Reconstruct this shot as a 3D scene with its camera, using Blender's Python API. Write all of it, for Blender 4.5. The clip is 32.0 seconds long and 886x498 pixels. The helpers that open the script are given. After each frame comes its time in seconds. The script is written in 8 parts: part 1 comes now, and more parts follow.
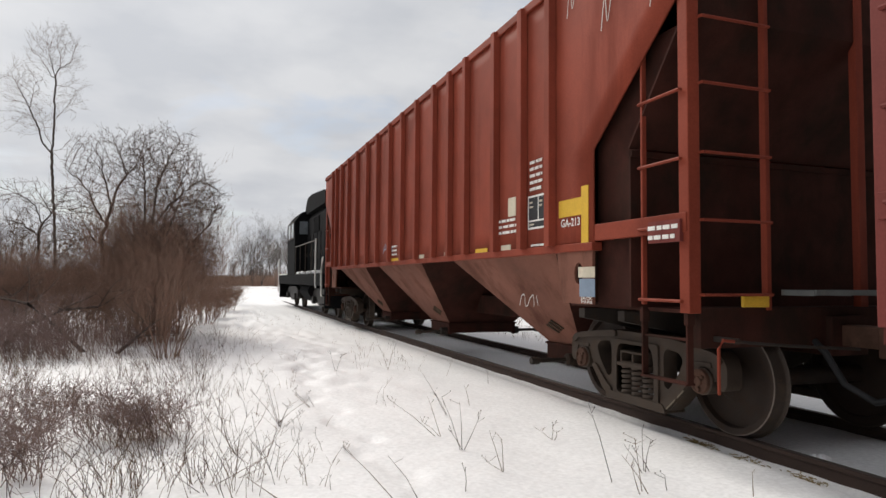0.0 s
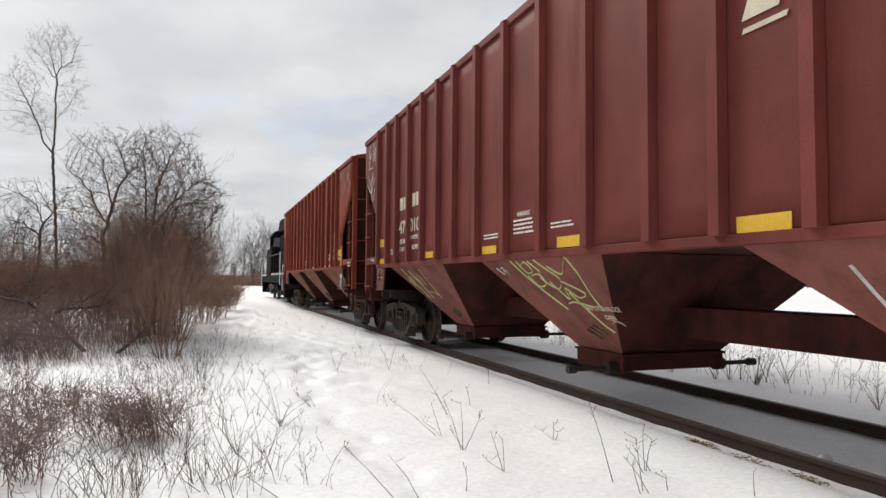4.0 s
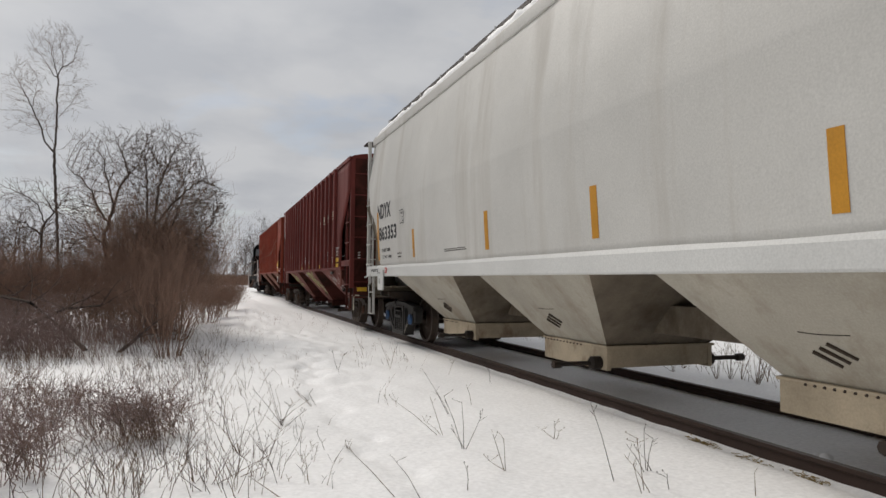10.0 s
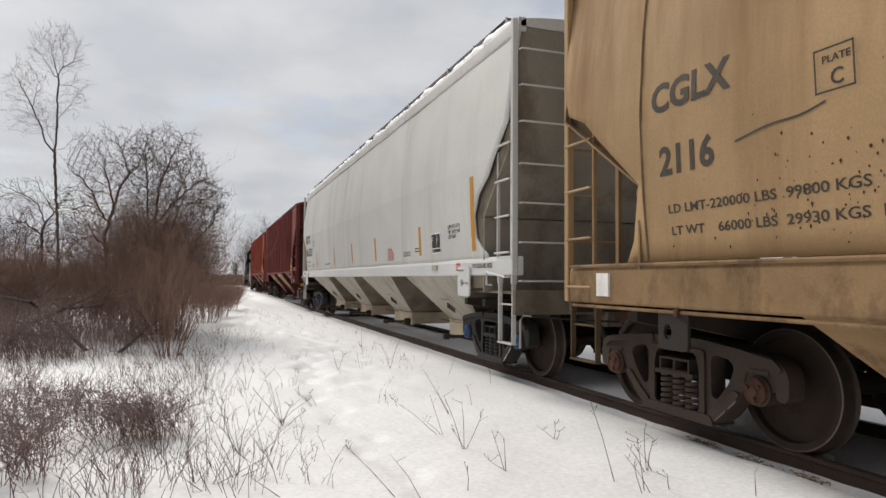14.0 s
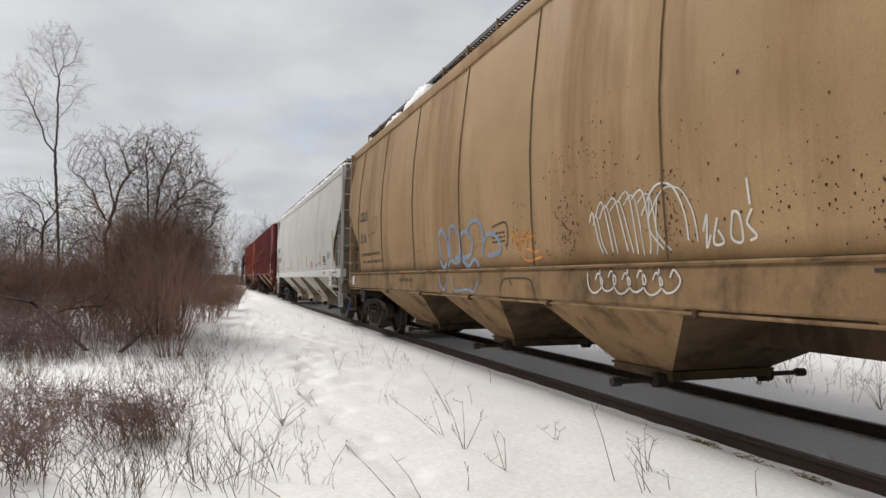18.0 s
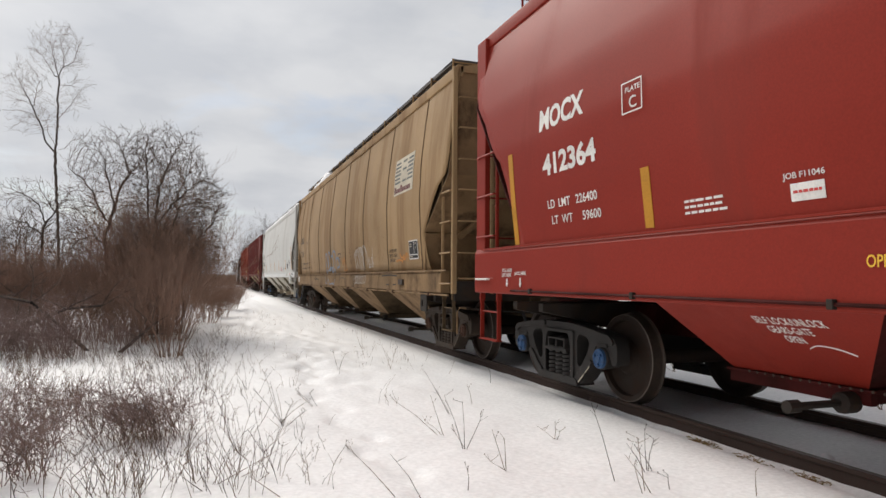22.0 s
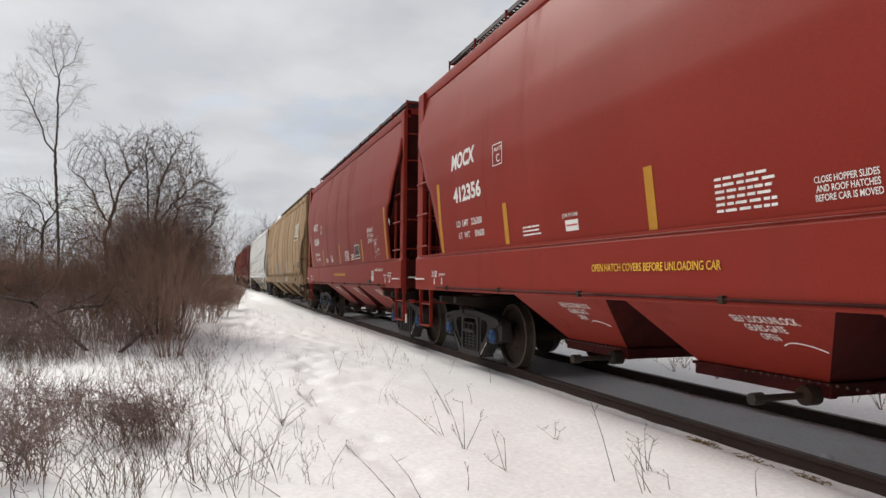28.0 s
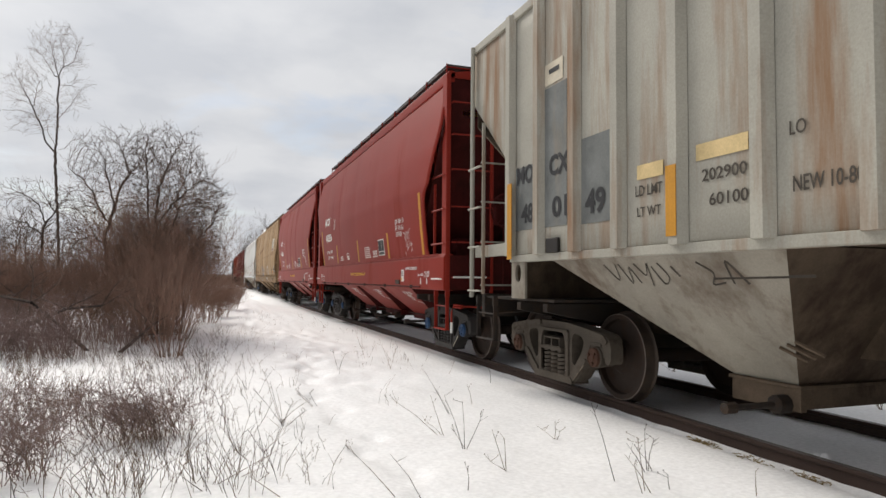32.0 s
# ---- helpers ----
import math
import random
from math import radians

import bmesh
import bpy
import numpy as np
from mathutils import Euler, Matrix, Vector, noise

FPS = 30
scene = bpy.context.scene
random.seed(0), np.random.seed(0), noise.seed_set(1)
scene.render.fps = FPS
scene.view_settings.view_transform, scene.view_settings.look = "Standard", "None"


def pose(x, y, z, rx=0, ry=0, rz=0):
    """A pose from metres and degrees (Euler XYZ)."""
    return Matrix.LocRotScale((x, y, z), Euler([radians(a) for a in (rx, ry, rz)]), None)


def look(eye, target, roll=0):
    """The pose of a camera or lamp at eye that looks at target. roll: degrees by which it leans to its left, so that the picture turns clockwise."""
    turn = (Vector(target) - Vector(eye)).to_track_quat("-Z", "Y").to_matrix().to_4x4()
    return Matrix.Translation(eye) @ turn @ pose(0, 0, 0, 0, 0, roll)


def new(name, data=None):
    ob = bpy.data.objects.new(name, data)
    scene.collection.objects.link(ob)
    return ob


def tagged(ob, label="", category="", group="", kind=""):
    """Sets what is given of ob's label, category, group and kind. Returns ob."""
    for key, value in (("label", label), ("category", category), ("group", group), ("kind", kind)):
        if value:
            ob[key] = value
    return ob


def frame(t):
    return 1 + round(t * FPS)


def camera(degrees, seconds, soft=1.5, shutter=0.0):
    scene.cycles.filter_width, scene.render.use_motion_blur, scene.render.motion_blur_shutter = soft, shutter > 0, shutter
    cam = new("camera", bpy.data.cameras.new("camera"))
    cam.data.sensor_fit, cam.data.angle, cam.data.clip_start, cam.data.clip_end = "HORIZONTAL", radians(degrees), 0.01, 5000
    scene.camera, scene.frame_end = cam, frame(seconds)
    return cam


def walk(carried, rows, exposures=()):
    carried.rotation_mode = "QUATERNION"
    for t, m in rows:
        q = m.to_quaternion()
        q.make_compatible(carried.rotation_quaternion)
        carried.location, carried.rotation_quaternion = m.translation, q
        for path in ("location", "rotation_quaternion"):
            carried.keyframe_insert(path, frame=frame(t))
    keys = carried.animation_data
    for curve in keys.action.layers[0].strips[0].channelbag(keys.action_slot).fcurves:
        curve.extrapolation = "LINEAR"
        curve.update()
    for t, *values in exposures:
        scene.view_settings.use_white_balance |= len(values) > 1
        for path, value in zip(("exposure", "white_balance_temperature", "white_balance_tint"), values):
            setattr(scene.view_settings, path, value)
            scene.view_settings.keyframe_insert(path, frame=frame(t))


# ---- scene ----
# The train runs along +y; z = 0 is the top of the rails, the camera stands beside the track.
TRACK = 4.909          # x of the track's centre line
RAIL = 0.7525          # half distance between the rails' centres


def aim(yaw, pitch, roll):
    """The camera's pose: yaw to the right of +y, pitch upwards."""
    eye = Vector((0, 0, 1.2586))
    a, b = radians(yaw), radians(pitch)
    return look(eye, eye + Vector((math.sin(a) * math.cos(b), math.cos(a) * math.cos(b), math.sin(b))), roll)


cam = camera(68.6, 32.0)
walk(cam, [(t, aim(19.578 + dy, 2.712 + dp, 0.47)) for t, dy, dp in (
    (0, 0.224, 0.09), (2.5, 0.175, 0.075), (6, 0.115, 0.025), (9.5, 0.06, 0), (14, 0.03, 0), (17, 0, 0), (24, 0, 0), (32, 0, 0))],
    exposures=[(0, -0.05), (1, -0.05), (3, 0.06), (3.5, 0.06), (7, -0.02), (9, -0.4), (12.4, -0.4), (14, -0.14), (17, -0.14), (19, -0.2), (21, -0.07), (28, -0.1), (32, -0.01)])

# The train's way: metres along the track at each full second.
WAY = (-65.84, -62.82, -59.81, -56.77, -53.71, -50.65, -47.59, -44.58, -41.59, -38.69, -35.81, -32.96, -30.11, -27.34, -24.57, -21.79,
       -19.02, -16.27, -13.52, -10.78, -8.07, -5.41, -2.71, 0.0, 2.77, 5.51, 8.21, 10.93, 13.70, 16.56, 19.37, 22.11, 24.97)


def way(t):
    """The train's place at t seconds, smooth between the full seconds."""
    i = min(int(t), 31)
    f = t - i
    p = [WAY[max(0, min(32, i + k))] for k in (-1, 0, 1, 2)]
    if i == 0:
        p[0] = 2 * p[1] - p[2]
    if i == 31:
        p[3] = 2 * p[2] - p[1]
    return p[1] + 0.5 * f * (p[2] - p[0] + f * (2 * p[0] - 5 * p[1] + 4 * p[2] - p[3] + f * (3 * (p[1] - p[2]) + p[3] - p[0])))


# ---- world and sun ----
SUN_EL, SUN_AZ = 40.0, -21.0       # degrees; azimuth to the right of +y


def build_world():
    w = bpy.data.worlds.new("winter_sky")
    scene.world = w
    w.use_nodes = True
    nt = w.node_tree
    n, l = nt.nodes, nt.links
    n.clear()
    out = n.new("ShaderNodeOutputWorld")
    sky = n.new("ShaderNodeTexSky")
    sky.sky_type, sky.sun_disc = "NISHITA", False
    sky.sun_elevation, sky.sun_rotation = radians(SUN_EL), radians(SUN_AZ)
    blue = n.new("ShaderNodeBackground")
    blue.inputs[1].default_value = 0.10
    l.new(sky.outputs[0], blue.inputs[0])
    # clouds on a flat layer overhead
    tc = n.new("ShaderNodeTexCoord")
    sep = n.new("ShaderNodeSeparateXYZ")
    l.new(tc.outputs["Generated"], sep.inputs[0])
    up = n.new("ShaderNodeMath")
    up.operation = "MAXIMUM"
    up.inputs[1].default_value = 0.0
    l.new(sep.outputs[2], up.inputs[0])
    lift = n.new("ShaderNodeMath")
    lift.operation = "ADD"
    lift.inputs[1].default_value = 0.22
    l.new(up.outputs[0], lift.inputs[0])
    flat = []
    for k in (0, 1):
        d = n.new("ShaderNodeMath")
        d.operation = "DIVIDE"
        l.new(sep.outputs[k], d.inputs[0])
        l.new(lift.outputs[0], d.inputs[1])
        flat.append(d)
    com = n.new("ShaderNodeCombineXYZ")
    l.new(flat[0].outputs[0], com.inputs[0])
    l.new(flat[1].outputs[0], com.inputs[1])
    com.inputs[2].default_value = 3.7
    big = n.new("ShaderNodeTexNoise")
    big.inputs["Scale"].default_value, big.inputs["Detail"].default_value, big.inputs["Roughness"].default_value = 2.3, 8, 0.55
    big.inputs["Distortion"].default_value = 0.3
    l.new(com.outputs[0], big.inputs["Vector"])
    cover = n.new("ShaderNodeValToRGB")
    cover.color_ramp.elements[0].position, cover.color_ramp.elements[0].color = 0.30, (0.62, 0.62, 0.62, 1)
    cover.color_ramp.elements[1].position, cover.color_ramp.elements[1].color = 0.43, (1, 1, 1, 1)
    l.new(big.outputs[0], cover.inputs[0])
    tone = n.new("ShaderNodeTexNoise")
    tone.inputs["Scale"].default_value, tone.inputs["Detail"].default_value = 3.0, 7
    l.new(com.outputs[0], tone.inputs["Vector"])
    shade = n.new("ShaderNodeValToRGB")
    shade.color_ramp.elements[0].position, shade.color_ramp.elements[0].color = 0.34, (0.60, 0.618, 0.657, 1)
    shade.color_ramp.elements[1].position, shade.color_ramp.elements[1].color = 0.64, (0.735, 0.743, 0.765, 1)
    l.new(tone.outputs[0], shade.inputs[0])
    cloud = n.new("ShaderNodeBackground")
    cloud.inputs[1].default_value = 0.98
    # thin cloud glows towards the sun and dulls away from it
    sd = n.new("ShaderNodeVectorMath")
    sd.operation = "DOT_PRODUCT"
    sd.inputs[1].default_value = (math.sin(radians(SUN_AZ)) * math.cos(radians(SUN_EL)), math.cos(radians(SUN_AZ)) * math.cos(radians(SUN_EL)), math.sin(radians(SUN_EL)))
    l.new(tc.outputs["Generated"], sd.inputs[0])
    glow = n.new("ShaderNodeMapRange")
    glow.interpolation_type = "SMOOTHSTEP"
    glow.inputs["From Min"].default_value, glow.inputs["From Max"].default_value = -0.68, 0.36
    glow.inputs["To Min"].default_value, glow.inputs["To Max"].default_value = 0.10, 1.10
    l.new(sd.outputs["Value"], glow.inputs[0])
    l.new(shade.outputs[0], cloud.inputs[0])
    near_sun = n.new("ShaderNodeMapRange")
    near_sun.interpolation_type = "SMOOTHSTEP"
    near_sun.inputs["From Min"].default_value, near_sun.inputs["From Max"].default_value = 0.78, 0.95
    near_sun.inputs["To Min"].default_value, near_sun.inputs["To Max"].default_value = 0.90, 1.0
    l.new(sd.outputs["Value"], near_sun.inputs[0])
    both = n.new("ShaderNodeMath")
    both.operation = "MULTIPLY"
    l.new(glow.outputs[0], both.inputs[0])
    l.new(near_sun.outputs[0], both.inputs[1])
    l.new(both.outputs[0], cloud.inputs[1])
    low = n.new("ShaderNodeMapRange")                  # unbroken cloud towards the horizon
    low.inputs["From Min"].default_value, low.inputs["From Max"].default_value = 0.02, 0.16
    low.inputs["To Min"].default_value, low.inputs["To Max"].default_value = 1.0, 0.0
    l.new(up.outputs[0], low.inputs[0])
    full = n.new("ShaderNodeMath")
    full.operation = "MAXIMUM"
    l.new(cover.outputs[0], full.inputs[0])
    l.new(low.outputs[0], full.inputs[1])
    mix = n.new("ShaderNodeMixShader")
    l.new(full.outputs[0], mix.inputs[0])
    l.new(blue.outputs[0], mix.inputs[1])
    l.new(cloud.outputs[0], mix.inputs[2])
    l.new(mix.outputs[0], out.inputs[0])


build_world()
sun = new("sun", bpy.data.lights.new("sun", "SUN"))
sun.data.energy, sun.data.angle, sun.data.color = 2.6, radians(24), (1.0, 0.94, 0.86)
sun.matrix_world = look((0, 0, 0), (-math.sin(radians(SUN_AZ)) * math.cos(radians(SUN_EL)), -math.cos(radians(SUN_AZ)) * math.cos(radians(SUN_EL)), -math.sin(radians(SUN_EL))))


# ---- materials ----
def material(name, base, rough=0.6, metal=0.0, dark=0.75, light=1.2, scale=3.0, grain=60.0, bump=0.15, stain=None, amount=0.0, stain_scale=2.0, tall=1.0, spec=0.22, depth=0.004):
    """A surface of one base colour with broad and fine variation, an optional second colour in patches (tall > 1: streaks that run down) and a fine relief."""
    m = bpy.data.materials.new(name)
    m.use_nodes = True
    n, l = m.node_tree.nodes, m.node_tree.links
    p = n["Principled BSDF"]
    tc = n.new("ShaderNodeTexCoord")
    info = n.new("ShaderNodeObjectInfo")
    add = n.new("ShaderNodeVectorMath")
    l.new(tc.outputs["Object"], add.inputs[0])
    off = n.new("ShaderNodeVectorMath")
    off.operation = "SCALE"
    off.inputs[0].default_value = (7.3, 3.1, 5.7)
    l.new(info.outputs["Random"], off.inputs["Scale"])
    l.new(off.outputs[0], add.inputs[1])

    def noise_at(s, detail, rough_, src):
        t = n.new("ShaderNodeTexNoise")
        t.inputs["Scale"].default_value, t.inputs["Detail"].default_value, t.inputs["Roughness"].default_value = s, detail, rough_
        l.new(src.outputs[0], t.inputs["Vector"])
        return t

    def ramp(src, a, b, ca, cb):
        r = n.new("ShaderNodeValToRGB")
        r.color_ramp.elements[0].position, r.color_ramp.elements[1].position = a, b
        r.color_ramp.elements[0].color, r.color_ramp.elements[1].color = (*ca, 1), (*cb, 1)
        l.new(src.outputs[0], r.inputs[0])
        return r

    def blend(kind, fac, a, b):
        x = n.new("ShaderNodeMixRGB")
        x.blend_type = kind
        if hasattr(fac, "outputs"):
            l.new(fac.outputs[0], x.inputs[0])
        else:
            x.inputs[0].default_value = fac
        for s, v in ((1, a), (2, b)):
            if hasattr(v, "outputs"):
                l.new(v.outputs[0], x.inputs[s])
            else:
                x.inputs[s].default_value = (*v, 1)
        return x

    broad = ramp(noise_at(scale, 4, 0.6, add), 0.3, 0.7, [dark] * 3, [light] * 3)
    fine = ramp(noise_at(grain, 3, 0.6, add), 0.25, 0.75, [0.88] * 3, [1.1] * 3)
    col = blend("MULTIPLY", 1.0, blend("MULTIPLY", 1.0, base, broad), fine)
    if stain:
        mp = n.new("ShaderNodeMapping")
        mp.inputs["Scale"].default_value = (1, 1, 1.0 / tall)
        l.new(add.outputs[0], mp.inputs[0])
        k = 0.72 - 0.42 * amount
        mask = ramp(noise_at(stain_scale, 6, 0.68, mp), k - 0.06, k + 0.12, (0, 0, 0), (1, 1, 1))
        soft = n.new("ShaderNodeMath")
        soft.operation = "MULTIPLY"
        soft.inputs[1].default_value = 0.85
        l.new(mask.outputs[0], soft.inputs[0])
        col = blend("MIX", soft, col, stain)
        rr = n.new("ShaderNodeMapRange")
        rr.inputs["To Min"].default_value, rr.inputs["To Max"].default_value = rough, min(1, rough + 0.25)
        l.new(mask.outputs[0], rr.inputs[0])
        l.new(rr.outputs[0], p.inputs["Roughness"])
    else:
        p.inputs["Roughness"].default_value = rough
    l.new(col.outputs[0], p.inputs["Base Color"])
    p.inputs["Metallic"].default_value = metal
    p.inputs["Specular IOR Level"].default_value = spec
    if bump:
        bm_ = n.new("ShaderNodeBump")
        bm_.inputs["Strength"].default_value, bm_.inputs["Distance"].default_value = bump, depth
        l.new(noise_at(grain * 0.6, 4, 0.6, add).outputs[0], bm_.inputs["Height"])
        l.new(bm_.outputs[0], p.inputs["Normal"])
    return m


RUST = (0.085, 0.043, 0.029)
GRIME = (0.09, 0.07, 0.055)
M = {
    "orange_red": material("faded_orange_red_paint", (0.235, 0.049, 0.028), 0.62, stain=(0.150, 0.036, 0.023), amount=0.35, stain_scale=1.3, tall=7, scale=0.9, spec=0.1),
    "orange_dusty": material("dusty_orange_red_paint", (0.190, 0.083, 0.058), 0.75, stain=(0.100, 0.042, 0.030), amount=0.4, stain_scale=1.7, tall=2.5, scale=1.2, spec=0.1),
    "maroon": material("weathered_maroon_paint", (0.162, 0.041, 0.035), 0.6, stain=(0.112, 0.032, 0.028), amount=0.35, stain_scale=1.4, tall=8, scale=0.9, spec=0.1),
    "maroon_dusty": material("dusty_maroon_paint", (0.195, 0.073, 0.060), 0.72, stain=(0.117, 0.047, 0.039), amount=0.45, stain_scale=1.7, tall=2, scale=1.2, spec=0.1),
    "white": material("white_hopper_paint", (0.560, 0.550, 0.520), 0.48, dark=0.9, light=1.06, stain=(0.440, 0.415, 0.375), amount=0.3, stain_scale=1.2, tall=12, scale=0.6, bump=0.05, spec=0.1),
    "white_clean": material("clean_white_paint", (0.620, 0.620, 0.600), 0.42, dark=0.93, light=1.04, scale=1.0, bump=0.05),
    "white_dusty": material("dusty_white_paint", (0.410, 0.380, 0.320), 0.65, dark=0.85, light=1.1, stain=(0.280, 0.240, 0.185), amount=0.4, stain_scale=1.8, tall=2.5, scale=1.0, spec=0.1),
    "beige": material("beige_primer_paint", (0.47, 0.39, 0.28), 0.65, stain=(0.20, 0.13, 0.09), amount=0.3, stain_scale=3.0, tall=1.5, scale=1.5),
    "tan": material("weathered_tan_paint", (0.375, 0.248, 0.130), 0.6, dark=0.86, light=1.1, stain=(0.240, 0.145, 0.075), amount=0.42, stain_scale=1.05, tall=9, scale=0.7, bump=0.08, spec=0.1),
    "tan_dirty": material("grimy_tan_paint", (0.270, 0.172, 0.090), 0.7, dark=0.75, light=1.15, stain=(0.085, 0.055, 0.035), amount=0.42, stain_scale=2.2, tall=1.6, scale=1.4, spec=0.1),
    "red": material("fresh_red_paint", (0.245, 0.026, 0.016), 0.5, dark=0.93, light=1.05, stain=(0.200, 0.030, 0.021), amount=0.25, stain_scale=0.9, tall=6, scale=0.6, bump=0.05, spec=0.12),
    "grey": material("rust_stained_grey_paint", (0.375, 0.358, 0.305), 0.6, dark=0.85, light=1.1, stain=(0.230, 0.125, 0.065), amount=0.36, stain_scale=2.3, tall=9, scale=0.8, spec=0.1),
    "grey_dusty": material("dusty_grey_paint", (0.280, 0.255, 0.210), 0.72, stain=(0.130, 0.095, 0.070), amount=0.4, stain_scale=2.0, tall=2.2, scale=1.2, spec=0.1),
    # grimed paints, darkened further to carry the shade of ends and undersides
    "maroon_grime": material("maroon_paint_with_grime_and_shade", (0.078, 0.024, 0.019), 0.85, stain=(0.026, 0.016, 0.013), amount=0.5, stain_scale=1.8, tall=1.6, spec=0.08),
    "orange_grime": material("orange_paint_with_grime_and_shade", (0.052, 0.019, 0.014), 0.85, stain=(0.025, 0.016, 0.012), amount=0.5, stain_scale=1.8, tall=1.6, spec=0.08),
    "tan_grime": material("tan_paint_with_grime_and_shade", (0.105, 0.073, 0.043), 0.85, stain=(0.034, 0.025, 0.017), amount=0.45, stain_scale=1.8, tall=1.6, spec=0.08),
    "red_grime": material("red_paint_with_dust_and_shade", (0.055, 0.008, 0.007), 0.7, stain=(0.029, 0.009, 0.007), amount=0.45, stain_scale=1.8, tall=1.6, spec=0.1),
    "grey_grime": material("grey_paint_with_grime_and_shade", (0.115, 0.085, 0.060), 0.85, stain=(0.045, 0.030, 0.022), amount=0.5, stain_scale=1.8, tall=1.6, spec=0.08),
    "white_grime": material("white_paint_with_grime_and_shade", (0.180, 0.150, 0.115), 0.8, stain=(0.100, 0.080, 0.058), amount=0.4, stain_scale=1.8, tall=1.6, spec=0.1),
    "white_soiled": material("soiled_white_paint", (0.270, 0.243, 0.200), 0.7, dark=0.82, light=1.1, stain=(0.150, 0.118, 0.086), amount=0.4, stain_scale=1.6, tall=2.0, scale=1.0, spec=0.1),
    "slate": material("slate_grey_paint_patch", (0.168, 0.175, 0.168), 0.6, stain=(0.26, 0.22, 0.17), amount=0.25, stain_scale=2.5, tall=6, spec=0.1),
    "underframe": material("grimy_dark_steel", (0.030, 0.024, 0.020), 0.75, stain=(0.055, 0.034, 0.022), amount=0.4, stain_scale=4),
    "truck": material("oily_cast_steel", (0.056, 0.042, 0.033), 0.62, stain=(0.060, 0.042, 0.030), amount=0.4, stain_scale=6, bump=0.35, grain=90, spec=0.12),
    "truck_dusty": material("dusty_cast_steel", (0.095, 0.080, 0.064), 0.75, stain=(0.060, 0.046, 0.036), amount=0.4, stain_scale=6, bump=0.35, grain=90, spec=0.1),
    "truck_dark": material("black_cast_steel", (0.038, 0.035, 0.033), 0.55, stain=(0.045, 0.037, 0.032), amount=0.3, stain_scale=6, bump=0.3, grain=90, spec=0.12),
    "wheel": material("rusty_wheel_plate", (0.030, 0.020, 0.015), 0.7, stain=(0.044, 0.027, 0.019), amount=0.4, stain_scale=5, bump=0.3),
    "tread": material("worn_steel_tread", (0.060, 0.046, 0.037), 0.5, metal=0.4, stain=(0.10, 0.07, 0.05), amount=0.4, stain_scale=8),
    "rust": material("rusty_iron", RUST, 0.85, stain=(0.050, 0.028, 0.018), amount=0.4, stain_scale=8, bump=0.4),
    "blue_cap": material("blue_bearing_cap", (0.034, 0.085, 0.190), 0.55, stain=(0.045, 0.05, 0.06), amount=0.4, stain_scale=14),
    "rail": material("brown_rail_steel", (0.050, 0.031, 0.024), 0.7, stain=(0.05, 0.034, 0.028), amount=0.4, stain_scale=3, bump=0.3),
    "railhead": material("worn_rail_head", (0.13, 0.105, 0.09), 0.5, metal=0.5),
    "yellow": material("yellow_reflective_strip", (0.66, 0.40, 0.04), 0.5, dark=0.88, light=1.08),
    "amber": material("amber_reflective_strip", (0.50, 0.235, 0.025), 0.5, dark=0.9, light=1.08),
    "ink_white": material("white_stencil_paint", (0.72, 0.70, 0.66), 0.6, dark=0.85),
    "ink_cream": material("cream_stencil_paint", (0.55, 0.49, 0.38), 0.6, dark=0.85),
    "ink_black": material("black_stencil_paint", (0.03, 0.03, 0.032), 0.6),
    "ink_brown": material("faded_dark_stencil_paint", (0.060, 0.050, 0.040), 0.7),
    "ink_red": material("red_stencil_paint", (0.50, 0.055, 0.05), 0.6),
    "ink_yellow": material("yellow_stencil_paint", (0.74, 0.44, 0.05), 0.6),
    "spray_green": material("green_spray_paint", (0.42, 0.47, 0.20), 0.7),
    "spray_white": material("white_spray_paint", (0.60, 0.58, 0.54), 0.7),
    "spray_blue": material("blue_spray_paint", (0.220, 0.280, 0.360), 0.7),
    "spray_orange": material("orange_spray_paint", (0.58, 0.24, 0.06), 0.7),
    "loco_black": material("black_locomotive_paint", (0.010, 0.010, 0.011), 0.85, stain=(0.022, 0.020, 0.018), amount=0.25, stain_scale=2, tall=3, spec=0.04),
    "glass": material("dark_cab_glass", (0.20, 0.22, 0.24), 0.08, bump=0.0, spec=0.8),
    "hose": material("black_rubber_hose", (0.02, 0.02, 0.021), 0.6),
    "grate": material("dark_galvanised_grating", (0.085, 0.075, 0.07), 0.6, metal=0.2),
    "bark": material("dark_bark", (0.105, 0.085, 0.073), 0.9, scale=8, bump=0.5, grain=40),
    "twig": material("brown_bare_twigs", (0.150, 0.112, 0.092), 0.9, scale=1.0, grain=8, bump=0),
    "twig_pale": material("pale_grey_brown_twigs", (0.27, 0.225, 0.20), 0.9, scale=1.0, grain=8, bump=0),
    "twig_red": material("reddish_brown_stems", (0.275, 0.178, 0.134), 0.9, scale=1.2, grain=8, bump=0, dark=0.7, light=1.25),
    "shrub": material("purplish_brown_shrub_twigs", (0.27, 0.196, 0.176), 0.9, scale=1.2, grain=8, bump=0, dark=0.7, light=1.25),
    "weed": material("dry_weed_stems", (0.190, 0.135, 0.090), 0.9, scale=4, grain=20, bump=0, dark=0.6, light=1.3),
    "weed_dark": material("dark_dry_stems", (0.085, 0.06, 0.05), 0.9, scale=4, grain=20, bump=0),
    "far_wood": material("far_bare_trees", (0.13, 0.11, 0.10), 0.9, scale=0.3, grain=3, bump=0),
    "tan_seam": material("dark_stained_weld", (0.16, 0.105, 0.062), 0.75, scale=3),
    "rust_dark": material("dark_rust_specks", (0.055, 0.028, 0.016), 0.9, scale=9),
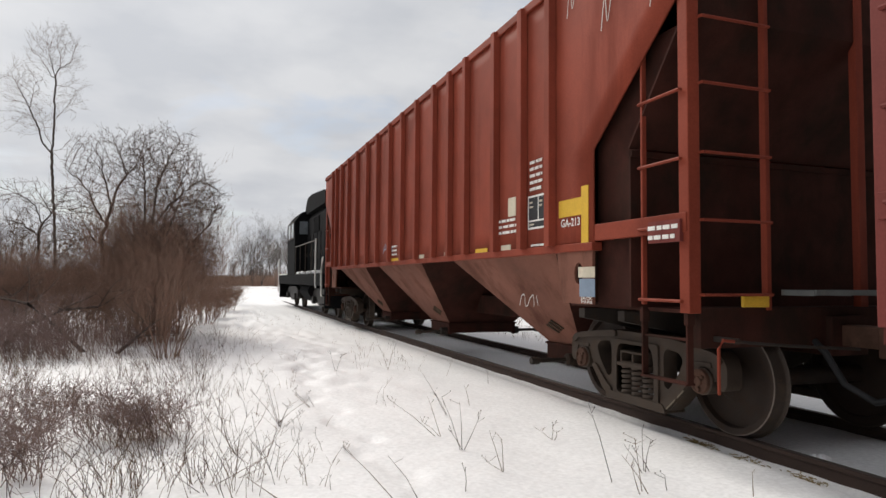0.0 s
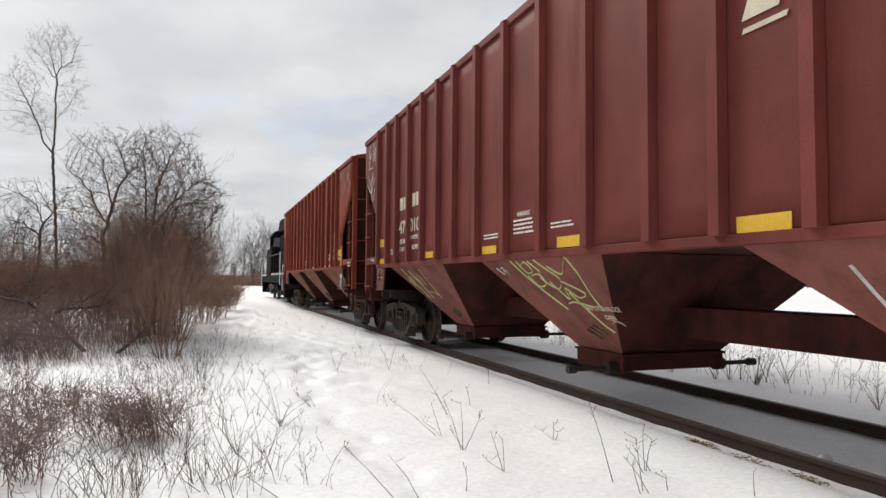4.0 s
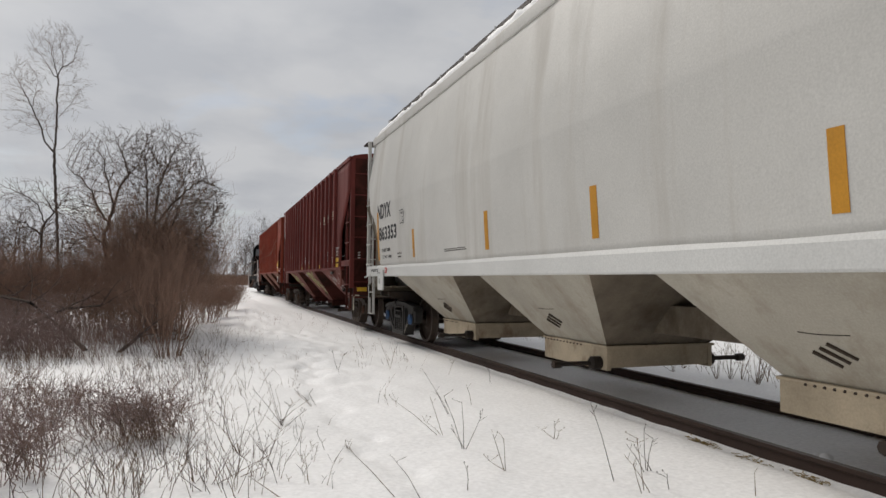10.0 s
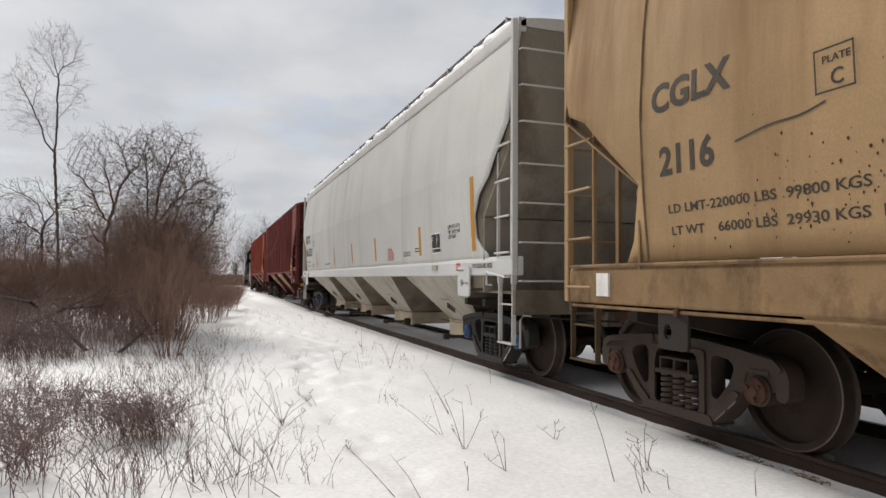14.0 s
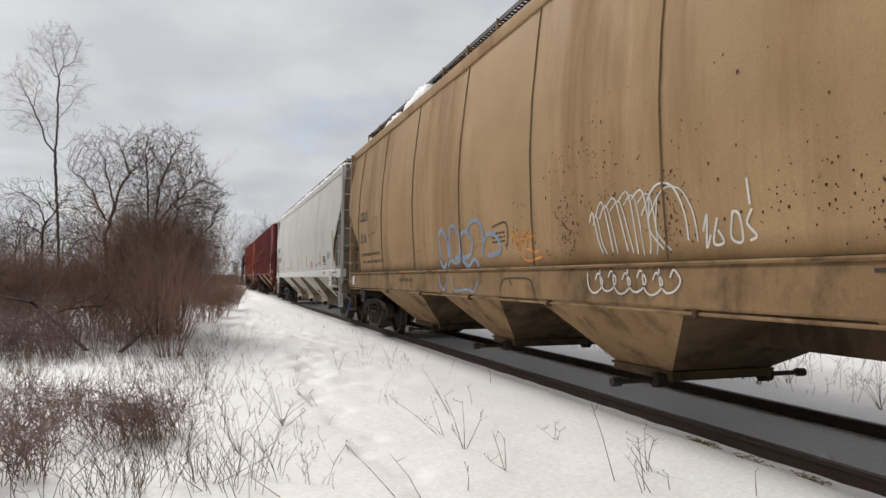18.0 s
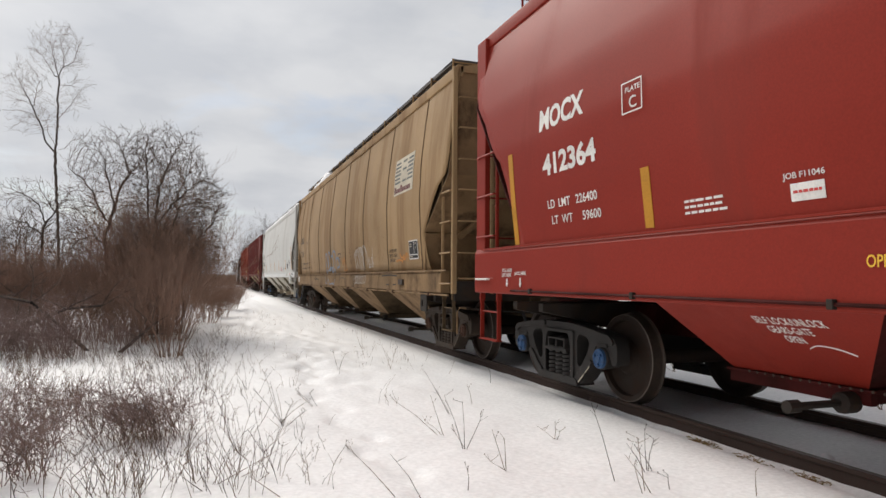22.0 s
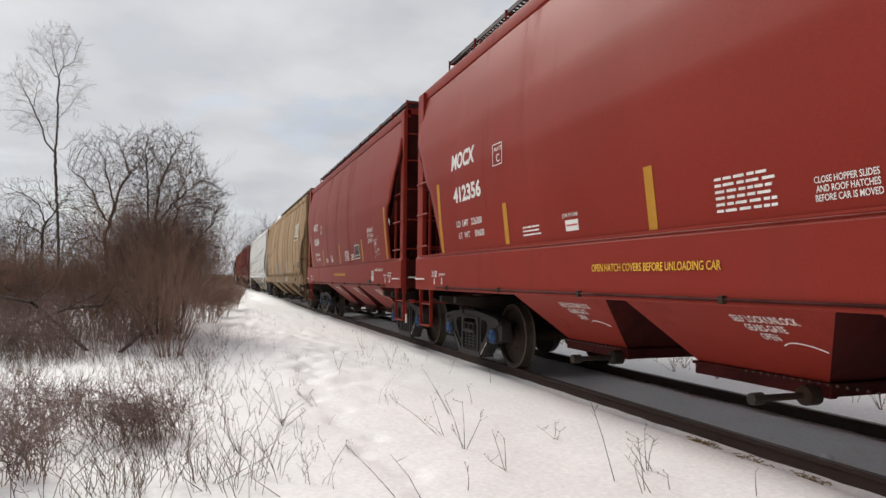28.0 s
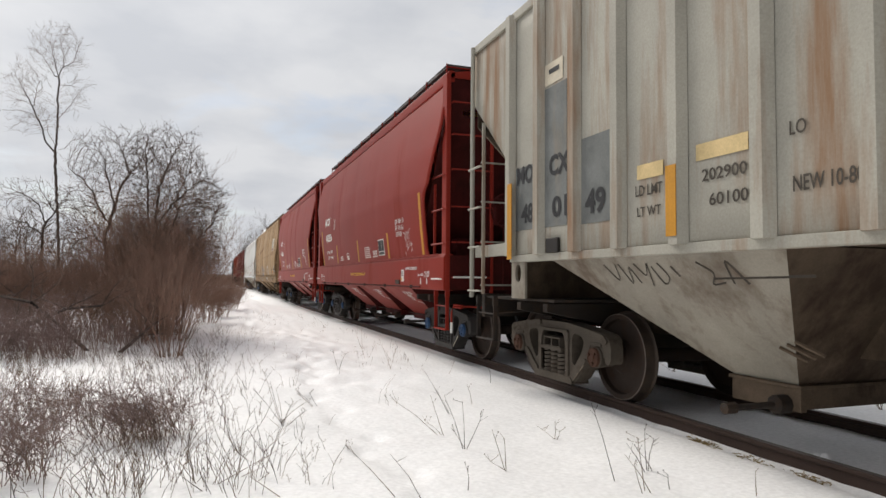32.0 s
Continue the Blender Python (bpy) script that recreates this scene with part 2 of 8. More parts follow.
    "ink_maroon": material("dark_red_sign_paint", (0.13, 0.035, 0.04), 0.6),
    "faded_yellow": material("faded_yellow_paint", (0.58, 0.44, 0.22), 0.65),
    "straw": material("straw_and_chaff", (0.30, 0.22, 0.10), 0.9, scale=20, bump=0.4),
}


def snow_material(name, base):
    m = material(name, base, 0.65, dark=0.95, light=1.03, scale=0.7, grain=25, bump=0.0, spec=0.3)
    n, l = m.node_tree.nodes, m.node_tree.links
    p = n["Principled BSDF"]
    tc = n.new("ShaderNodeTexCoord")
    h = None
    for s, k in ((3.5, 0.03), (14, 0.006), (60, 0.001)):
        t = n.new("ShaderNodeTexNoise")
        t.inputs["Scale"].default_value, t.inputs["Detail"].default_value = s, 3
        l.new(tc.outputs["Object"], t.inputs["Vector"])
        b = n.new("ShaderNodeBump")
        b.inputs["Strength"].default_value, b.inputs["Distance"].default_value = 0.55, k
        l.new(t.outputs[0], b.inputs["Height"])
        if h:
            l.new(h.outputs[0], b.inputs["Normal"])
        h = b
    l.new(h.outputs[0], p.inputs["Normal"])
    p.inputs["Subsurface Weight"].default_value = 0.0
    return m


M["snow"] = snow_material("settled_snow", (0.90, 0.895, 0.895))


# ---- mesh helpers ----
def part(name, bm, mat, parent=None, label="", smooth=0, bevel=0.0, at=None):
    """Links a bmesh as one mesh object, under a thing or a part where a parent is given."""
    me = bpy.data.meshes.new(name)
    bmesh.ops.recalc_face_normals(bm, faces=bm.faces)
    bm.to_mesh(me)
    bm.free()
    return link(name, me, mat, parent, label, smooth, bevel, at)


def link(name, me, mat, parent=None, label="", smooth=0, bevel=0.0, at=None):
    if mat and not me.materials:
        for x in (mat if isinstance(mat, (list, tuple)) else [mat]):
            me.materials.append(M[x])
    if smooth:
        me.polygons.foreach_set("use_smooth", [True] * len(me.polygons))
        me.set_sharp_from_angle(angle=radians(smooth))
    ob = new(name, me)
    if parent:
        ob.parent = parent
    if at:
        ob.matrix_basis = at
    if bevel:
        b = ob.modifiers.new("bevel", "BEVEL")
        b.width, b.segments, b.limit_method, b.angle_limit = bevel, 2, "ANGLE", radians(40)
    if label:
        tagged(ob, label)
    return ob


def thing(name, label, category, m, group="", kind=""):
    ob = new(name)
    ob.empty_display_size = 0.3
    ob.matrix_basis = m
    return tagged(ob, label, category, group, kind)


def box(bm, x0, x1, y0, y1, z0, z1, mi=0):
    v = [bm.verts.new((x, y, z)) for x in (x0, x1) for y in (y0, y1) for z in (z0, z1)]
    for f in ((0, 1, 3, 2), (4, 6, 7, 5), (0, 4, 5, 1), (2, 3, 7, 6), (0, 2, 6, 4), (1, 5, 7, 3)):
        bm.faces.new([v[i] for i in f]).material_index = mi
    return bm


def prism(bm, pts, a, b, plane="yz", mi=0):
    """A closed outline in a plane, pulled from a to b along the third axis."""
    def at(u, v, d):
        return {"yz": (d, u, v), "xz": (u, d, v), "xy": (u, v, d)}[plane]
    p = [bm.verts.new(at(u, v, a)) for u, v in pts]
    q = [bm.verts.new(at(u, v, b)) for u, v in pts]
    k = len(pts)
    bm.faces.new(p).material_index = mi
    bm.faces.new(q[::-1]).material_index = mi
    for i in range(k):
        bm.faces.new((p[i], q[i], q[(i + 1) % k], p[(i + 1) % k])).material_index = mi
    return bm


def beam(bm, p, q, t, a, b, mi=0):
    """A flat bar in the yz plane from p to q, t wide, from a to b along x."""
    d = Vector((q[0] - p[0], q[1] - p[1])).normalized() * (t / 2)
    n = Vector((-d.y, d.x))
    return prism(bm, [(p[0] + n.x - d.x * .2, p[1] + n.y - d.y * .2), (q[0] + n.x + d.x * .2, q[1] + n.y + d.y * .2), (q[0] - n.x + d.x * .2, q[1] - n.y + d.y * .2), (p[0] - n.x - d.x * .2, p[1] - n.y - d.y * .2)], a, b, "yz", mi)


def tube(bm, pts, r, n=6, mi=0, taper=1.0):
    """A round bar along a line of points."""
    pts = [Vector(p) for p in pts]
    rings = []
    for i, p in enumerate(pts):
        d = (pts[min(i + 1, len(pts) - 1)] - pts[max(i - 1, 0)]).normalized()
        a = d.orthogonal().normalized() if abs(d.z) > 0.98 else d.cross(Vector((0, 0, 1))).normalized()
        b = d.cross(a)
        rr = r * (1 + (taper - 1) * i / (len(pts) - 1))
        rings.append([bm.verts.new(p + rr * (math.cos(k * math.tau / n) * a + math.sin(k * math.tau / n) * b)) for k in range(n)])
    for s, t in zip(rings, rings[1:]):
        for k in range(n):
            bm.faces.new((s[k], s[(k + 1) % n], t[(k + 1) % n], t[k])).material_index = mi
    bm.faces.new(rings[0][::-1]).material_index = mi
    bm.faces.new(rings[-1]).material_index = mi
    return bm


def lathe(bm, prof, n=24, axis="x", c=(0, 0, 0), mats=None):
    """A turned body: profile of (along, radius) round an axis."""
    rings = []
    for a, r in prof:
        ring = []
        for k in range(n):
            u, v = r * math.cos(k * math.tau / n), r * math.sin(k * math.tau / n)
            ring.append(bm.verts.new({"x": (c[0] + a, c[1] + u, c[2] + v), "y": (c[0] + u, c[1] + a, c[2] + v), "z": (c[0] + u, c[1] + v, c[2] + a)}[axis]))
        rings.append(ring)
    for i, (s, t) in enumerate(zip(rings, rings[1:])):
        for k in range(n):
            bm.faces.new((s[k], s[(k + 1) % n], t[(k + 1) % n], t[k])).material_index = mats[i] if mats else 0
    bm.faces.new(rings[0][::-1])
    bm.faces.new(rings[-1])
    return bm


def lerp_at(table, v):
    """Linear reading of a table of (key, value)."""
    if v <= table[0][0]:
        return table[0][1]
    for (a, p), (b, q) in zip(table, table[1:]):
        if v <= b:
            return p + (q - p) * (v - a) / (b - a)
    return table[-1][1]


# ---- freight car trucks ----
def wheelset_mesh():
    """Two dished wheels on an axle; the axle runs along x through the origin."""
    bm = bmesh.new()
    for s in (-1, 1):
        prof = [(0.80, 0.10), (0.80, 0.15), (0.755, 0.19), (0.735, 0.30), (0.745, 0.385), (0.795, 0.395), (0.80, 0.445), (0.795, 0.455),
                (0.70, 0.461), (0.685, 0.468), (0.675, 0.484), (0.665, 0.484), (0.655, 0.47), (0.655, 0.40), (0.685, 0.385), (0.69, 0.30), (0.66, 0.19), (0.64, 0.15), (0.64, 0.10)]
        mats = [0, 0, 0, 0, 0, 0, 2, 1, 1, 1, 2, 1, 0, 0, 0, 0, 0, 0]
        lathe(bm, [(s * a, r) for a, r in prof], 44, "x", mats=mats)
    lathe(bm, [(-0.95, 0.07), (-0.80, 0.085), (-0.6, 0.082), (0, 0.076), (0.6, 0.082), (0.80, 0.085), (0.95, 0.07)], 14, "x")
    me = bpy.data.meshes.new("wheelset")
    bmesh.ops.recalc_face_normals(bm, faces=bm.faces)
    bm.to_mesh(me)
    bm.free()
    me.materials.append(M["wheel"])
    me.materials.append(M["tread"])
    me.materials.append(M["railhead"])
    me.polygons.foreach_set("use_smooth", [True] * len(me.polygons))
    me.set_sharp_from_angle(angle=radians(38))
    return me


def rounded(pts, r, n=3):
    """Rounds the corners of an outline."""
    out = []
    k = len(pts)
    for i in range(k):
        p, a, b = Vector(pts[i]), Vector(pts[i - 1]), Vector(pts[(i + 1) % k])
        d = min(r, (a - p).length * 0.45, (b - p).length * 0.45)
        u, v = p + (a - p).normalized() * d, p + (b - p).normalized() * d
        for j in range(n + 1):
            t = j / n
            out.append(tuple((1 - t) ** 2 * u + 2 * t * (1 - t) * p + t * t * v))
    return out


def ring_plate(bm, outer, holes, a, b):
    """A plate in the yz plane with holes, from a to b along x: both faces filled between the outlines."""
    loops = [outer] + holes
    for d in (a, b):
        es = []
        for lo in loops:
            vs = [bm.verts.new((d, u, v)) for u, v in lo]
            es += [bm.edges.new((vs[i], vs[(i + 1) % len(vs)])) for i in range(len(vs))]
        bmesh.ops.triangle_fill(bm, edges=es, use_beauty=True)
    for lo in loops:
        p = [bm.verts.new((a, u, v)) for u, v in lo]
        q = [bm.verts.new((b, u, v)) for u, v in lo]
        for i in range(len(lo)):
            j = (i + 1) % len(lo)
            bm.faces.new((p[i], q[i], q[j], p[j]))
    bmesh.ops.remove_doubles(bm, verts=bm.verts, dist=1e-5)
    return bm


def sideframe_mesh():
    """A cast side frame with a spring window and two lightening windows; middle at the origin's y, outer face towards -x."""
    bm = bmesh.new()
    right = [(0.0, 0.785), (0.40, 0.785), (0.72, 0.745), (0.98, 0.720), (1.10, 0.675), (1.155, 0.59), (1.150, 0.44), (1.115, 0.40), (1.045, 0.41), (1.035, 0.55), (0.99, 0.595), (0.79, 0.595),
             (0.755, 0.55), (0.745, 0.44), (0.70, 0.37), (0.54, 0.19), (0.45, 0.125), (0.34, 0.105)]
    outer = rounded(right + [(-u, v) for u, v in reversed(right[1:])], 0.06, 4)
    win = rounded([(0.40, 0.34), (0.395, 0.62), (0.44, 0.675), (0.60, 0.650), (0.65, 0.595), (0.60, 0.475), (0.46, 0.315)], 0.07, 4)
    mid = rounded([(-0.285, 0.19), (-0.285, 0.53), (-0.245, 0.665), (0.245, 0.665), (0.285, 0.53), (0.285, 0.19)], 0.05, 4)
    ring_plate(bm, outer, [win, [(-u, v) for u, v in reversed(win)], mid], -0.075, 0.075)
    # thicker chords and columns give the casting its depth
    ring_plate(bm, rounded([(-0.345, 0.115), (-0.345, 0.70), (0.345, 0.70), (0.345, 0.115)], 0.04), [mid], -0.098, 0.098)
    for s in (-1, 1):
        prism(bm, rounded([(s * 0.30, 0.722), (s * 0.30, 0.788), (s * 0.72, 0.748), (s * 1.05, 0.70), (s * 1.12, 0.63), (s * 1.06, 0.60), (s * 0.99, 0.655), (s * 0.72, 0.69)], 0.03), -0.10, 0.10)
        prism(bm, rounded([(s * 0.40, 0.118), (s * 0.52, 0.185), (s * 0.725, 0.405), (s * 0.655, 0.425), (s * 0.47, 0.26), (s * 0.37, 0.20)], 0.03), -0.10, 0.10)
        box(bm, -0.085, 0.085, min(s * 0.985, s * 0.80), max(s * 0.985, s * 0.80), 0.575, 0.612)
    prism(bm, rounded([(-0.46, 0.105), (-0.42, 0.185), (0.42, 0.185), (0.46, 0.105)], 0.03), -0.112, 0.112)
    return finish_mesh("side_frame", bm, 35)


def finish_mesh(name, bm, smooth=0):
    me = bpy.data.meshes.new(name)
    bmesh.ops.recalc_face_normals(bm, faces=bm.faces)
    bm.to_mesh(me)
    bm.free()
    if smooth:
        me.polygons.foreach_set("use_smooth", [True] * len(me.polygons))
        me.set_sharp_from_angle(angle=radians(smooth))
    return me


def spring_mesh():
    bm = bmesh.new()
    pts = [(0.066 * math.cos(a), 0.066 * math.sin(a), 0.19 + 0.26 * a / (math.tau * 5.5)) for a in np.linspace(0, math.tau * 5.5, 60)]
    tube(bm, pts, 0.0195, 6)
    return finish_mesh("spring", bm, 60)


def adapter_mesh():
    """Roller bearing with its adapter, axis along x, outer end towards -x."""
    bm = bmesh.new()
    lathe(bm, [(0.10, 0.10), (-0.09, 0.115), (-0.10, 0.105)], 20, "x")
    prism(bm, rounded([(-0.15, 0.02), (-0.13, 0.145), (0.13, 0.145), (0.15, 0.02), (0.11, 0.0), (-0.11, 0.0)], 0.02), -0.07, 0.08)
    return finish_mesh("bearing", bm, 40)


def cap_mesh():
    bm = bmesh.new()
    lathe(bm, [(-0.095, 0.104), (-0.13, 0.100), (-0.135, 0.086), (-0.128, 0.080), (-0.128, 0.04), (-0.142, 0.035), (-0.142, 0.005)], 24, "x")
    for k in range(3):
        a = k * math.tau / 3 + 0.4
        lathe(bm, [(-0.13, 0.018), (-0.15, 0.016)], 6, "x", (0, 0.062 * math.cos(a), 0.062 * math.sin(a)))
    return finish_mesh("bearing_cap", bm, 40)


MESH = {"wheelset": wheelset_mesh(), "side_frame": sideframe_mesh(), "spring": spring_mesh(), "bearing": adapter_mesh(), "bearing_cap": cap_mesh()}
WHEELS = []           # every wheelset, to be turned as the train rolls


def own_mesh(key, mat):
    """The shared mesh in a given material."""
    k = key + "|" + mat
    if k not in MESH:
        MESH[k] = MESH[key].copy()
        MESH[k].materials.clear()
        MESH[k].materials.append(M[mat])
    return MESH[k]


def truck(car, y, steel="truck", cap="rust", cap_label="rusty bearing end cap", stencil=False):
    bm = bmesh.new()
    prism(bm, [(-0.985, 0.49), (-0.985, 0.595), (-0.5, 0.66), (0.5, 0.66), (0.985, 0.595), (0.985, 0.49), (0.5, 0.38), (-0.5, 0.38)], y - 0.2, y + 0.2, "xz")
    lathe(bm, [(0.64, 0.2), (0.74, 0.19)], 18, "z", (0, y, 0))
    for s in (-1, 1):                                   # brake beams and heads
        tube(bm, [(-0.80, y + s * 0.36, 0.36), (0.80, y + s * 0.36, 0.36)], 0.035)
        for x in (-0.74, 0.74):
            box(bm, x - 0.05, x + 0.05, y + s * 0.36, y + s * 0.43, 0.26, 0.52)
    tr = part("truck", bm, steel, car, bevel=0.01)
    for s in (-1, 1):
        m = pose(s * 1.005, y, 0, 0, 0, 0 if s < 0 else 180)
        link("side_frame", own_mesh("side_frame", steel), None, tr, at=m, bevel=0.012)
        for dy in (-0.16, 0.0, 0.16):
            link("spring", own_mesh("spring", steel), None, tr, at=pose(s * 1.03, y + dy, 0, 0, 0, 40))
        bm = bmesh.new()
        x0, x1 = sorted((s * 0.98, s * 1.13))
        box(bm, x0, x1, y - 0.24, y + 0.24, 0.452, 0.487)
        x0, x1 = sorted((s * 0.98, s * 1.12))            # hollow end of the bolster
        ring_plate(bm, [(y - 0.19, 0.486), (y - 0.19, 0.60), (y + 0.19, 0.60), (y + 0.19, 0.486)],
                   [[(y + a, 0.50), (y + a, 0.582), (y + b, 0.582), (y + b, 0.50)] for a, b in ((-0.172, -0.012), (0.012, 0.172))], x0, x1)
        part("bolster_end", bm, steel, tr)
        for dy in (-0.889, 0.889):
            m = pose(s * 1.0, y + dy, 0.457, 0, 0, 0 if s < 0 else 180)
            link("bearing", own_mesh("bearing", steel), None, tr, at=m)
            link("bearing_cap", own_mesh("bearing_cap", cap), None, tr, cap_label, at=m)
    for dy in (-0.889, 0.889):
        w = link("wheelset", MESH["wheelset"], None, tr, "rust-brown steel wheels with worn bright treads", at=pose(0, y + dy, 0.457))
        WHEELS.append((w, y + dy))
    if stencil:                                         # unreadable number stencilled on the diagonal
        bm = bmesh.new()
        for k in range(8):
            t = k / 8
            c = Vector((y - 0.70 + 0.22 * t, 0.33 - 0.18 * t)) if stencil < 0 else Vector((y - 0.49 - 0.22 * t, 0.17 + 0.19 * t))
            if k % 5 != 4:
                beam(bm, (c.x - 0.012, c.y + 0.014), (c.x + 0.012, c.y - 0.014), 0.011, -1.117, -1.113)
        tagged(part("number_mark", bm, "ink_cream" if cap != "rust" else "white_grime", tr, "small stencilled marks"), "small stencilled marks", kind="stuff")
    return tr


# ---- writing ----
SKIN = {}             # near side sheet of each car, to lay paint on it


def skin(car, y, z, w):
    """How far the near side sheet is dented in at y, z; nothing where w is not on that sheet."""
    if car.name not in SKIN:
        return 0.0
    wprof, zs, ends, grid = SKIN[car.name]
    if z < zs[0] or z > zs[-1] or abs(w - wprof(z)) > 0.03:
        return 0.0
    i = min(max(0, next(k for k in range(len(zs)) if zs[k] >= z) - 1), len(zs) - 2)
    val = []
    for r in (i, i + 1):
        n = len(grid[r]) - 1
        f = min(max((y + ends[r][0]) / ends[r][1] * n, 0.0), n - 1e-6)
        k = int(f)
        val.append(grid[r][k] + (grid[r][k + 1] - grid[r][k]) * (f - k))
    t = (z - zs[i]) / (zs[i + 1] - zs[i])
    return val[0] + (val[1] - val[0]) * t


def lettering(car, words, y0, y1, z0, z1, w, ink="ink_white", lean=0.0, name="lettering", slant=0.0, laid=True, bold=0.012):
    """Painted words on the near side between y0 (left) and y1, z0 and z1, w from the middle of the car; lean: how far the side leans in per metre."""
    cu = bpy.data.curves.new("words", "FONT")
    cu.body, cu.extrude, cu.space_line = words, 0.0004, 0.95
    cu.resolution_u, cu.offset = 3, bold
    tmp = bpy.data.objects.new("words", cu)
    scene.collection.objects.link(tmp)
    me = bpy.data.meshes.new_from_object(tmp.evaluated_get(bpy.context.evaluated_depsgraph_get()))
    bpy.data.objects.remove(tmp)
    bpy.data.curves.remove(cu)
    co = np.empty(len(me.vertices) * 3)
    me.vertices.foreach_get("co", co)
    co = co.reshape(-1, 3)
    lo, hi = co.min(0), co.max(0)
    u = (co[:, 0] - lo[0]) / max(hi[0] - lo[0], 1e-6)
    v = (co[:, 1] - lo[1]) / max(hi[1] - lo[1], 1e-6)
    depth = (co[:, 2] - lo[2])
    ww = np.array([w(q) for q in z0 + v * (z1 - z0)]) if callable(w) else w - lean * v * (z1 - z0)
    yy, zz = y0 + u * (y1 - y0) + slant * v * (z1 - z0), z0 + v * (z1 - z0)
    ww = ww + np.zeros(len(u))
    if laid:
        ww = ww + np.array([skin(car, p, q, r) for p, q, r in zip(yy, zz, ww)])
    out = np.stack([-(ww + 0.003 + depth), y0 + u * (y1 - y0) + slant * v * (z1 - z0), z0 + v * (z1 - z0)], 1)
    me.vertices.foreach_set("co", out.ravel())
    me.name = name
    me.update()
    return link(name, me, ink, car)


def on_sheet(car, y0, y1, z0, z1, w):
    """The outermost skin under a panel, as a function of the height."""
    wf = w if callable(w) else (lambda z: w)
    top = max(skin(car, y0 + (y1 - y0) * i / 6, z0 + (z1 - z0) * j / 4, wf(z0 + (z1 - z0) * j / 4)) for i in range(7) for j in range(5))
    return lambda z: wf(z) + top


def plate(car, y0, y1, z0, z1, w, mat, name="reflector", label="", d=0.004, slant=0.0, rows=1, laid=True):
    """A flat strip or sticker on the near side; follows the side where w is a function of the height."""
    bm = bmesh.new()
    for k in range(rows):
        za, zb = z0 + (z1 - z0) * k / rows, z0 + (z1 - z0) * (k + 1) / rows
        wa, wb = (w(za), w(zb)) if callable(w) else (w, w)
        if laid:
            wa, wb = (q + max(skin(car, y0 + (y1 - y0) * f, z, q) for f in (0.02, 0.5, 0.98)) for q, z in ((wa, za), (wb, zb)))
        sa, sb = slant * (za - z0), slant * (zb - z0)
        o = [bm.verts.new(c) for c in ((-wa - d, y0 + sa, za), (-wa - d, y1 + sa, za), (-wb - d, y1 + sb, zb), (-wb - d, y0 + sb, zb))]
        i = [bm.verts.new(c) for c in ((-wa + .002, y0 + sa, za), (-wa + .002, y1 + sa, za), (-wb + .002, y1 + sb, zb), (-wb + .002, y0 + sb, zb))]
        bm.faces.new(o)
        bm.faces.new(i[::-1])
        for a in range(4):
            bm.faces.new((o[a], i[a], i[(a + 1) % 4], o[(a + 1) % 4]))
    return part(name, bm, mat, car, label)


def bars(car, y0, y1, z0, z1, lines, w, ink="ink_white", seed=1, words=5, slant=0.0, laid=True):
    """Small writing that cannot be read: rows of short bars."""
    rnd = random.Random(seed)
    bm = bmesh.new()
    h = (z1 - z0) / lines
    for k in range(lines):
        y = y0
        z = z1 - (k + 1) * h
        ww = (w(z) if callable(w) else w)
        while abs(y - y0) < abs(y1 - y0) * (1 - 0.12 * rnd.random()):
            d = abs(y1 - y0) / words * (0.45 + 0.6 * rnd.random())
            e = max(y - d * 0.78, y1)
            wk = ww + (max(skin(car, y, z + h * 0.4, ww), skin(car, e, z + h * 0.4, ww)) if laid else 0.0)
            box(bm, -wk - 0.004, -wk + 0.002, e, y, z + h * 0.22, z + h * 0.66)
            y -= d
    return part("small_print", bm, ink, car, "rows of small stencilled marks")


def strokes(car, lines, w, r, ink, label, y0, z0, sy, sz, name="graffiti"):
    """Sprayed lines: each a run of (u, v) in a box that starts at y0 (left), z0 (bottom)."""
    bm = bmesh.new()
    for ln in lines:
        pts = []
        for i in range(len(ln) - 1):
            p0, p1, p2, p3 = (Vector(ln[max(0, min(len(ln) - 1, i + k))]) for k in (-1, 0, 1, 2))
            for j in range(5):
                t = j / 5
                pts.append(p1 + 0.5 * t * (p2 - p0 + t * (2 * p0 - 5 * p1 + 4 * p2 - p3 + t * (3 * (p1 - p2) + p3 - p0))))
        pts.append(Vector(ln[-1]))
        prev = None
        for i, p in enumerate(pts):
            q, o = pts[min(i + 1, len(pts) - 1)], pts[max(i - 1, 0)]
            d = Vector(((q.x - o.x) * -sy, (q.y - o.y) * sz))
            if d.length < 1e-6:
                continue
            nrm = Vector((-d.y, d.x)).normalized() * r
            y, z = y0 - p.x * sy, z0 + p.y * sz
            ww = (w(z) if callable(w) else w)
            ww += skin(car, y, z, ww) + 0.004
            pair = (bm.verts.new((-ww, y + nrm.x, z + nrm.y)), bm.verts.new((-ww, y - nrm.x, z - nrm.y)))
            if prev:
                bm.faces.new((prev[0], prev[1], pair[1], pair[0]))
            prev = pair
    return part(name, bm, ink, car, label)


def data_box(car, y0, y1, z0, z1, w, writing=()):
    """Black consolidated stencil in a white frame, ruled into three fields."""
    fw = (z1 - z0) * 0.06
    sheet = on_sheet(car, y0, y1, z0, z1, w)
    plate(car, y1, y0, z0, z1, sheet, "ink_white", "stencil_frame", "white frame of a stencil panel", 0.003, laid=False)
    h = z1 - z0
    mid = y0 + (y1 - y0) * 0.58
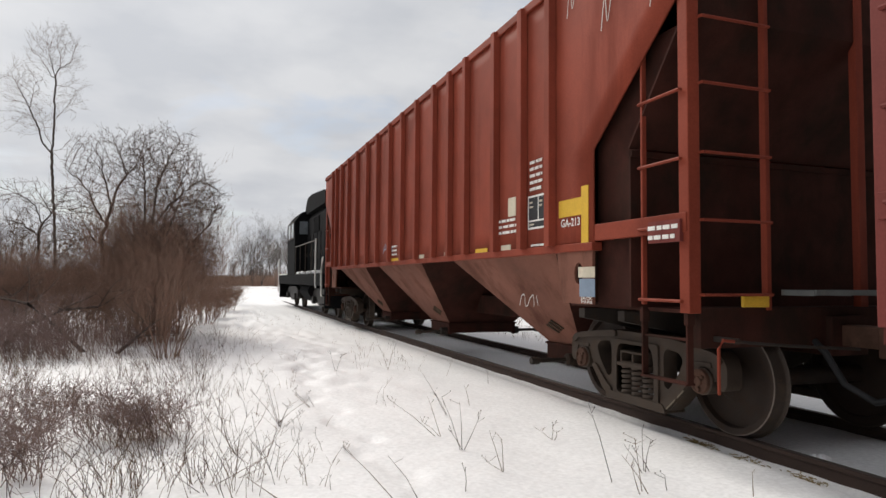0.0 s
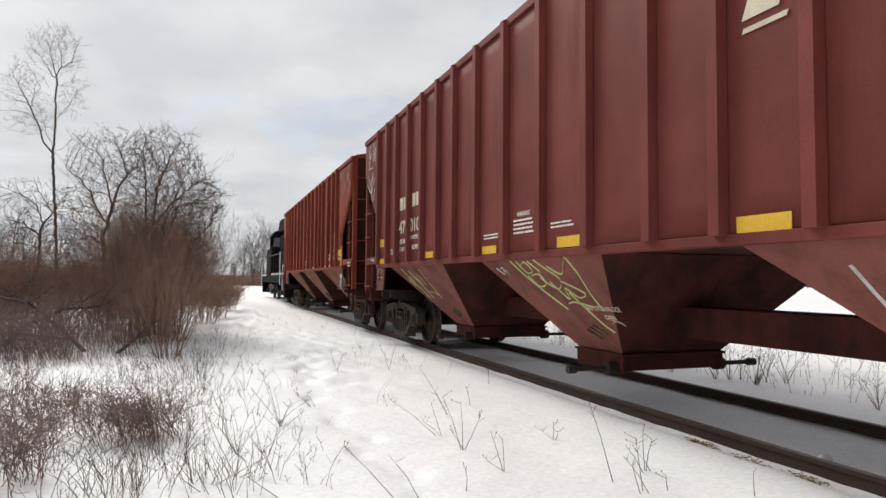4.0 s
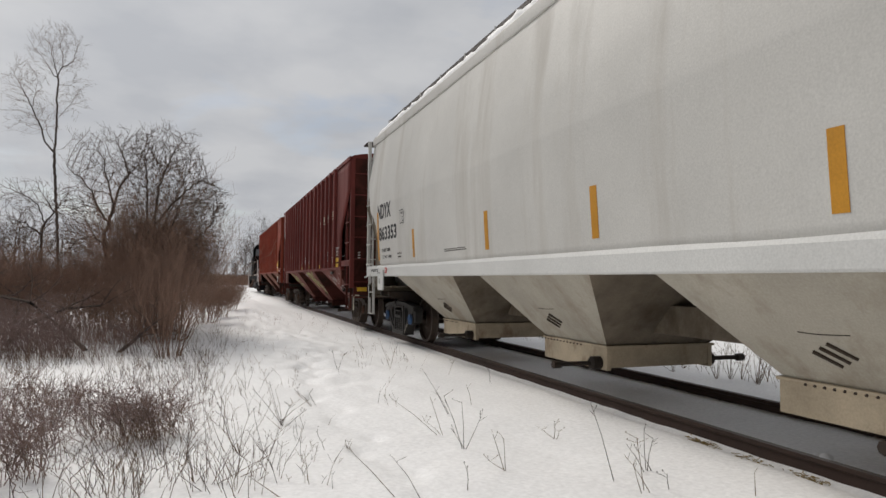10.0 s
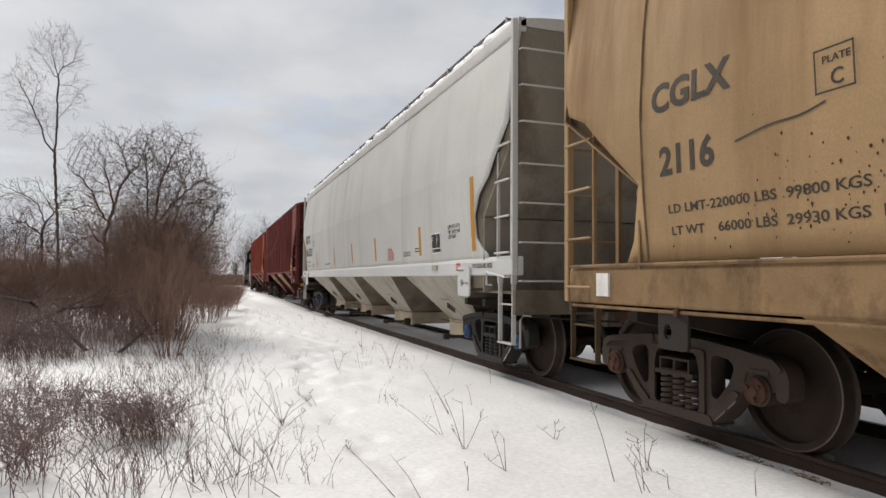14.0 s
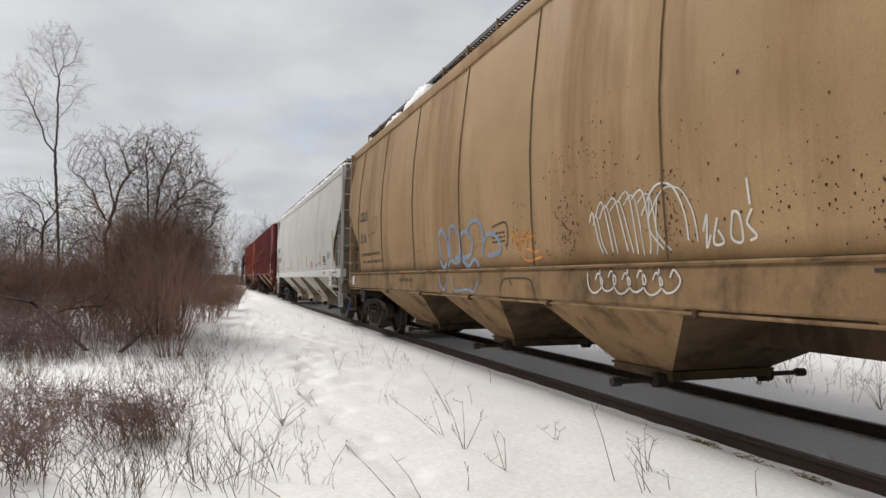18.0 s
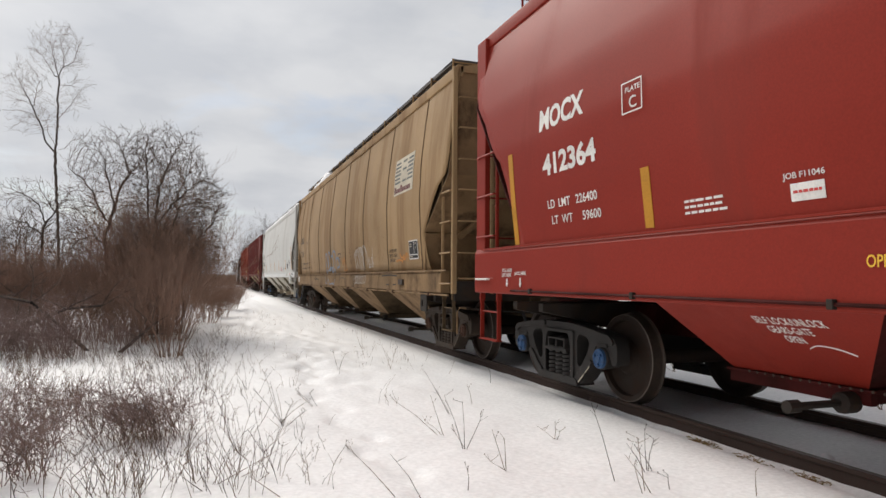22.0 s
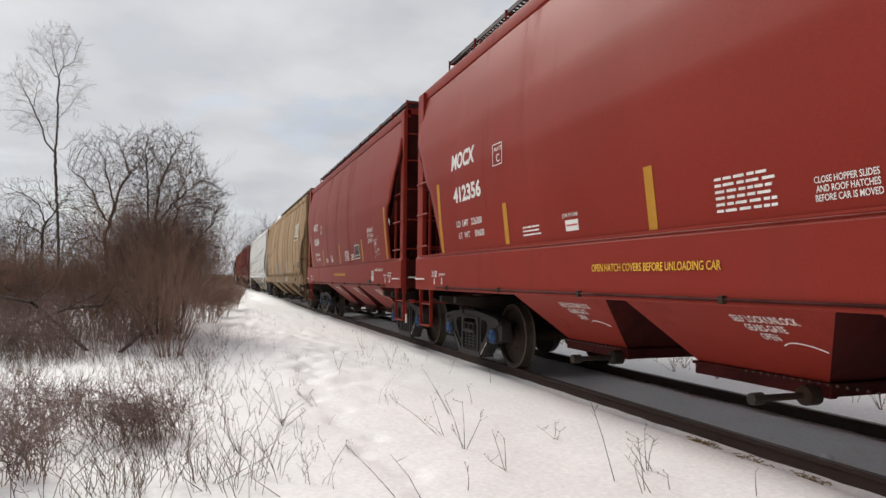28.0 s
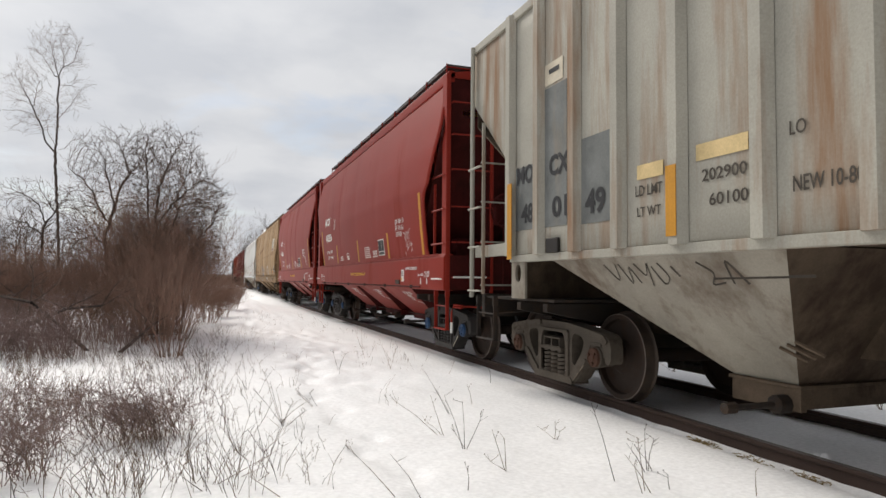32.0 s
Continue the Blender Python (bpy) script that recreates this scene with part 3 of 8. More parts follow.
    for a, b, c, d in ((y0 - fw, mid + fw / 2, z0 + h * 0.27, z1 - fw), (mid - fw / 2, y1 + fw, z0 + h * 0.27, z1 - fw), (y0 - fw, y1 + fw, z0 + fw, z0 + h * 0.22)):
        plate(car, b, a, c, d, sheet, "ink_black", "stencil_field", "black stencil field", 0.005, laid=False)
    raised = lambda z: sheet(z) + 0.003
    for words, p, q, r, s in writing:
        lettering(car, words, y0 + (y1 - y0) * p, y0 + (y1 - y0) * q, z0 + h * r, z0 + h * s, raised, "ink_cream", laid=False)
    if not writing:
        for k in range(2):
            bars(car, y0 - fw * 1.8, y0 - fw * 1.8 - h * 0.22, z1 - fw * 2.2 - h * 0.13 * (k + 1), z1 - fw * 2.2 - h * 0.13 * k, 1, raised, "ink_cream", 5 + k, 2, laid=False)
            bars(car, mid - fw * 1.3, mid - fw * 1.3 - h * 0.17, z1 - fw * 2.2 - h * 0.13 * (k + 1), z1 - fw * 2.2 - h * 0.13 * k, 1, raised, "ink_cream", 7 + k, 2, laid=False)
        bars(car, y0 - fw * 1.8, y0 - fw * 1.8 - h * 0.30, z0 + fw * 1.5, z0 + h * 0.20, 1, raised, "ink_cream", 9, 3, laid=False)


# ---- covered hopper cars ----
def side_wall(car, half, zb, zt, wprof, cut, mat, dent=0.0, seam=1.4, nz=16, step=0.3, phase=0.0, cut_front=None):
    """Both long sides: sheets that follow the profile wprof(z), cut back at the ends by cut(z)."""
    walls = []
    for s in (-1, 1):
        bm = bmesh.new()
        ny = max(8, int(2 * half / step))
        zs = sorted(set([zb + (zt - zb) * k / nz for k in range(nz + 1)] + [z for z, _ in list(cut) + list(cut_front or []) if zb < z < zt]))
        rows, grid, ends = [], [], []
        for z in zs:
            e = half - lerp_at(cut, z)
            ef = half - lerp_at(cut_front or cut, z)
            row, dents = [], []
            for k in range(ny + 1):
                y = -e + (e + ef) * k / ny
                f = abs(math.sin(math.pi * (y - phase) / seam))
                d = dent * (f ** 0.35 - 1.0) * math.sin(math.pi * min(1, max(0, (z - zb) / (zt - zb)))) + dent * 0.6 * (noise.noise(Vector((y * 0.7, z * 0.6, s * 3.0))) - 0.8)
                row.append(bm.verts.new((s * (wprof(z) + d), y, z)))
                dents.append(d)
            rows.append(row)
            grid.append(dents)
            ends.append((e, e + ef))
        if s < 0:
            SKIN[car.name] = (wprof, zs, ends, grid)
        for a, b in zip(rows, rows[1:]):
            for k in range(ny):
                bm.faces.new((a[k], a[k + 1], b[k + 1], b[k]))
        ob = part("side_wall", bm, mat, car, smooth=45)
        so = ob.modifiers.new("thickness", "SOLIDIFY")
        so.thickness, so.offset = 0.02, (-1 if s < 0 else -1)
        walls.append(ob)
    return walls


def roof(car, half, wt, zt, rise, mat, board_w, board_z, inset, end_w, end_z):
    bm = bmesh.new()
    n = 10
    arc = [(wt * math.cos(math.pi * k / n), zt + rise * math.sin(math.pi * k / n)) for k in range(n + 1)]
    prism(bm, [(wt, zt - 0.06)] + arc + [(-wt, zt - 0.06)], -half, half, "xz")
    part("roof", bm, mat, car, smooth=40)
    # long hatch covers on the middle
    k = int(2 * half / 2.4)
    for i in range(k):
        y = -half + 1.0 + (2 * half - 2.0) * (i + 0.5) / k
        bm = bmesh.new()
        prism(bm, [(-0.32, zt + rise - 0.03), (-0.30, zt + rise + 0.09), (0.30, zt + rise + 0.09), (0.32, zt + rise - 0.03)], y - 1.02, y + 1.02, "xz")
        part("hatch_cover", bm, mat, car, bevel=0.015)
    bz = board_z
    for s in (-1, 1):
        a, b = sorted((s * board_w, s * (board_w - 0.5)))
        bm = bmesh.new()
        box(bm, a, a + 0.02, -half + inset, half - inset, bz - 0.06, bz)
        box(bm, b - 0.02, b, -half + inset, half - inset, bz - 0.06, bz)
        for q in (0.25, 0.5, 0.75):
            x = a + (b - a) * q
            box(bm, x - 0.008, x + 0.008, -half + inset, half - inset, bz - 0.03, bz)
        y = -half + inset
        while y < half - inset:
            box(bm, a, b, y, y + 0.012, bz - 0.035, bz - 0.005)
            y += 0.10
        rb = part("running_board", bm, "grate", car, "dark steel grating walkway")
        y = -half + inset
        while y <= half - inset + 0.01:
            bm = bmesh.new()
            x = s * (board_w + 0.014)
            tube(bm, [(x, y, zt - 0.04), (x, y, bz)], 0.016, 5)
            tube(bm, [(x, y, bz - 0.05), (s * (board_w - 0.5), y, bz - 0.05)], 0.016, 5)
            part("bracket", bm, mat, rb)
            y += (2 * half - 2 * inset) / max(1, round((2 * half - 2 * inset) / 1.15))
    board_w, bz = end_w, end_z
    for s in (-1, 1):                                   # end walkway across the roof
        bm = bmesh.new()
        y0, y1 = sorted((s * (half - inset), s * (half - inset - 0.5)))
        for k in range(5):
            y = y0 + (y1 - y0) * k / 4
            box(bm, -board_w, board_w, y - 0.01, y + 0.01, bz - 0.05, bz - 0.005)
        x = -board_w
        while x < board_w:
            box(bm, x, x + 0.012, y0, y1, bz - 0.035, bz - 0.01)
            x += 0.1
        part("end_walkway", bm, "grate", car, "dark steel grating across the roof end")


def hopper_bay(car, y0, y1, z_top, w_top, yb0, yb1, z_bot, w_bot, mat, gate="underframe", dark=None, tray=0.16, shaft=True, grime=None):
    """A discharge hopper: y0 > y1 along the sill, yb0 > yb1 at the outlet."""
    bm = bmesh.new()
    t = [bm.verts.new((x, y, z_top)) for x, y in ((-w_top, y0), (-w_top, y1), (w_top, y1), (w_top, y0))]
    b = [bm.verts.new((x, y, z_bot)) for x, y in ((-w_bot, yb0), (-w_bot, yb1), (w_bot, yb1), (w_bot, yb0))]
    for i in range(4):
        j = (i + 1) % 4
        # slopes towards the car's ends take the darker paint that includes their shade
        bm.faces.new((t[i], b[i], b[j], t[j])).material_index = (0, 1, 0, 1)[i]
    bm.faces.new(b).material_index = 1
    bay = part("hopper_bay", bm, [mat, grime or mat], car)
    bm = bmesh.new()
    for x in (-w_bot, w_bot):
        box(bm, x - 0.03, x + 0.03, yb1 - 0.04, yb0 + 0.04, z_bot - tray, z_bot + 0.01)
    for y in (yb1, yb0):
        box(bm, -w_bot, w_bot, y - 0.03, y + 0.03, z_bot - tray * 0.9, z_bot + 0.008)
    box(bm, -w_bot - 0.05, w_bot + 0.05, yb1 - 0.06, yb0 + 0.06, z_bot - 0.012, z_bot + 0.015)
    part("outlet_gate", bm, gate, bay, bevel=0.006)
    if shaft:
        bm = bmesh.new()
        ys, zs = yb1 + 0.10, z_bot - tray * 0.6 - 0.03
        reach = w_bot + 0.55
        tube(bm, [(-reach, ys, zs), (reach, ys, zs)], 0.026, 8)
        for s in (-1, 1):
            lathe(bm, [(s * (reach - 0.02), 0.045), (s * (reach + 0.08), 0.045), (s * (reach + 0.08), 0.02)], 8, "x", (0, ys, zs))
            lathe(bm, [(s * (w_bot + 0.02), 0.075), (s * (w_bot + 0.14), 0.075), (s * (w_bot + 0.16), 0.05)], 10, "x", (0, ys, zs))
        part("gate_shaft", bm, "underframe", bay, "dark grimy gate opening shaft", smooth=40)
    return bay


def ladder(car, ya, yb, z0, z1, w, rungs, mat, bar=0.035, flat=True, s=-1, rung_mat=None):
    """A side ladder: stiles at ya and yb (None: the corner post stands there) with round rungs."""
    bm = bmesh.new()
    for y in (ya,):                                     # the corner post carries the other end of the rungs
        if y is not None:
            box(bm, s * w - 0.022, s * w + 0.022, y - bar * 0.4, y + bar * 0.4, z0, z1)
    ob = part("ladder", bm, mat, car, bevel=0.006)
    p, q = (ya if ya is not None else yb - 0.5), (yb if yb is not None else ya - 0.5)
    for z in rungs:
        bm = bmesh.new()
        x = s * (w + 0.05)
        tube(bm, [(s * w, p, z), (x, p, z), (x, q, z), (s * w, q, z)], 0.014, 6)
        part("rung", bm, rung_mat or mat, ob)
    return ob


def end_rungs(car, y, w0, w1, zs, mat, e):
    """Rungs across the end of the car between two uprights, e = +1 or -1 for the end."""
    bm = bmesh.new()
    box(bm, -w1 - 0.022, -w1 + 0.022, y - 0.03, y + 0.03, 1.05, max(zs) + 0.3)
    ob = part("end_ladder", bm, mat, car, bevel=0.005)
    for z in zs:
        bm = bmesh.new()
        tube(bm, [(-w0, y, z), (-w0, y + e * 0.06, z), (-w1, y + e * 0.06, z), (-w1, y, z)], 0.013, 6)
        part("rung", bm, mat, ob)


def stirrup(car, y0, y1, z0, z1, w, mat, mid=True, s=-1):
    """Step under a corner: two flat hangers with a bent tread bar, and a round bar half way."""
    bm = bmesh.new()
    x = s * w
    for y in (y0, y1):
        box(bm, x - 0.028, x + 0.028, y - 0.010, y + 0.010, z0, z1)
        box(bm, x - 0.034, x + 0.034, y - 0.022, y + 0.022, z1 - 0.12, z1 - 0.02)
    box(bm, x - 0.042, x + 0.042, y0 - 0.010, y1 + 0.010, z0 - 0.008, z0 + 0.010)
    if mid:
        tube(bm, [(x, y0, (z0 + z1) / 2 + 0.05), (x, y1, (z0 + z1) / 2 + 0.05)], 0.013, 6)
    part("sill_step", bm, mat, car, bevel=0.004)


def coupler(car, y, e):
    """Coupler and air hose at one end; e = +1 at the front, -1 at the rear."""
    bm = bmesh.new()
    y1 = y + e * 0.45
    box(bm, -0.09, 0.09, min(y - e * 0.4, y1), max(y - e * 0.4, y1), 0.76, 0.93)
    prism(bm, [(-0.16, y1 - e * .05), (-0.19, y1 + e * 0.16), (-0.05, y1 + e * 0.24), (0.0, y1 + e * 0.12), (0.14, y1 + e * 0.22), (0.18, y1 + e * 0.02), (0.1, y1 - e * 0.08)], 0.70, 0.99, "xy")
    part("coupler", bm, "rust", car, "rust-brown cast knuckle coupler", bevel=0.012)
    bm = bmesh.new()
    tube(bm, [(-0.33, y, 0.80), (-0.36, y + e * 0.12, 0.72), (-0.36, y + e * 0.28, 0.50), (-0.33, y + e * 0.50, 0.40), (-0.30, y + e * 0.62, 0.44)], 0.026, 8)
    part("air_hose", bm, "hose", car, "black rubber brake hose", smooth=50)


def underframe(car, half, mat="underframe", deck=1.05, sill_low=0.0, centre="underframe"):
    bm = bmesh.new()
    box(bm, -0.20, 0.20, -half - 0.05, half + 0.05, 0.68, 1.0)
    part("centre_sill", bm, centre, car, bevel=0.01)
    for e in (-1, 1):
        bm = bmesh.new()
        y0, y1 = sorted((e * (half - 0.01), e * (half - 1.9)))
        box(bm, -1.42, 1.42, y0, y1, deck - 0.03, deck)
        box(bm, -1.455, 1.455, min(e * (half - 0.006), e * (half - 0.09)), max(e * (half - 0.006), e * (half - 0.09)), sill_low or deck - 0.28, deck + 0.02)
        part("end_platform", bm, mat, car)
        bm = bmesh.new()
        for yb in (e * (half - 1.7), e * (half - 1.05)):
            prism(bm, [(-1.42, 1.0), (-1.42, 0.91), (-0.3, 0.69), (0.3, 0.69), (1.42, 0.91), (1.42, 1.0)], yb - 0.05, yb + 0.05, "xz")
        part("body_bolster", bm, "underframe", car)
        coupler(car, e * half, e)


def brake_gear(car, y, e, mat, z=1.05):
    """Air reservoir, brake cylinder, valve block and hand brake wheel on the end platform."""
    bm = bmesh.new()
    lathe(bm, [(-0.48, 0.10), (-0.44, 0.17), (0.44, 0.17), (0.48, 0.10)], 16, "x", (0.35, y - e * 0.75, z + 0.20))
    part("air_reservoir", bm, mat, car, smooth=40)
    bm = bmesh.new()
    box(bm, -1.0, -0.62, y - e * 0.95 - 0.15, y - e * 0.95 + 0.15, z, z + 0.34)
    box(bm, -0.62, -0.40, y - e * 0.95 - 0.10, y - e * 0.95 + 0.10, z + 0.03, z + 0.28)
    lathe(bm, [(-1.06, 0.09), (-1.0, 0.13)], 12, "x", (0, y - e * 0.95, z + 0.18))
    part("brake_valve", bm, mat, car, bevel=0.015)
    bm = bmesh.new()
    tube(bm, [(-1.30, y - e * 0.2, z - 0.22), (-0.6, y - e * 0.5, z - 0.16), (0.2, y - e * 0.9, z - 0.12)], 0.018, 6)
    tube(bm, [(-0.55, y - e * 0.8, z + 0.2), (-0.55, y - e * 1.4, z + 0.25), (-0.55, y - e * 1.9, z + 0.2)], 0.016, 6)
    part("brake_pipe", bm, "underframe", car)


def brake_wheel(car, y, x, z, mat):
    """Hand brake wheel with its housing and rod on the rear end."""
    bm = bmesh.new()
    box(bm, x - 0.16, x + 0.16, y, y + 0.14, z - 0.22, z + 0.20)
    hs = part("hand_brake", bm, mat, car, bevel=0.03)
    bm = bmesh.new()
    c = Vector((x, y - 0.07, z))
    tube(bm, [c + Vector((0.27 * math.cos(t), 0, 0.27 * math.sin(t))) for t in np.linspace(0, math.tau, 25)], 0.018, 6)
    for k in range(5):
        t = k * math.tau / 5 + 0.3
        tube(bm, [c, c + Vector((0.27 * math.cos(t), 0.0, 0.27 * math.sin(t)))], 0.012, 5)
    tube(bm, [c, c + Vector((0, 0.1, 0))], 0.03, 8)
    part("wheel", bm, mat, hs)
    bm = bmesh.new()
    tube(bm, [(x, y + 0.07, z - 0.2), (x, y + 0.07, 1.1)], 0.014, 6)
    part("brake_rod", bm, mat, hs)


def end_sheets(car, half, wprof, z_knee, z_top, y_low, z_low, mat, set_in=0.04, break_in=0.0, z_break=0.0, struts=True):
    """The sloping end sheets with the short upright panel above them; break_in, z_break: where the slope turns into an upright bulkhead."""
    for e in (-1, 1):
        prof = [(e * (half - set_in), z_top), (e * (half - set_in), z_knee), (e * y_low, z_low)]
        if break_in:
            prof[2:] = [(e * (half - break_in), z_break), (e * (half - break_in + 0.03), z_low)]
        bm = bmesh.new()
        n = 6
        rows = []
        for y, z in prof[:3]:
            w = wprof(z) - 0.03
            rows.append([bm.verts.new((-w + 2 * w * k / n, y, z)) for k in range(n + 1)])
        for a, c in zip(rows, rows[1:]):
            for k in range(n):
                bm.faces.new((a[k], a[k + 1], c[k + 1], c[k]))
        ob = part("end_sheet", bm, mat, car)
        so = ob.modifiers.new("thickness", "SOLIDIFY")
        so.thickness = 0.02
        if break_in:                                    # upright bulkhead with a welded lap at its top
            bm = bmesh.new()
            w = wprof(z_break) - 0.035
            y = e * (half - break_in)
            hole = [[(0.28 * math.cos(t), (z_low + z_break) / 2 + 0.05 + 0.26 * math.sin(t)) for t in np.linspace(0, math.tau, 25)[:-1]]] if struts == "hole" else []
            ring_plate(bm, [(-w, z_low), (-w, z_break - 0.01), (w, z_break - 0.01), (w, z_low)], hole, y - 0.012, y + 0.012)
            for v in bm.verts:
                v.co = Vector((v.co.y, v.co.x, v.co.z))
            box(bm, -w, w, min(y, y + e * 0.03), max(y, y + e * 0.03), z_break - 0.07, z_break - 0.02)
            part("bulkhead", bm, mat, car)
        if struts is True:
            for x in (-0.75, 0.75):                     # struts under the slope
                bm = bmesh.new()
                tube(bm, [(x, e * (half - 0.12), 1.05), (x, e * (half - 0.12), z_knee - 0.05)], 0.045, 4)
                part("end_strut", bm, mat, car)
        elif struts == "hole":
            for s in (-1, 1):
                bm = bmesh.new()
                tube(bm, [(s * 0.98, e * (half - 1.10), 1.98), (s * 0.15, e * (half - 0.16), 2.85)], 0.06, 4)
                part("end_brace", bm, mat, car)


# ---- the train, from the locomotive back ----
TRAIN = []            # (thing, metres along the train)


def new_car(name, label, y, group="hopper cars of the train", category="hopper car"):
    car = thing(name, label, category, pose(TRACK, y + WAY[0], 0), group)
    TRAIN.append((car, y))
    return car


def floor_sheet(car, y, w, z, mat):
    """Closes the body's underside between the hoppers."""
    bm = bmesh.new()
    box(bm, -w, w, -y, y, z, z + 0.02)
    part("floor_sheet", bm, mat, car)


def ribbed_car(car, paint, dusty, half, zb, zt, w, ribs, trucks, bays, cutz, steel="truck", cap="rust", cap_pos=None, rib_w=0.09, cap_label="rusty bearing end cap", board=4.98, end_z=(1.19, 1.78, 2.33, 2.87, 3.43, 3.98), mast=0.0, grime=None, frame=None, flare=0.02, open_end=False):
    """A covered hopper with flat sides stiffened by upright ribs."""
    flat = lambda z: w
    cut = [(zb, cutz[2]), (cutz[0], cutz[2]), (cutz[1], 0.0), (zt, 0.0)]
    walls = side_wall(car, half, zb, zt, flat, cut, paint, dent=0.006, seam=0.86, nz=10, step=0.45)
    # ribs share one mesh per length
    for wall, s in zip(walls, (-1, 1)):
        for k, y in enumerate(ribs):
            low = zb + 0.02
            e = half - lerp_at(cut, low)
            if abs(y) > e:
                continue
            key = "rib%.2f%.2f%s" % (zb, zt, paint)
            if key not in MESH:
                bm = bmesh.new()
                prism(bm, [(-0.003, -rib_w / 2 - flare), (-0.075, -rib_w / 2), (-0.075, rib_w / 2), (-0.003, rib_w / 2 + flare)], zb + 0.02, zt - 0.02, "xy")
                MESH[key] = finish_mesh("rib", bm)
                MESH[key].materials.append(M[paint])
            link("rib", MESH[key], None, wall, at=pose(s * w, y, 0, 0, 0, 0 if s < 0 else 180))
    for s in (-1, 1):
        bm = bmesh.new()
        a, b = sorted((s * (w - 0.06), s * (w + 0.03)))
        box(bm, a, b, -half, half, zt - 0.09, zt + 0.01)
        part("top_chord", bm, paint, car, bevel=0.01)
        bm = bmesh.new()
        a, b = sorted((s * (w - 0.10), s * (w + 0.012)))
        e = half - cutz[2]
        box(bm, a, b, -e, e, zb - 0.05, zb + 0.03)
        part("side_sill", bm, paint, car, bevel=0.008)
        for q in (-1, 1):                               # rails from the side sheet to the corner and jacking pads
            bm = bmesh.new()
            y0, y1 = sorted((q * e, q * (half - 0.02)))
            a, b = sorted((s * (w - 0.08), s * (w - 0.01)))
            box(bm, a, b, y0, y1, zb + 0.04, zb + 0.19)
            part("side_rail", bm, paint, car, bevel=0.006)
            bm = bmesh.new()
            y0, y1 = (e - 0.02, e - (0.36 if open_end else 0.55))
            ring_plate(bm, [(q * y0, 1.05), (q * y0, zb - 0.04), (q * (y1 - 0.12 * (not open_end)), zb - 0.04), (q * y1, 1.05)],
                       [[(q * (y0 - (0.17 if open_end else 0.24)) + 0.075 * math.cos(t), 1.34 + 0.105 * math.sin(t)) for t in np.linspace(0, math.tau, 13)[:-1]]], s * (w - 0.035), s * (w - 0.005))
            part("jacking_pad", bm, dusty, car)
    roof(car, half - 0.05, w - 0.02, zt, 0.16, paint, board_w=0.75, board_z=zt + 0.28, inset=0.3, end_w=1.05, end_z=zt + 0.50)
    # end sheets and bulkhead: their shade is mixed into the dark paint
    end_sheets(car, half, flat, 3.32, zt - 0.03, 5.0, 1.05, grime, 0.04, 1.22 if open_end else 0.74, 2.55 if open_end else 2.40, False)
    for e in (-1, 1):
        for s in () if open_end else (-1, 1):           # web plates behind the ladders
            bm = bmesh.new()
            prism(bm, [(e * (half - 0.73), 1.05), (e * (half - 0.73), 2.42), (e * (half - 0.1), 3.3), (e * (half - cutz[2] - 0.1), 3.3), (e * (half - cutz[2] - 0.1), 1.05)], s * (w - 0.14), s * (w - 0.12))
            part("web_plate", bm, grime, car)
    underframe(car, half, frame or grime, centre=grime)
    brake_gear(car, half, 1, grime)
    for e in (-1, 1):
        for s in (-1, 1):
            bm = bmesh.new()
            if open_end:
                tube(bm, [(s * (w + 0.04), e * (half - 0.035), 1.03), (s * (w + 0.04), e * (half - 0.035), zt)], 0.032, 8)
            else:
                a, b = sorted((s * (w - 0.13), s * (w - 0.02)))
                box(bm, a, b, min(e * half, e * (half - 0.11)), max(e * half, e * (half - 0.11)), 1.03, zt)
            part("corner_post", bm, paint, car, bevel=0.008)
        for s in (-1, 1):
            ladder(car, e * (half - (0.42 if open_end else 0.57)), e * (half - (0.03 if open_end else 0.07)), 1.08, cutz[1] - 0.32, w + (0.04 if open_end else -0.05), [1.12, 1.69, 2.20, 2.73], paint, s=s)
            ya, yb = sorted((e * (half - 0.05), e * (half - 0.58)))
            stirrup(car, ya, yb, 0.50, 1.06, w - 0.06, frame or grime, s=s)
        end_rungs(car, e * (half - 0.02), w - 0.12, 0.80, end_z, paint, e)
        bm = bmesh.new()
        box(bm, mast - 0.045, mast + 0.045, e * (half - 0.06) - 0.035, e * (half - 0.06) + 0.035, 1.05, zt - 0.05)
        part("end_post", bm, paint, car, bevel=0.008)
        bm = bmesh.new()
        y0, y1 = sorted((e * (half - 0.10), e * (half + 0.20)))
        for k in range(9):
            y = y0 + (y1 - y0) * k / 8
            box(bm, -0.55, 1.30, y - 0.009, y + 0.009, 1.17, 1.21)
        for k in range(6):
            x = -0.55 + 1.85 * k / 5
            box(bm, x - 0.012, x + 0.012, y0, y1, 1.165, 1.205)
        part("crossover_board", bm, "slate", car, "grey steel grating across the car's end")
    for y0, y1, i0, i1 in bays:
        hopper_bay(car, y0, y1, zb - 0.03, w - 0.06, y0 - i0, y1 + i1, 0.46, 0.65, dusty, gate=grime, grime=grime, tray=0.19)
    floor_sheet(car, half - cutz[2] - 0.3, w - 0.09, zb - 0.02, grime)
    for y in trucks:
        truck(car, y, steel, cap, cap_label, stencil=1)


# locomotive
def build_loco():
    """A road switcher running cab forward with a high short hood; the long hood trails."""
    c = new_car("locomotive", "black diesel locomotive with white grab posts leading the train", 93.4, "", "locomotive")
    h = 6.85
    bm = bmesh.new()
    box(bm, -1.5, 1.5, -h, h, 1.05, 1.48)
    box(bm, -0.5, 0.5, -h - 0.1, h + 0.1, 0.75, 1.05)
    part("frame", bm, "loco_black", c, bevel=0.03)
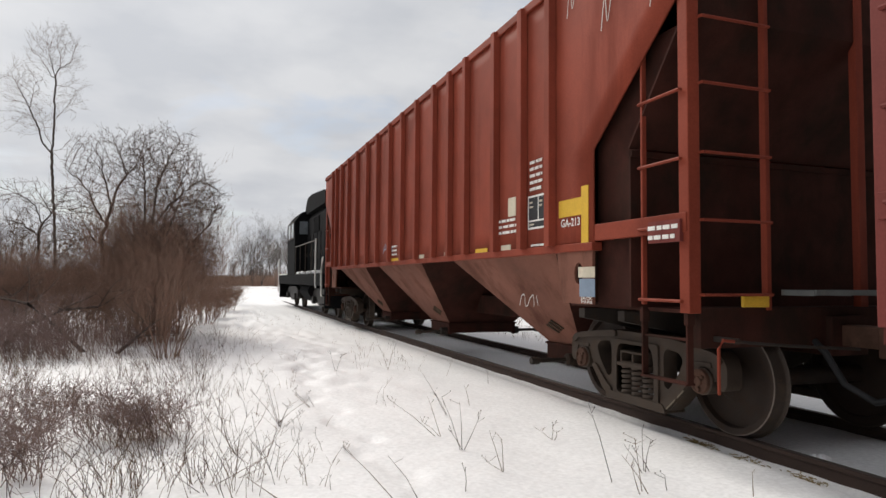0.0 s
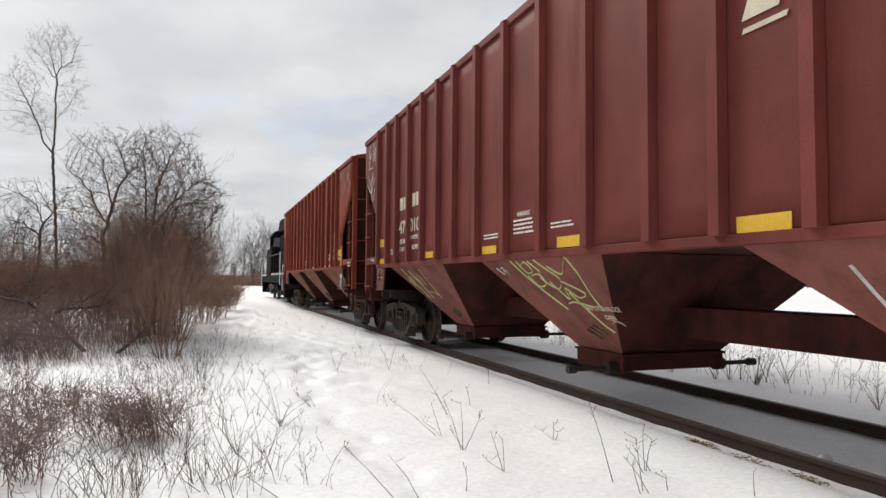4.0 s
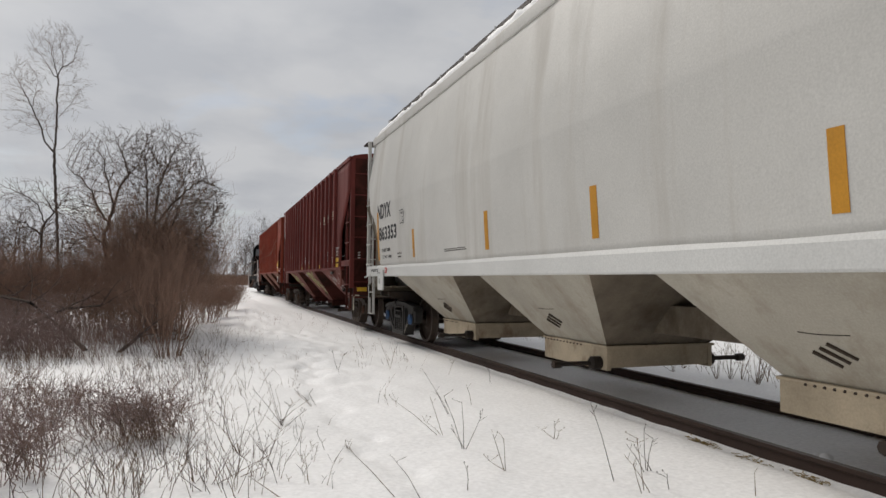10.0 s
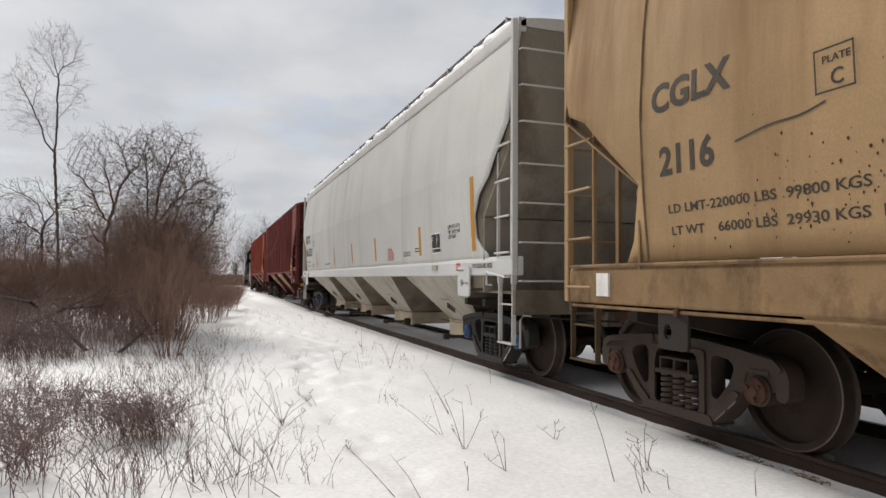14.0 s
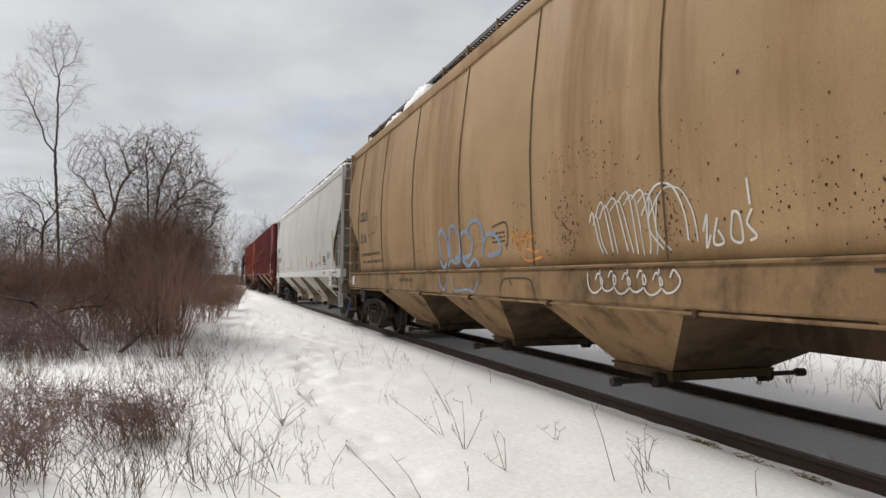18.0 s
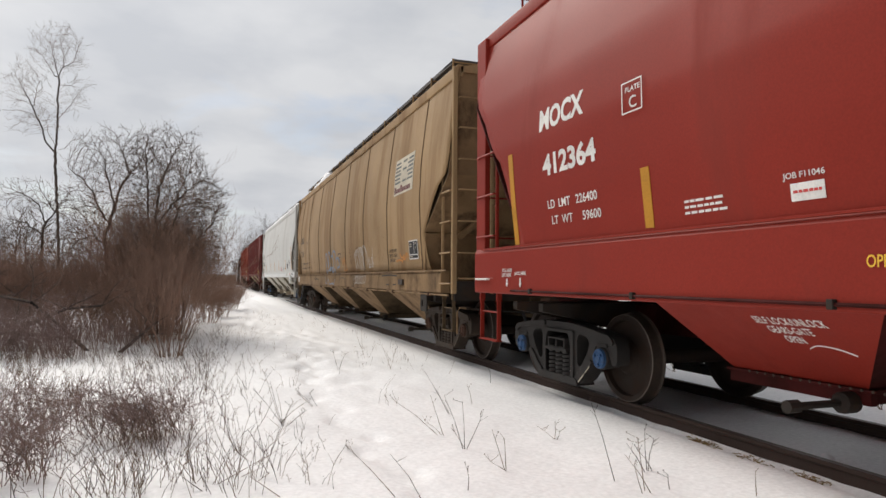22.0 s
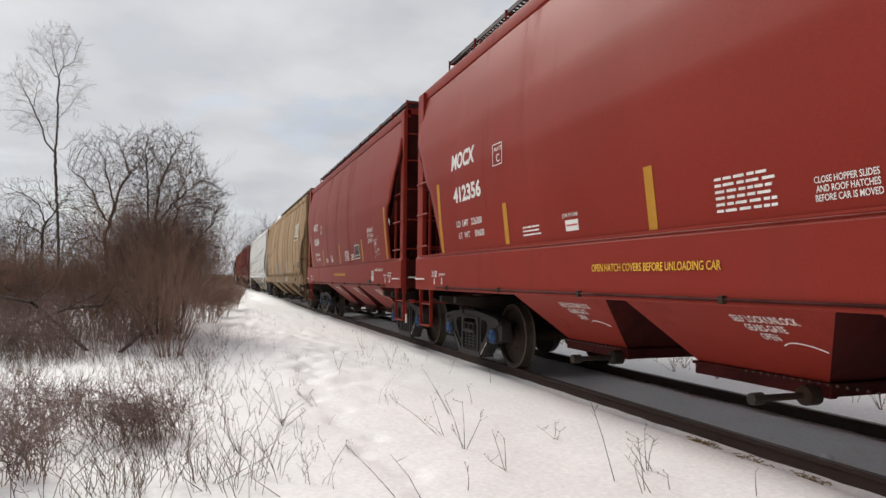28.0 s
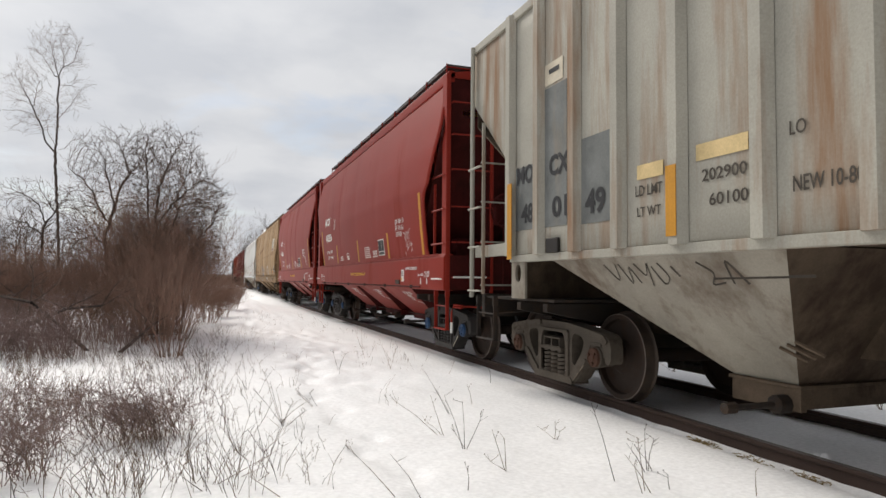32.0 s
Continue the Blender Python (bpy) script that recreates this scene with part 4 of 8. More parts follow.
    bm = bmesh.new()
    prism(bm, rounded([(-1.25, 1.04), (-1.35, 0.8), (-1.1, 0.42), (1.1, 0.42), (1.35, 0.8), (1.25, 1.04)], 0.08), -2.4, -0.1, "xz")
    part("fuel_tank", bm, "loco_black", c, smooth=40)
    for s in (-1, 1):
        bm = bmesh.new()
        a, b = sorted((s * 1.5, s * 1.515))
        box(bm, a, b, 3.2, h, 1.47, 1.53)
        part("walkway_edge", bm, "ink_white", c, "white walkway edge")
    bm = bmesh.new()
    prism(bm, [(-0.95, 1.48), (-0.95, 3.8), (-0.75, 4.1), (0.75, 4.1), (0.95, 3.8), (0.95, 1.48)], -h + 0.9, 0.6, "xz")
    part("long_hood", bm, "loco_black", c, "long black engine hood", bevel=0.03)
    for s in (-1, 1):
        for k in range(7):
            bm = bmesh.new()
            y = -h + 1.45 + k * 0.92
            a, b = sorted((s * 0.945, s * 0.975))
            box(bm, a, b, y - 0.38, y + 0.38, 1.62, 3.1)
            d = part("hood_door", bm, "loco_black", c, bevel=0.01)
            bm = bmesh.new()
            tube(bm, [(s * 0.98, y + 0.3, 2.2), (s * 1.0, y + 0.3, 2.3), (s * 0.98, y + 0.3, 2.4)], 0.012, 5)
            part("handle", bm, "tread", d)
        for y0, y1 in ((-h + 1.05, -h + 2.3), (-2.6, -1.2)):
            for k in range(12):
                bm = bmesh.new()
                a, b = sorted((s * 0.955, s * 0.99))
                box(bm, a, b, y0, y1, 3.15 + k * 0.05, 3.18 + k * 0.05)
                part("louvre", bm, "loco_black", c)
    bm = bmesh.new()
    prism(bm, [(-1.48, 1.48), (-1.5, 3.75), (-1.2, 4.15), (-0.6, 4.3), (0.6, 4.3), (1.2, 4.15), (1.5, 3.75), (1.48, 1.48)], 0.6, 3.3, "xz")
    cab = part("cab", bm, "loco_black", c, bevel=0.03)
    for s in (-1, 1):
        for y in (0.85, 1.95):
            bm = bmesh.new()
            a, b = sorted((s * 1.49, s * 1.52))
            ring_plate(bm, rounded([(y, 3.02), (y, 3.75), (y + 0.95, 3.75), (y + 0.95, 3.02)], 0.08), [rounded([(y + 0.06, 3.08), (y + 0.06, 3.69), (y + 0.89, 3.69), (y + 0.89, 3.08)], 0.06)], a, b)
            fr = part("cab_window", bm, "tread", cab, "bare metal window frame")
            bm = bmesh.new()
            box(bm, s * 1.508 - 0.004, s * 1.508 + 0.004, y + 0.05, y + 0.90, 3.07, 3.70)
            part("pane", bm, "glass", fr)
    for x in (-1.05, 1.05):
        bm = bmesh.new()
        box(bm, x - 0.25, x + 0.25, 0.585, 0.60, 3.2, 3.75)
        part("rear_window", bm, "glass", cab)
    bm = bmesh.new()
    prism(bm, [(-0.92, 1.48), (-0.92, 3.7), (-0.7, 4.02), (0.7, 4.02), (0.92, 3.7), (0.92, 1.48)], 3.3, h - 0.75, "xz")
    part("short_hood", bm, "loco_black", c, "high short hood", bevel=0.06)
    # arched brake housing on the roof with its fans
    bm = bmesh.new()
    prism(bm, rounded([(-4.2, 4.05), (-4.1, 4.55), (-0.9, 4.75), (0.4, 4.72), (0.95, 4.25), (1.0, 4.05)], 0.35, 5), -1.02, 1.02)
    part("brake_housing", bm, "loco_black", c, smooth=40)
    for y in (-3.4, -2.2, -1.0):
        bm = bmesh.new()
        lathe(bm, [(4.55, 0.5), (4.80, 0.5), (4.82, 0.42)], 20, "z", (0, y, 0))
        part("roof_fan", bm, "loco_black", c, smooth=40)
    for s in (-1, 1):
        x = s * 1.46
        bm = bmesh.new()
        tube(bm, [(x, -5.4, 2.62), (x, 0.5, 2.64)], 0.02, 6)
        for y in (-4.0, -2.5, -1.0, 0.45):
            tube(bm, [(x, y, 1.48), (x, y, 2.63)], 0.016, 6)
        part("handrail", bm, "tread", c, "dull steel handrail")
        for y, z0, z1, k in ((-5.4, 0.98, 2.66, 0.0), (-h - 0.1, 0.72, 1.97, 0.35), (h - 0.05, 0.6, 2.3, 0.0)):
            bm = bmesh.new()
            tube(bm, [(s * 1.50, y + k * 0.8, z0), (s * 1.52, y + k * 0.8, z0 + 0.1), (s * 1.52, y + k, z1 - 0.4), (s * 1.52, y + k * 0.2, z1)], 0.028, 6)
            part("grab_post", bm, "ink_white", c, "white-painted grab post", smooth=50)
        for k, (y, ln) in enumerate(((-4.7, 0.30), (-3.6, 0.45), (-2.2, 0.35), (-0.8, 0.5), (0.1, 0.4))):
            bm = bmesh.new()
            bmesh.ops.create_icosphere(bm, subdivisions=2, radius=1.0)
            for v in bm.verts:
                q = 1 + 0.4 * noise.noise(v.co * 2 + Vector((k, s, 0)))
                v.co = Vector((s * 1.32 + v.co.x * 0.14 * q, y + v.co.y * ln * 0.5 * q, 1.49 + v.co.z * 0.11 * q))
            part("snow_patch", bm, "snow", c, "snow lying on the walkway", smooth=80)
    for e in (-1, 1):
        for s in (-1, 1):
            for z in (0.45, 0.75, 1.05):
                bm = bmesh.new()
                a, b = sorted((s * 1.15, s * 1.5))
                box(bm, a, b, min(e * h, e * (h - 0.55)), max(e * h, e * (h - 0.55)), z, z + 0.03)
                part("step", bm, "loco_black", c)
        bm = bmesh.new()
        box(bm, -1.45, 1.45, min(e * h, e * (h + 0.06)), max(e * h, e * (h + 0.06)), 0.35, 1.46)
        part("pilot", bm, "loco_black", c, bevel=0.02)
        coupler(c, e * h, e)
    for yt in (-4.2, 4.2):
        bm = bmesh.new()
        box(bm, -0.95, 0.95, yt - 0.3, yt + 0.3, 0.5, 0.9)
        tr = part("truck", bm, "truck_dark", c, bevel=0.02)
        for s in (-1, 1):
            bm = bmesh.new()
            a, b = sorted((s * 0.95, s * 1.12))
            prism(bm, [(yt - 1.9, 0.45), (yt - 1.9, 0.8), (yt - 1.2, 0.95), (yt + 1.2, 0.95), (yt + 1.9, 0.8), (yt + 1.9, 0.45), (yt + 1.5, 0.4), (yt + 1.1, 0.65), (yt + 0.5, 0.3), (yt - 0.5, 0.3), (yt - 1.1, 0.65), (yt - 1.5, 0.4)], a, b)
            part("side_frame", bm, "truck_dark", tr, bevel=0.02)
            for dy in (-1.38, 1.38):
                bm = bmesh.new()
                box(bm, s * 1.16 - 0.06, s * 1.16 + 0.06, yt + dy - 0.16, yt + dy + 0.16, 0.36, 0.64)
                part("journal_box", bm, "truck_dark", tr, bevel=0.02)
        for dy in (-1.38, 1.38):
            w = link("wheelset", MESH["wheelset"], None, tr, "rust-brown steel wheels with worn bright treads", at=pose(0, yt + dy, 0.457))
            WHEELS.append((w, yt + dy))


build_loco()

# first hopper, faded orange-red
c1 = new_car("hopper_car", "faded orange-red ribbed covered hopper car with yellow strips", 77.75)
ribbed_car(c1, "orange_red", "orange_dusty", 8.0, 1.60, 4.37, 1.58,
           [y - 77.75 for y in (71.75, 72.39, 73.13, 74.10, 74.75, 75.46, 76.37, 77.24, 78.11, 79.11, 80.04, 81.11, 82.11, 83.01, 83.75, 84.3)],
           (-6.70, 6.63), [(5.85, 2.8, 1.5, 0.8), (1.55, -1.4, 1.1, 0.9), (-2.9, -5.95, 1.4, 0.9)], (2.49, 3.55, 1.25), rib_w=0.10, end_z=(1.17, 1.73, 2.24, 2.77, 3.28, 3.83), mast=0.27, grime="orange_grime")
W1 = 1.585
data_box(c1, -5.46, -5.87, 1.83, 2.20, W1)
plate(c1, -6.56, -6.14, 1.90, 2.07, W1, "yellow", label="yellow reflective strip")
plate(c1, -6.68, -6.56, 1.62, 2.17, W1, "yellow", label="yellow reflective strip")
lettering(c1, "GA-213", -6.19, -6.54, 1.80, 1.88, W1 + 0.004)
plate(c1, -4.34, -3.95, 1.57, 1.68, W1, "yellow", label="yellow reflective strip")
plate(c1, -0.33, 0.28, 1.57, 1.68, W1, "yellow", label="yellow reflective strip")
plate(c1, -5.02, -4.76, 1.59, 1.69, W1, "ink_cream", "patch", "cream paint patch")
plate(c1, -3.0, -2.75, 1.59, 1.69, W1, "ink_cream", "patch", "cream paint patch")
plate(c1, -1.75, -1.5, 1.59, 1.69, W1, "ink_cream", "patch", "cream paint patch")
plate(c1, -5.15, -4.95, 2.02, 2.24, W1, "ink_cream", "sticker", "cream label sheet")
bars(c1, -5.50, -5.78, 2.24, 2.61, 5, W1, seed=2, words=2)
bars(c1, -4.63, -5.16, 1.81, 2.02, 3, W1, seed=3, words=3)
bars(c1, -5.53, -5.88, 1.58, 1.68, 2, W1, seed=4, words=3)
bars(c1, 0.25, -0.1, 1.72, 1.95, 3, W1, seed=14, words=2)
plate(c1, -7.94, -7.57, 1.57, 1.74, 1.545, "maroon", "label_plate", "dark red label plate", 0.05)
bars(c1, -7.57, -7.92, 1.58, 1.73, 2, 1.597, seed=6, words=3)
plate(c1, -6.78, -6.50, 1.30, 1.40, 1.58, "ink_cream", "sticker", "cream label")
plate(c1, -6.78, -6.52, 1.12, 1.29, 1.58, "spray_blue", "sticker", "faded blue label")
lettering(c1, "JACK\nHERE", -6.55, -6.75, 1.06, 1.12, 1.585)
strokes(c1, [[(0, 0.1), (0.1, 0.8), (0.25, 0.9), (0.3, 0.2), (0.4, 0.1), (0.55, 0.7), (0.7, 0.9), (0.75, 0.1)], [(0.85, 0.9), (0.95, 0.2)]], 1.30, 0.006, "spray_white", "thin chalk scribble", -4.7, 0.95, 0.5, 0.16)
strokes(c1, [[(0, 0.2), (0.2, 0.9), (0.35, 0.1), (0.5, 0.8), (0.8, 0.2)], [(0.1, 0.5), (0.9, 0.6)]], W1, 0.012, "spray_blue", "faint blue scribble", 0.9, 1.75, 0.9, 0.25)
for _k, (_y, _z) in enumerate(((-6.9, 3.55), (-7.3, 3.75), (-7.6, 3.5), (-6.3, 3.9))):
    strokes(c1, [[(0, 0), (0.3, 1.0), (0.5, 0.2), (0.8, 0.9)]], W1, 0.005, "spray_white", "thin white scratches", _y, _z, 0.2, 0.3)

# second hopper, maroon
c2 = new_car("hopper_car", "weathered maroon ribbed covered hopper car with green and white graffiti", 60.3)
ribbed_car(c2, "maroon", "maroon_dusty", 8.02, 1.56, 4.42, 1.58,
           [y - 60.3 for y in (54.25, 55.06, 55.72, 56.52, 57.28, 58.03, 58.94, 59.85, 60.75, 61.63, 62.48, 63.2, 63.98, 64.75, 65.55, 66.22, 66.95)],
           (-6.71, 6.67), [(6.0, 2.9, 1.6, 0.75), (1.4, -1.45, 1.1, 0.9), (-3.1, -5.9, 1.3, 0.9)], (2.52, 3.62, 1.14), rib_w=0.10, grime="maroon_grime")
W2 = 1.585
for _y0, _y1, _z0, _z1 in ((6.12, 6.56, 1.93, 2.09), (6.18, 6.62, 1.55, 1.69), (3.11, 3.53, 1.62, 1.72), (0.74, 1.17, 1.60, 1.70), (-1.19, -0.76, 1.60, 1.71),
                           (-3.60, -3.16, 1.58, 1.70), (-6.55, -6.12, 1.74, 1.85), (-6.49, -6.03, 1.57, 1.69)):
    plate(c2, _y0, _y1, _z0, _z1, W2, "yellow", label="yellow reflective strip")
# railway initials as plain blocks
for _a, _b, _z0, _z1 in ((5.08, 4.88, 2.55, 2.78), (4.83, 4.63, 2.55, 2.78), (4.30, 4.12, 2.55, 2.78), (4.08, 3.93, 2.55, 2.78)):
    plate(c2, _b, _a, _z0, _z1, W2, "ink_cream", "initial_block", "cream block")
lettering(c2, "471", 5.15, 4.57, 2.11, 2.35, W2, "ink_cream", bold=0.03)
lettering(c2, "010", 4.42, 3.88, 2.11, 2.35, W2, "ink_cream", bold=0.03)
lettering(c2, "LD LMT", 5.06, 4.66, 1.93, 2.01, W2)
lettering(c2, "LT WT", 5.07, 4.75, 1.78, 1.86, W2)
lettering(c2, "199700", 4.36, 3.93, 1.97, 2.05, W2)
lettering(c2, "63300", 4.30, 3.93, 1.80, 1.88, W2)
lettering(c2, "2 INCH HF\nCOMP. SHOES", 5.72, 5.42, 1.74, 1.86, W2)
lettering(c2, "WARNING", 0.16, -0.16, 2.00, 2.05, W2)
bars(c2, 0.25, -0.25, 1.79, 1.98, 4, W2, seed=8, words=4)
bars(c2, 1.12, 0.69, 1.78, 1.86, 2, W2, seed=9, words=5)
bars(c2, -0.63, -1.10, 1.80, 1.88, 2, W2, seed=10, words=5)
for _k, (_y, _z) in enumerate(((-3.23, 2.92), (-3.91, 2.95), (-4.68, 2.97), (-5.49, 2.99))):      # emblem letters as plain slanted blocks
    plate(c2, _y - 0.30, _y, _z + 0.09, _z + 0.25, W2, "ink_cream", "emblem_block", "cream slanted block", slant=-0.4)
    plate(c2, _y - 0.36, _y, _z, _z + 0.035, W2, "ink_cream", "emblem_bar", "cream underline bar", slant=-0.4)
data_box(c2, -4.71, -5.14, 1.76, 2.07, W2)
lettering(c2, "EXW  10-8  H  9\nEW   9-7  H 14\nCU.FT.   475", -6.12, -6.57, 1.90, 2.15, W2)
bars(c2, -5.55, -5.85, 1.74, 1.90, 3, W2, seed=12, words=3)
bars(c2, -6.3, -7.6, 1.80, 2.0, 3, 1.2, seed=13, words=8)
strokes(c2, [[(0.5 + 0.42 * math.cos(a), 0.5 + 0.42 * math.sin(a)) for a in np.linspace(0, 6.1, 12)], [(0.3, 0.4), (0.5, 0.75), (0.7, 0.4), (0.3, 0.6), (0.7, 0.62)], [(0.1, 0.1), (0.3, 0.3), (0.6, 0.25), (0.9, 0.12)]],
        W2, 0.006, "spray_white", "thin white chalk drawing", -5.52, 1.92, 0.36, 0.36)


def hopper_w(z):
    """Distance from the middle of the car's hopper side at height z."""
    return 0.65 + (1.52 - 0.65) * (z - 0.46) / (1.53 - 0.46)


GREEN_TAG = [[(0, 0.98), (0.14, 0.62), (0.22, 0.4)], [(0.12, 0.78), (0.02, 0.7), (0.1, 0.5), (0.22, 0.55), (0.2, 0.8), (0.3, 0.9), (0.42, 0.55), (0.36, 0.4)],
             [(0.3, 0.5), (0.4, 0.72), (0.52, 0.5), (0.5, 0.85)], [(0.52, 0.5), (0.62, 0.8), (0.68, 0.52), (0.82, 0.95), (0.86, 0.5), (0.93, 0.12)], [(0.5, 0.3), (0.75, 0.3), (0.92, 0.2)], [(0.26, 0.45), (0.4, 0.1), (0.46, 0.5), (0.56, 0.12), (0.66, 0.45)]]
strokes(c2, [[(0, 0.9), (0.4, 0.4), (0.5, 0.7), (0.8, 0.6), (0.7, 0.2)], [(0.3, 0.8), (0.6, 0.9), (0.55, 0.4)]], hopper_w, 0.010, "spray_white", "white spray paint smear", 1.05, 1.28, 0.30, 0.16)
BIG_TAG = [[(0.0, 1.0), (0.10, 0.70), (0.24, 0.42), (0.42, 0.10)], [(0.10, 0.98), (0.16, 0.78), (0.27, 0.80), (0.24, 0.97), (0.12, 0.90)], [(0.14, 0.72), (0.22, 0.52), (0.36, 0.58), (0.34, 0.74), (0.20, 0.72)],
           [(0.30, 0.98), (0.38, 0.80), (0.34, 0.66), (0.50, 0.48), (0.62, 0.66), (0.50, 0.86), (0.42, 1.0)], [(0.44, 0.60), (0.56, 0.30), (0.60, 0.50), (0.72, 0.34), (0.84, 0.42), (0.62, 0.62)],
           [(0.50, 0.22), (0.62, 0.25), (0.84, 0.18)], [(0.62, 0.42), (0.72, 0.10), (0.80, -0.12), (0.88, -0.25)], [(0.56, 0.88), (0.70, 0.74), (0.82, 0.90), (0.90, 1.0)], [(0.90, 1.05), (0.93, 0.75), (0.91, 0.40), (0.93, 0.12)]]
strokes(c2, BIG_TAG, hopper_w, 0.014, "spray_green", "yellow-green spray paint scrawl", 0.52, 0.88, 1.42, 0.62)
lettering(c2, "SELF LOCK/UNLOCK", -0.50, -1.12, 0.955, 1.005, hopper_w, "ink_cream")
lettering(c2, "OPEN", -0.74, -0.93, 0.86, 0.91, hopper_w, "ink_cream")
strokes(c2, [[(0, 0.2), (0.3, 0.9), (0.7, 0.9), (1, 0.2)]], hopper_w, 0.004, "ink_cream", "thin stencilled arc", -0.78, 0.80, 0.24, 0.05, "arc_mark")
strokes(c2, GREEN_TAG, hopper_w, 0.009, "spray_green", "yellow-green spray paint scrawl", 5.35, 0.86, 1.25, 0.62)
WHITE_TAG = [[(0.05, 0.9), (0.15, 0.4), (0.3, 0.85), (0.25, 0.45)], [(0.32, 0.8), (0.5, 0.25), (0.42, 0.7), (0.6, 0.95)], [(0.5, 0.85), (0.72, 0.3), (0.6, 0.35), (0.8, 0.7)], [(0.7, 0.6), (0.95, 0.05)], [(0.35, 0.3), (0.85, 0.2)]]
strokes(c2, WHITE_TAG, hopper_w, 0.013, "spray_white", "white spray paint scrawl", -3.75, 0.72, 1.5, 0.72)
strokes(c2, [[(0.3, 1.0), (0.25, 0.8), (0.4, 0.85), (0.2, 0.62), (0.5, 0.6)], [(0.6, 1.0), (0.55, 0.7), (0.75, 0.9), (0.7, 0.65)], [(0.2, 0.5), (0.35, 0.3), (0.55, 0.5), (0.45, 0.25)], [(0.1, 0.35), (0.4, 0.18), (0.7, 0.4)], [(0.4, 0.3), (0.55, 0.02), (0.7, 0.25)]],
        W2, 0.013, "spray_white", "pale spray paint scrawl", 7.9, 2.95, 1.15, 1.3)
strokes(c2, [[(0.2, 0.2), (0.0, 0.7), (0.15, 1.0), (0.3, 0.6), (0.2, 0.2)], [(0.8, 0.2), (1.0, 0.7), (0.85, 1.0), (0.7, 0.6), (0.8, 0.2)], [(0.0, -0.4), (0.2, -0.25), (0.35, -0.35)], [(0.65, -0.35), (0.8, -0.25), (1.0, -0.4)]],
        1.578, 0.006, "spray_white", "chalk ears and whiskers drawn round a hole", 6.72, 1.36, 0.36, 0.17)
strokes(c2, [[(0.1, 0), (0.5, 0.1), (0.2, 0.3), (0.6, 0.4), (0.2, 0.6), (0.6, 0.7), (0.3, 0.95)]], 1.578, 0.006, "spray_white", "thin chalk writing", -6.55, 1.12, 0.2, 0.36)
plate(c2, -5.3, -5.05, 1.40, 1.47, 1.50, "tread", "bracket_plate", "bare steel bracket", 0.05)
for _c, _y, _a, _b, _z0, _z1 in ((c1, -8.0, -1.08, -0.83, 1.075, 1.17), (c2, -8.02, -1.37, -1.12, 0.945, 1.05)):
    bm = bmesh.new()
    box(bm, _a, _b, _y - 0.035, _y - 0.004, _z0, _z1)
    part("reflector", bm, "yellow", _c, "dirty yellow reflective strip on the end", bevel=0.003)
lettering(c2, "RELEASE", 7.42, 7.12, 1.66, 1.72, 1.58)


# ---- smooth-sided hoppers ----
def smooth_car(car, paint, dusty, half, zb, zt, prof, cut, trucks, bays, sill, dent, seam, z_bot, w_bot, i0, i1, gate, tray, steel, cap, cap_label, posts, ladders, sill_mat=None, board=5.02, knee=3.0, y_low=5.2, w_bay=1.44, rise=0.12, phase=0.0, end_mat=None, deck=1.12, brk=(0.0, 0.0), struts=True, sill_low=0.0, stile=0.80, end_z=(1.35, 1.80, 2.25, 2.70, 3.15, 3.60, 4.05), side_z=None, grime=None, cut_front=None, step_mat=None, deck_mat=None, sill_ends=(0.012, 0.012)):
    """A covered hopper with curved welded sides. cut: (height, set back) of the side sheet's ends; posts: corner post's depth along y."""
    wprof = lambda z: lerp_at(prof, z)
    side_wall(car, half, zb, zt, wprof, cut, paint, dent, seam, step=0.16, phase=phase, cut_front=cut_front)
    z0, z1, ws = sill
    for s in (-1, 1):
        bm = bmesh.new()
        o = s
        prism(bm, [(o * (ws - 0.16), z0), (o * (ws - 0.01), z0), (o * ws, z0 + 0.02), (o * ws, z1 - 0.05), (o * (wprof(zb) - 0.01), z1 + 0.01), (o * (ws - 0.16), z1)], -half + sill_ends[0], half - sill_ends[1], "xz")
        part("side_sill", bm, sill_mat or paint, car, bevel=0.01)
        bm = bmesh.new()
        a, b = sorted((s * (wprof(zt) - 0.07), s * (wprof(zt) + 0.035)))
        prism(bm, rounded([(a, zt - 0.13), (a, zt + 0.05), (b, zt + 0.05), (b, zt - 0.13)], 0.02), -half + 0.06, half - 0.06, "xz")
        part("top_chord", bm, paint, car, smooth=40)
    roof(car, half - 0.06, wprof(zt), zt + 0.0, rise, paint, board_w=1.20, board_z=board, inset=0.75, end_w=1.20, end_z=board)
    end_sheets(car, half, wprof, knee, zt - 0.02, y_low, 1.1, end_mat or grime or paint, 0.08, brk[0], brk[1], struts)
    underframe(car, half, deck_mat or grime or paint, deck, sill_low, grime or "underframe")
    if brk[0]:                                          # webs that close the side of the end slope
        d, zk = brk
        wx = min(wprof(zk), 1.53) - 0.055
        for e in (-1, 1):
            for s in (-1, 1):
                bm = bmesh.new()
                prism(bm, [(e * (half - q), z) for q, z in ((0.09, knee), (d, zk), (d, 1.15), (d + 0.45, 1.15), (d + 0.45, knee + 0.35), (0.09, knee + 0.35))], s * wx, s * (wx - 0.012))
                part("end_web", bm, grime or paint, car)
    if struts != "hole":
        brake_gear(car, half, 1, paint, deck)
    for e in (-1, 1):
        for s in (-1, 1):
            bm = bmesh.new()
            a, b = sorted((s * 1.425, s * 1.50))
            y0, y1 = sorted((e * half, e * (half - posts * (1.45 if e > 0 and posts > 0.1 else 1.0))))
            box(bm, a, b, y0, y1, z0, zt)
            part("corner_post", bm, paint, car, bevel=0.01)
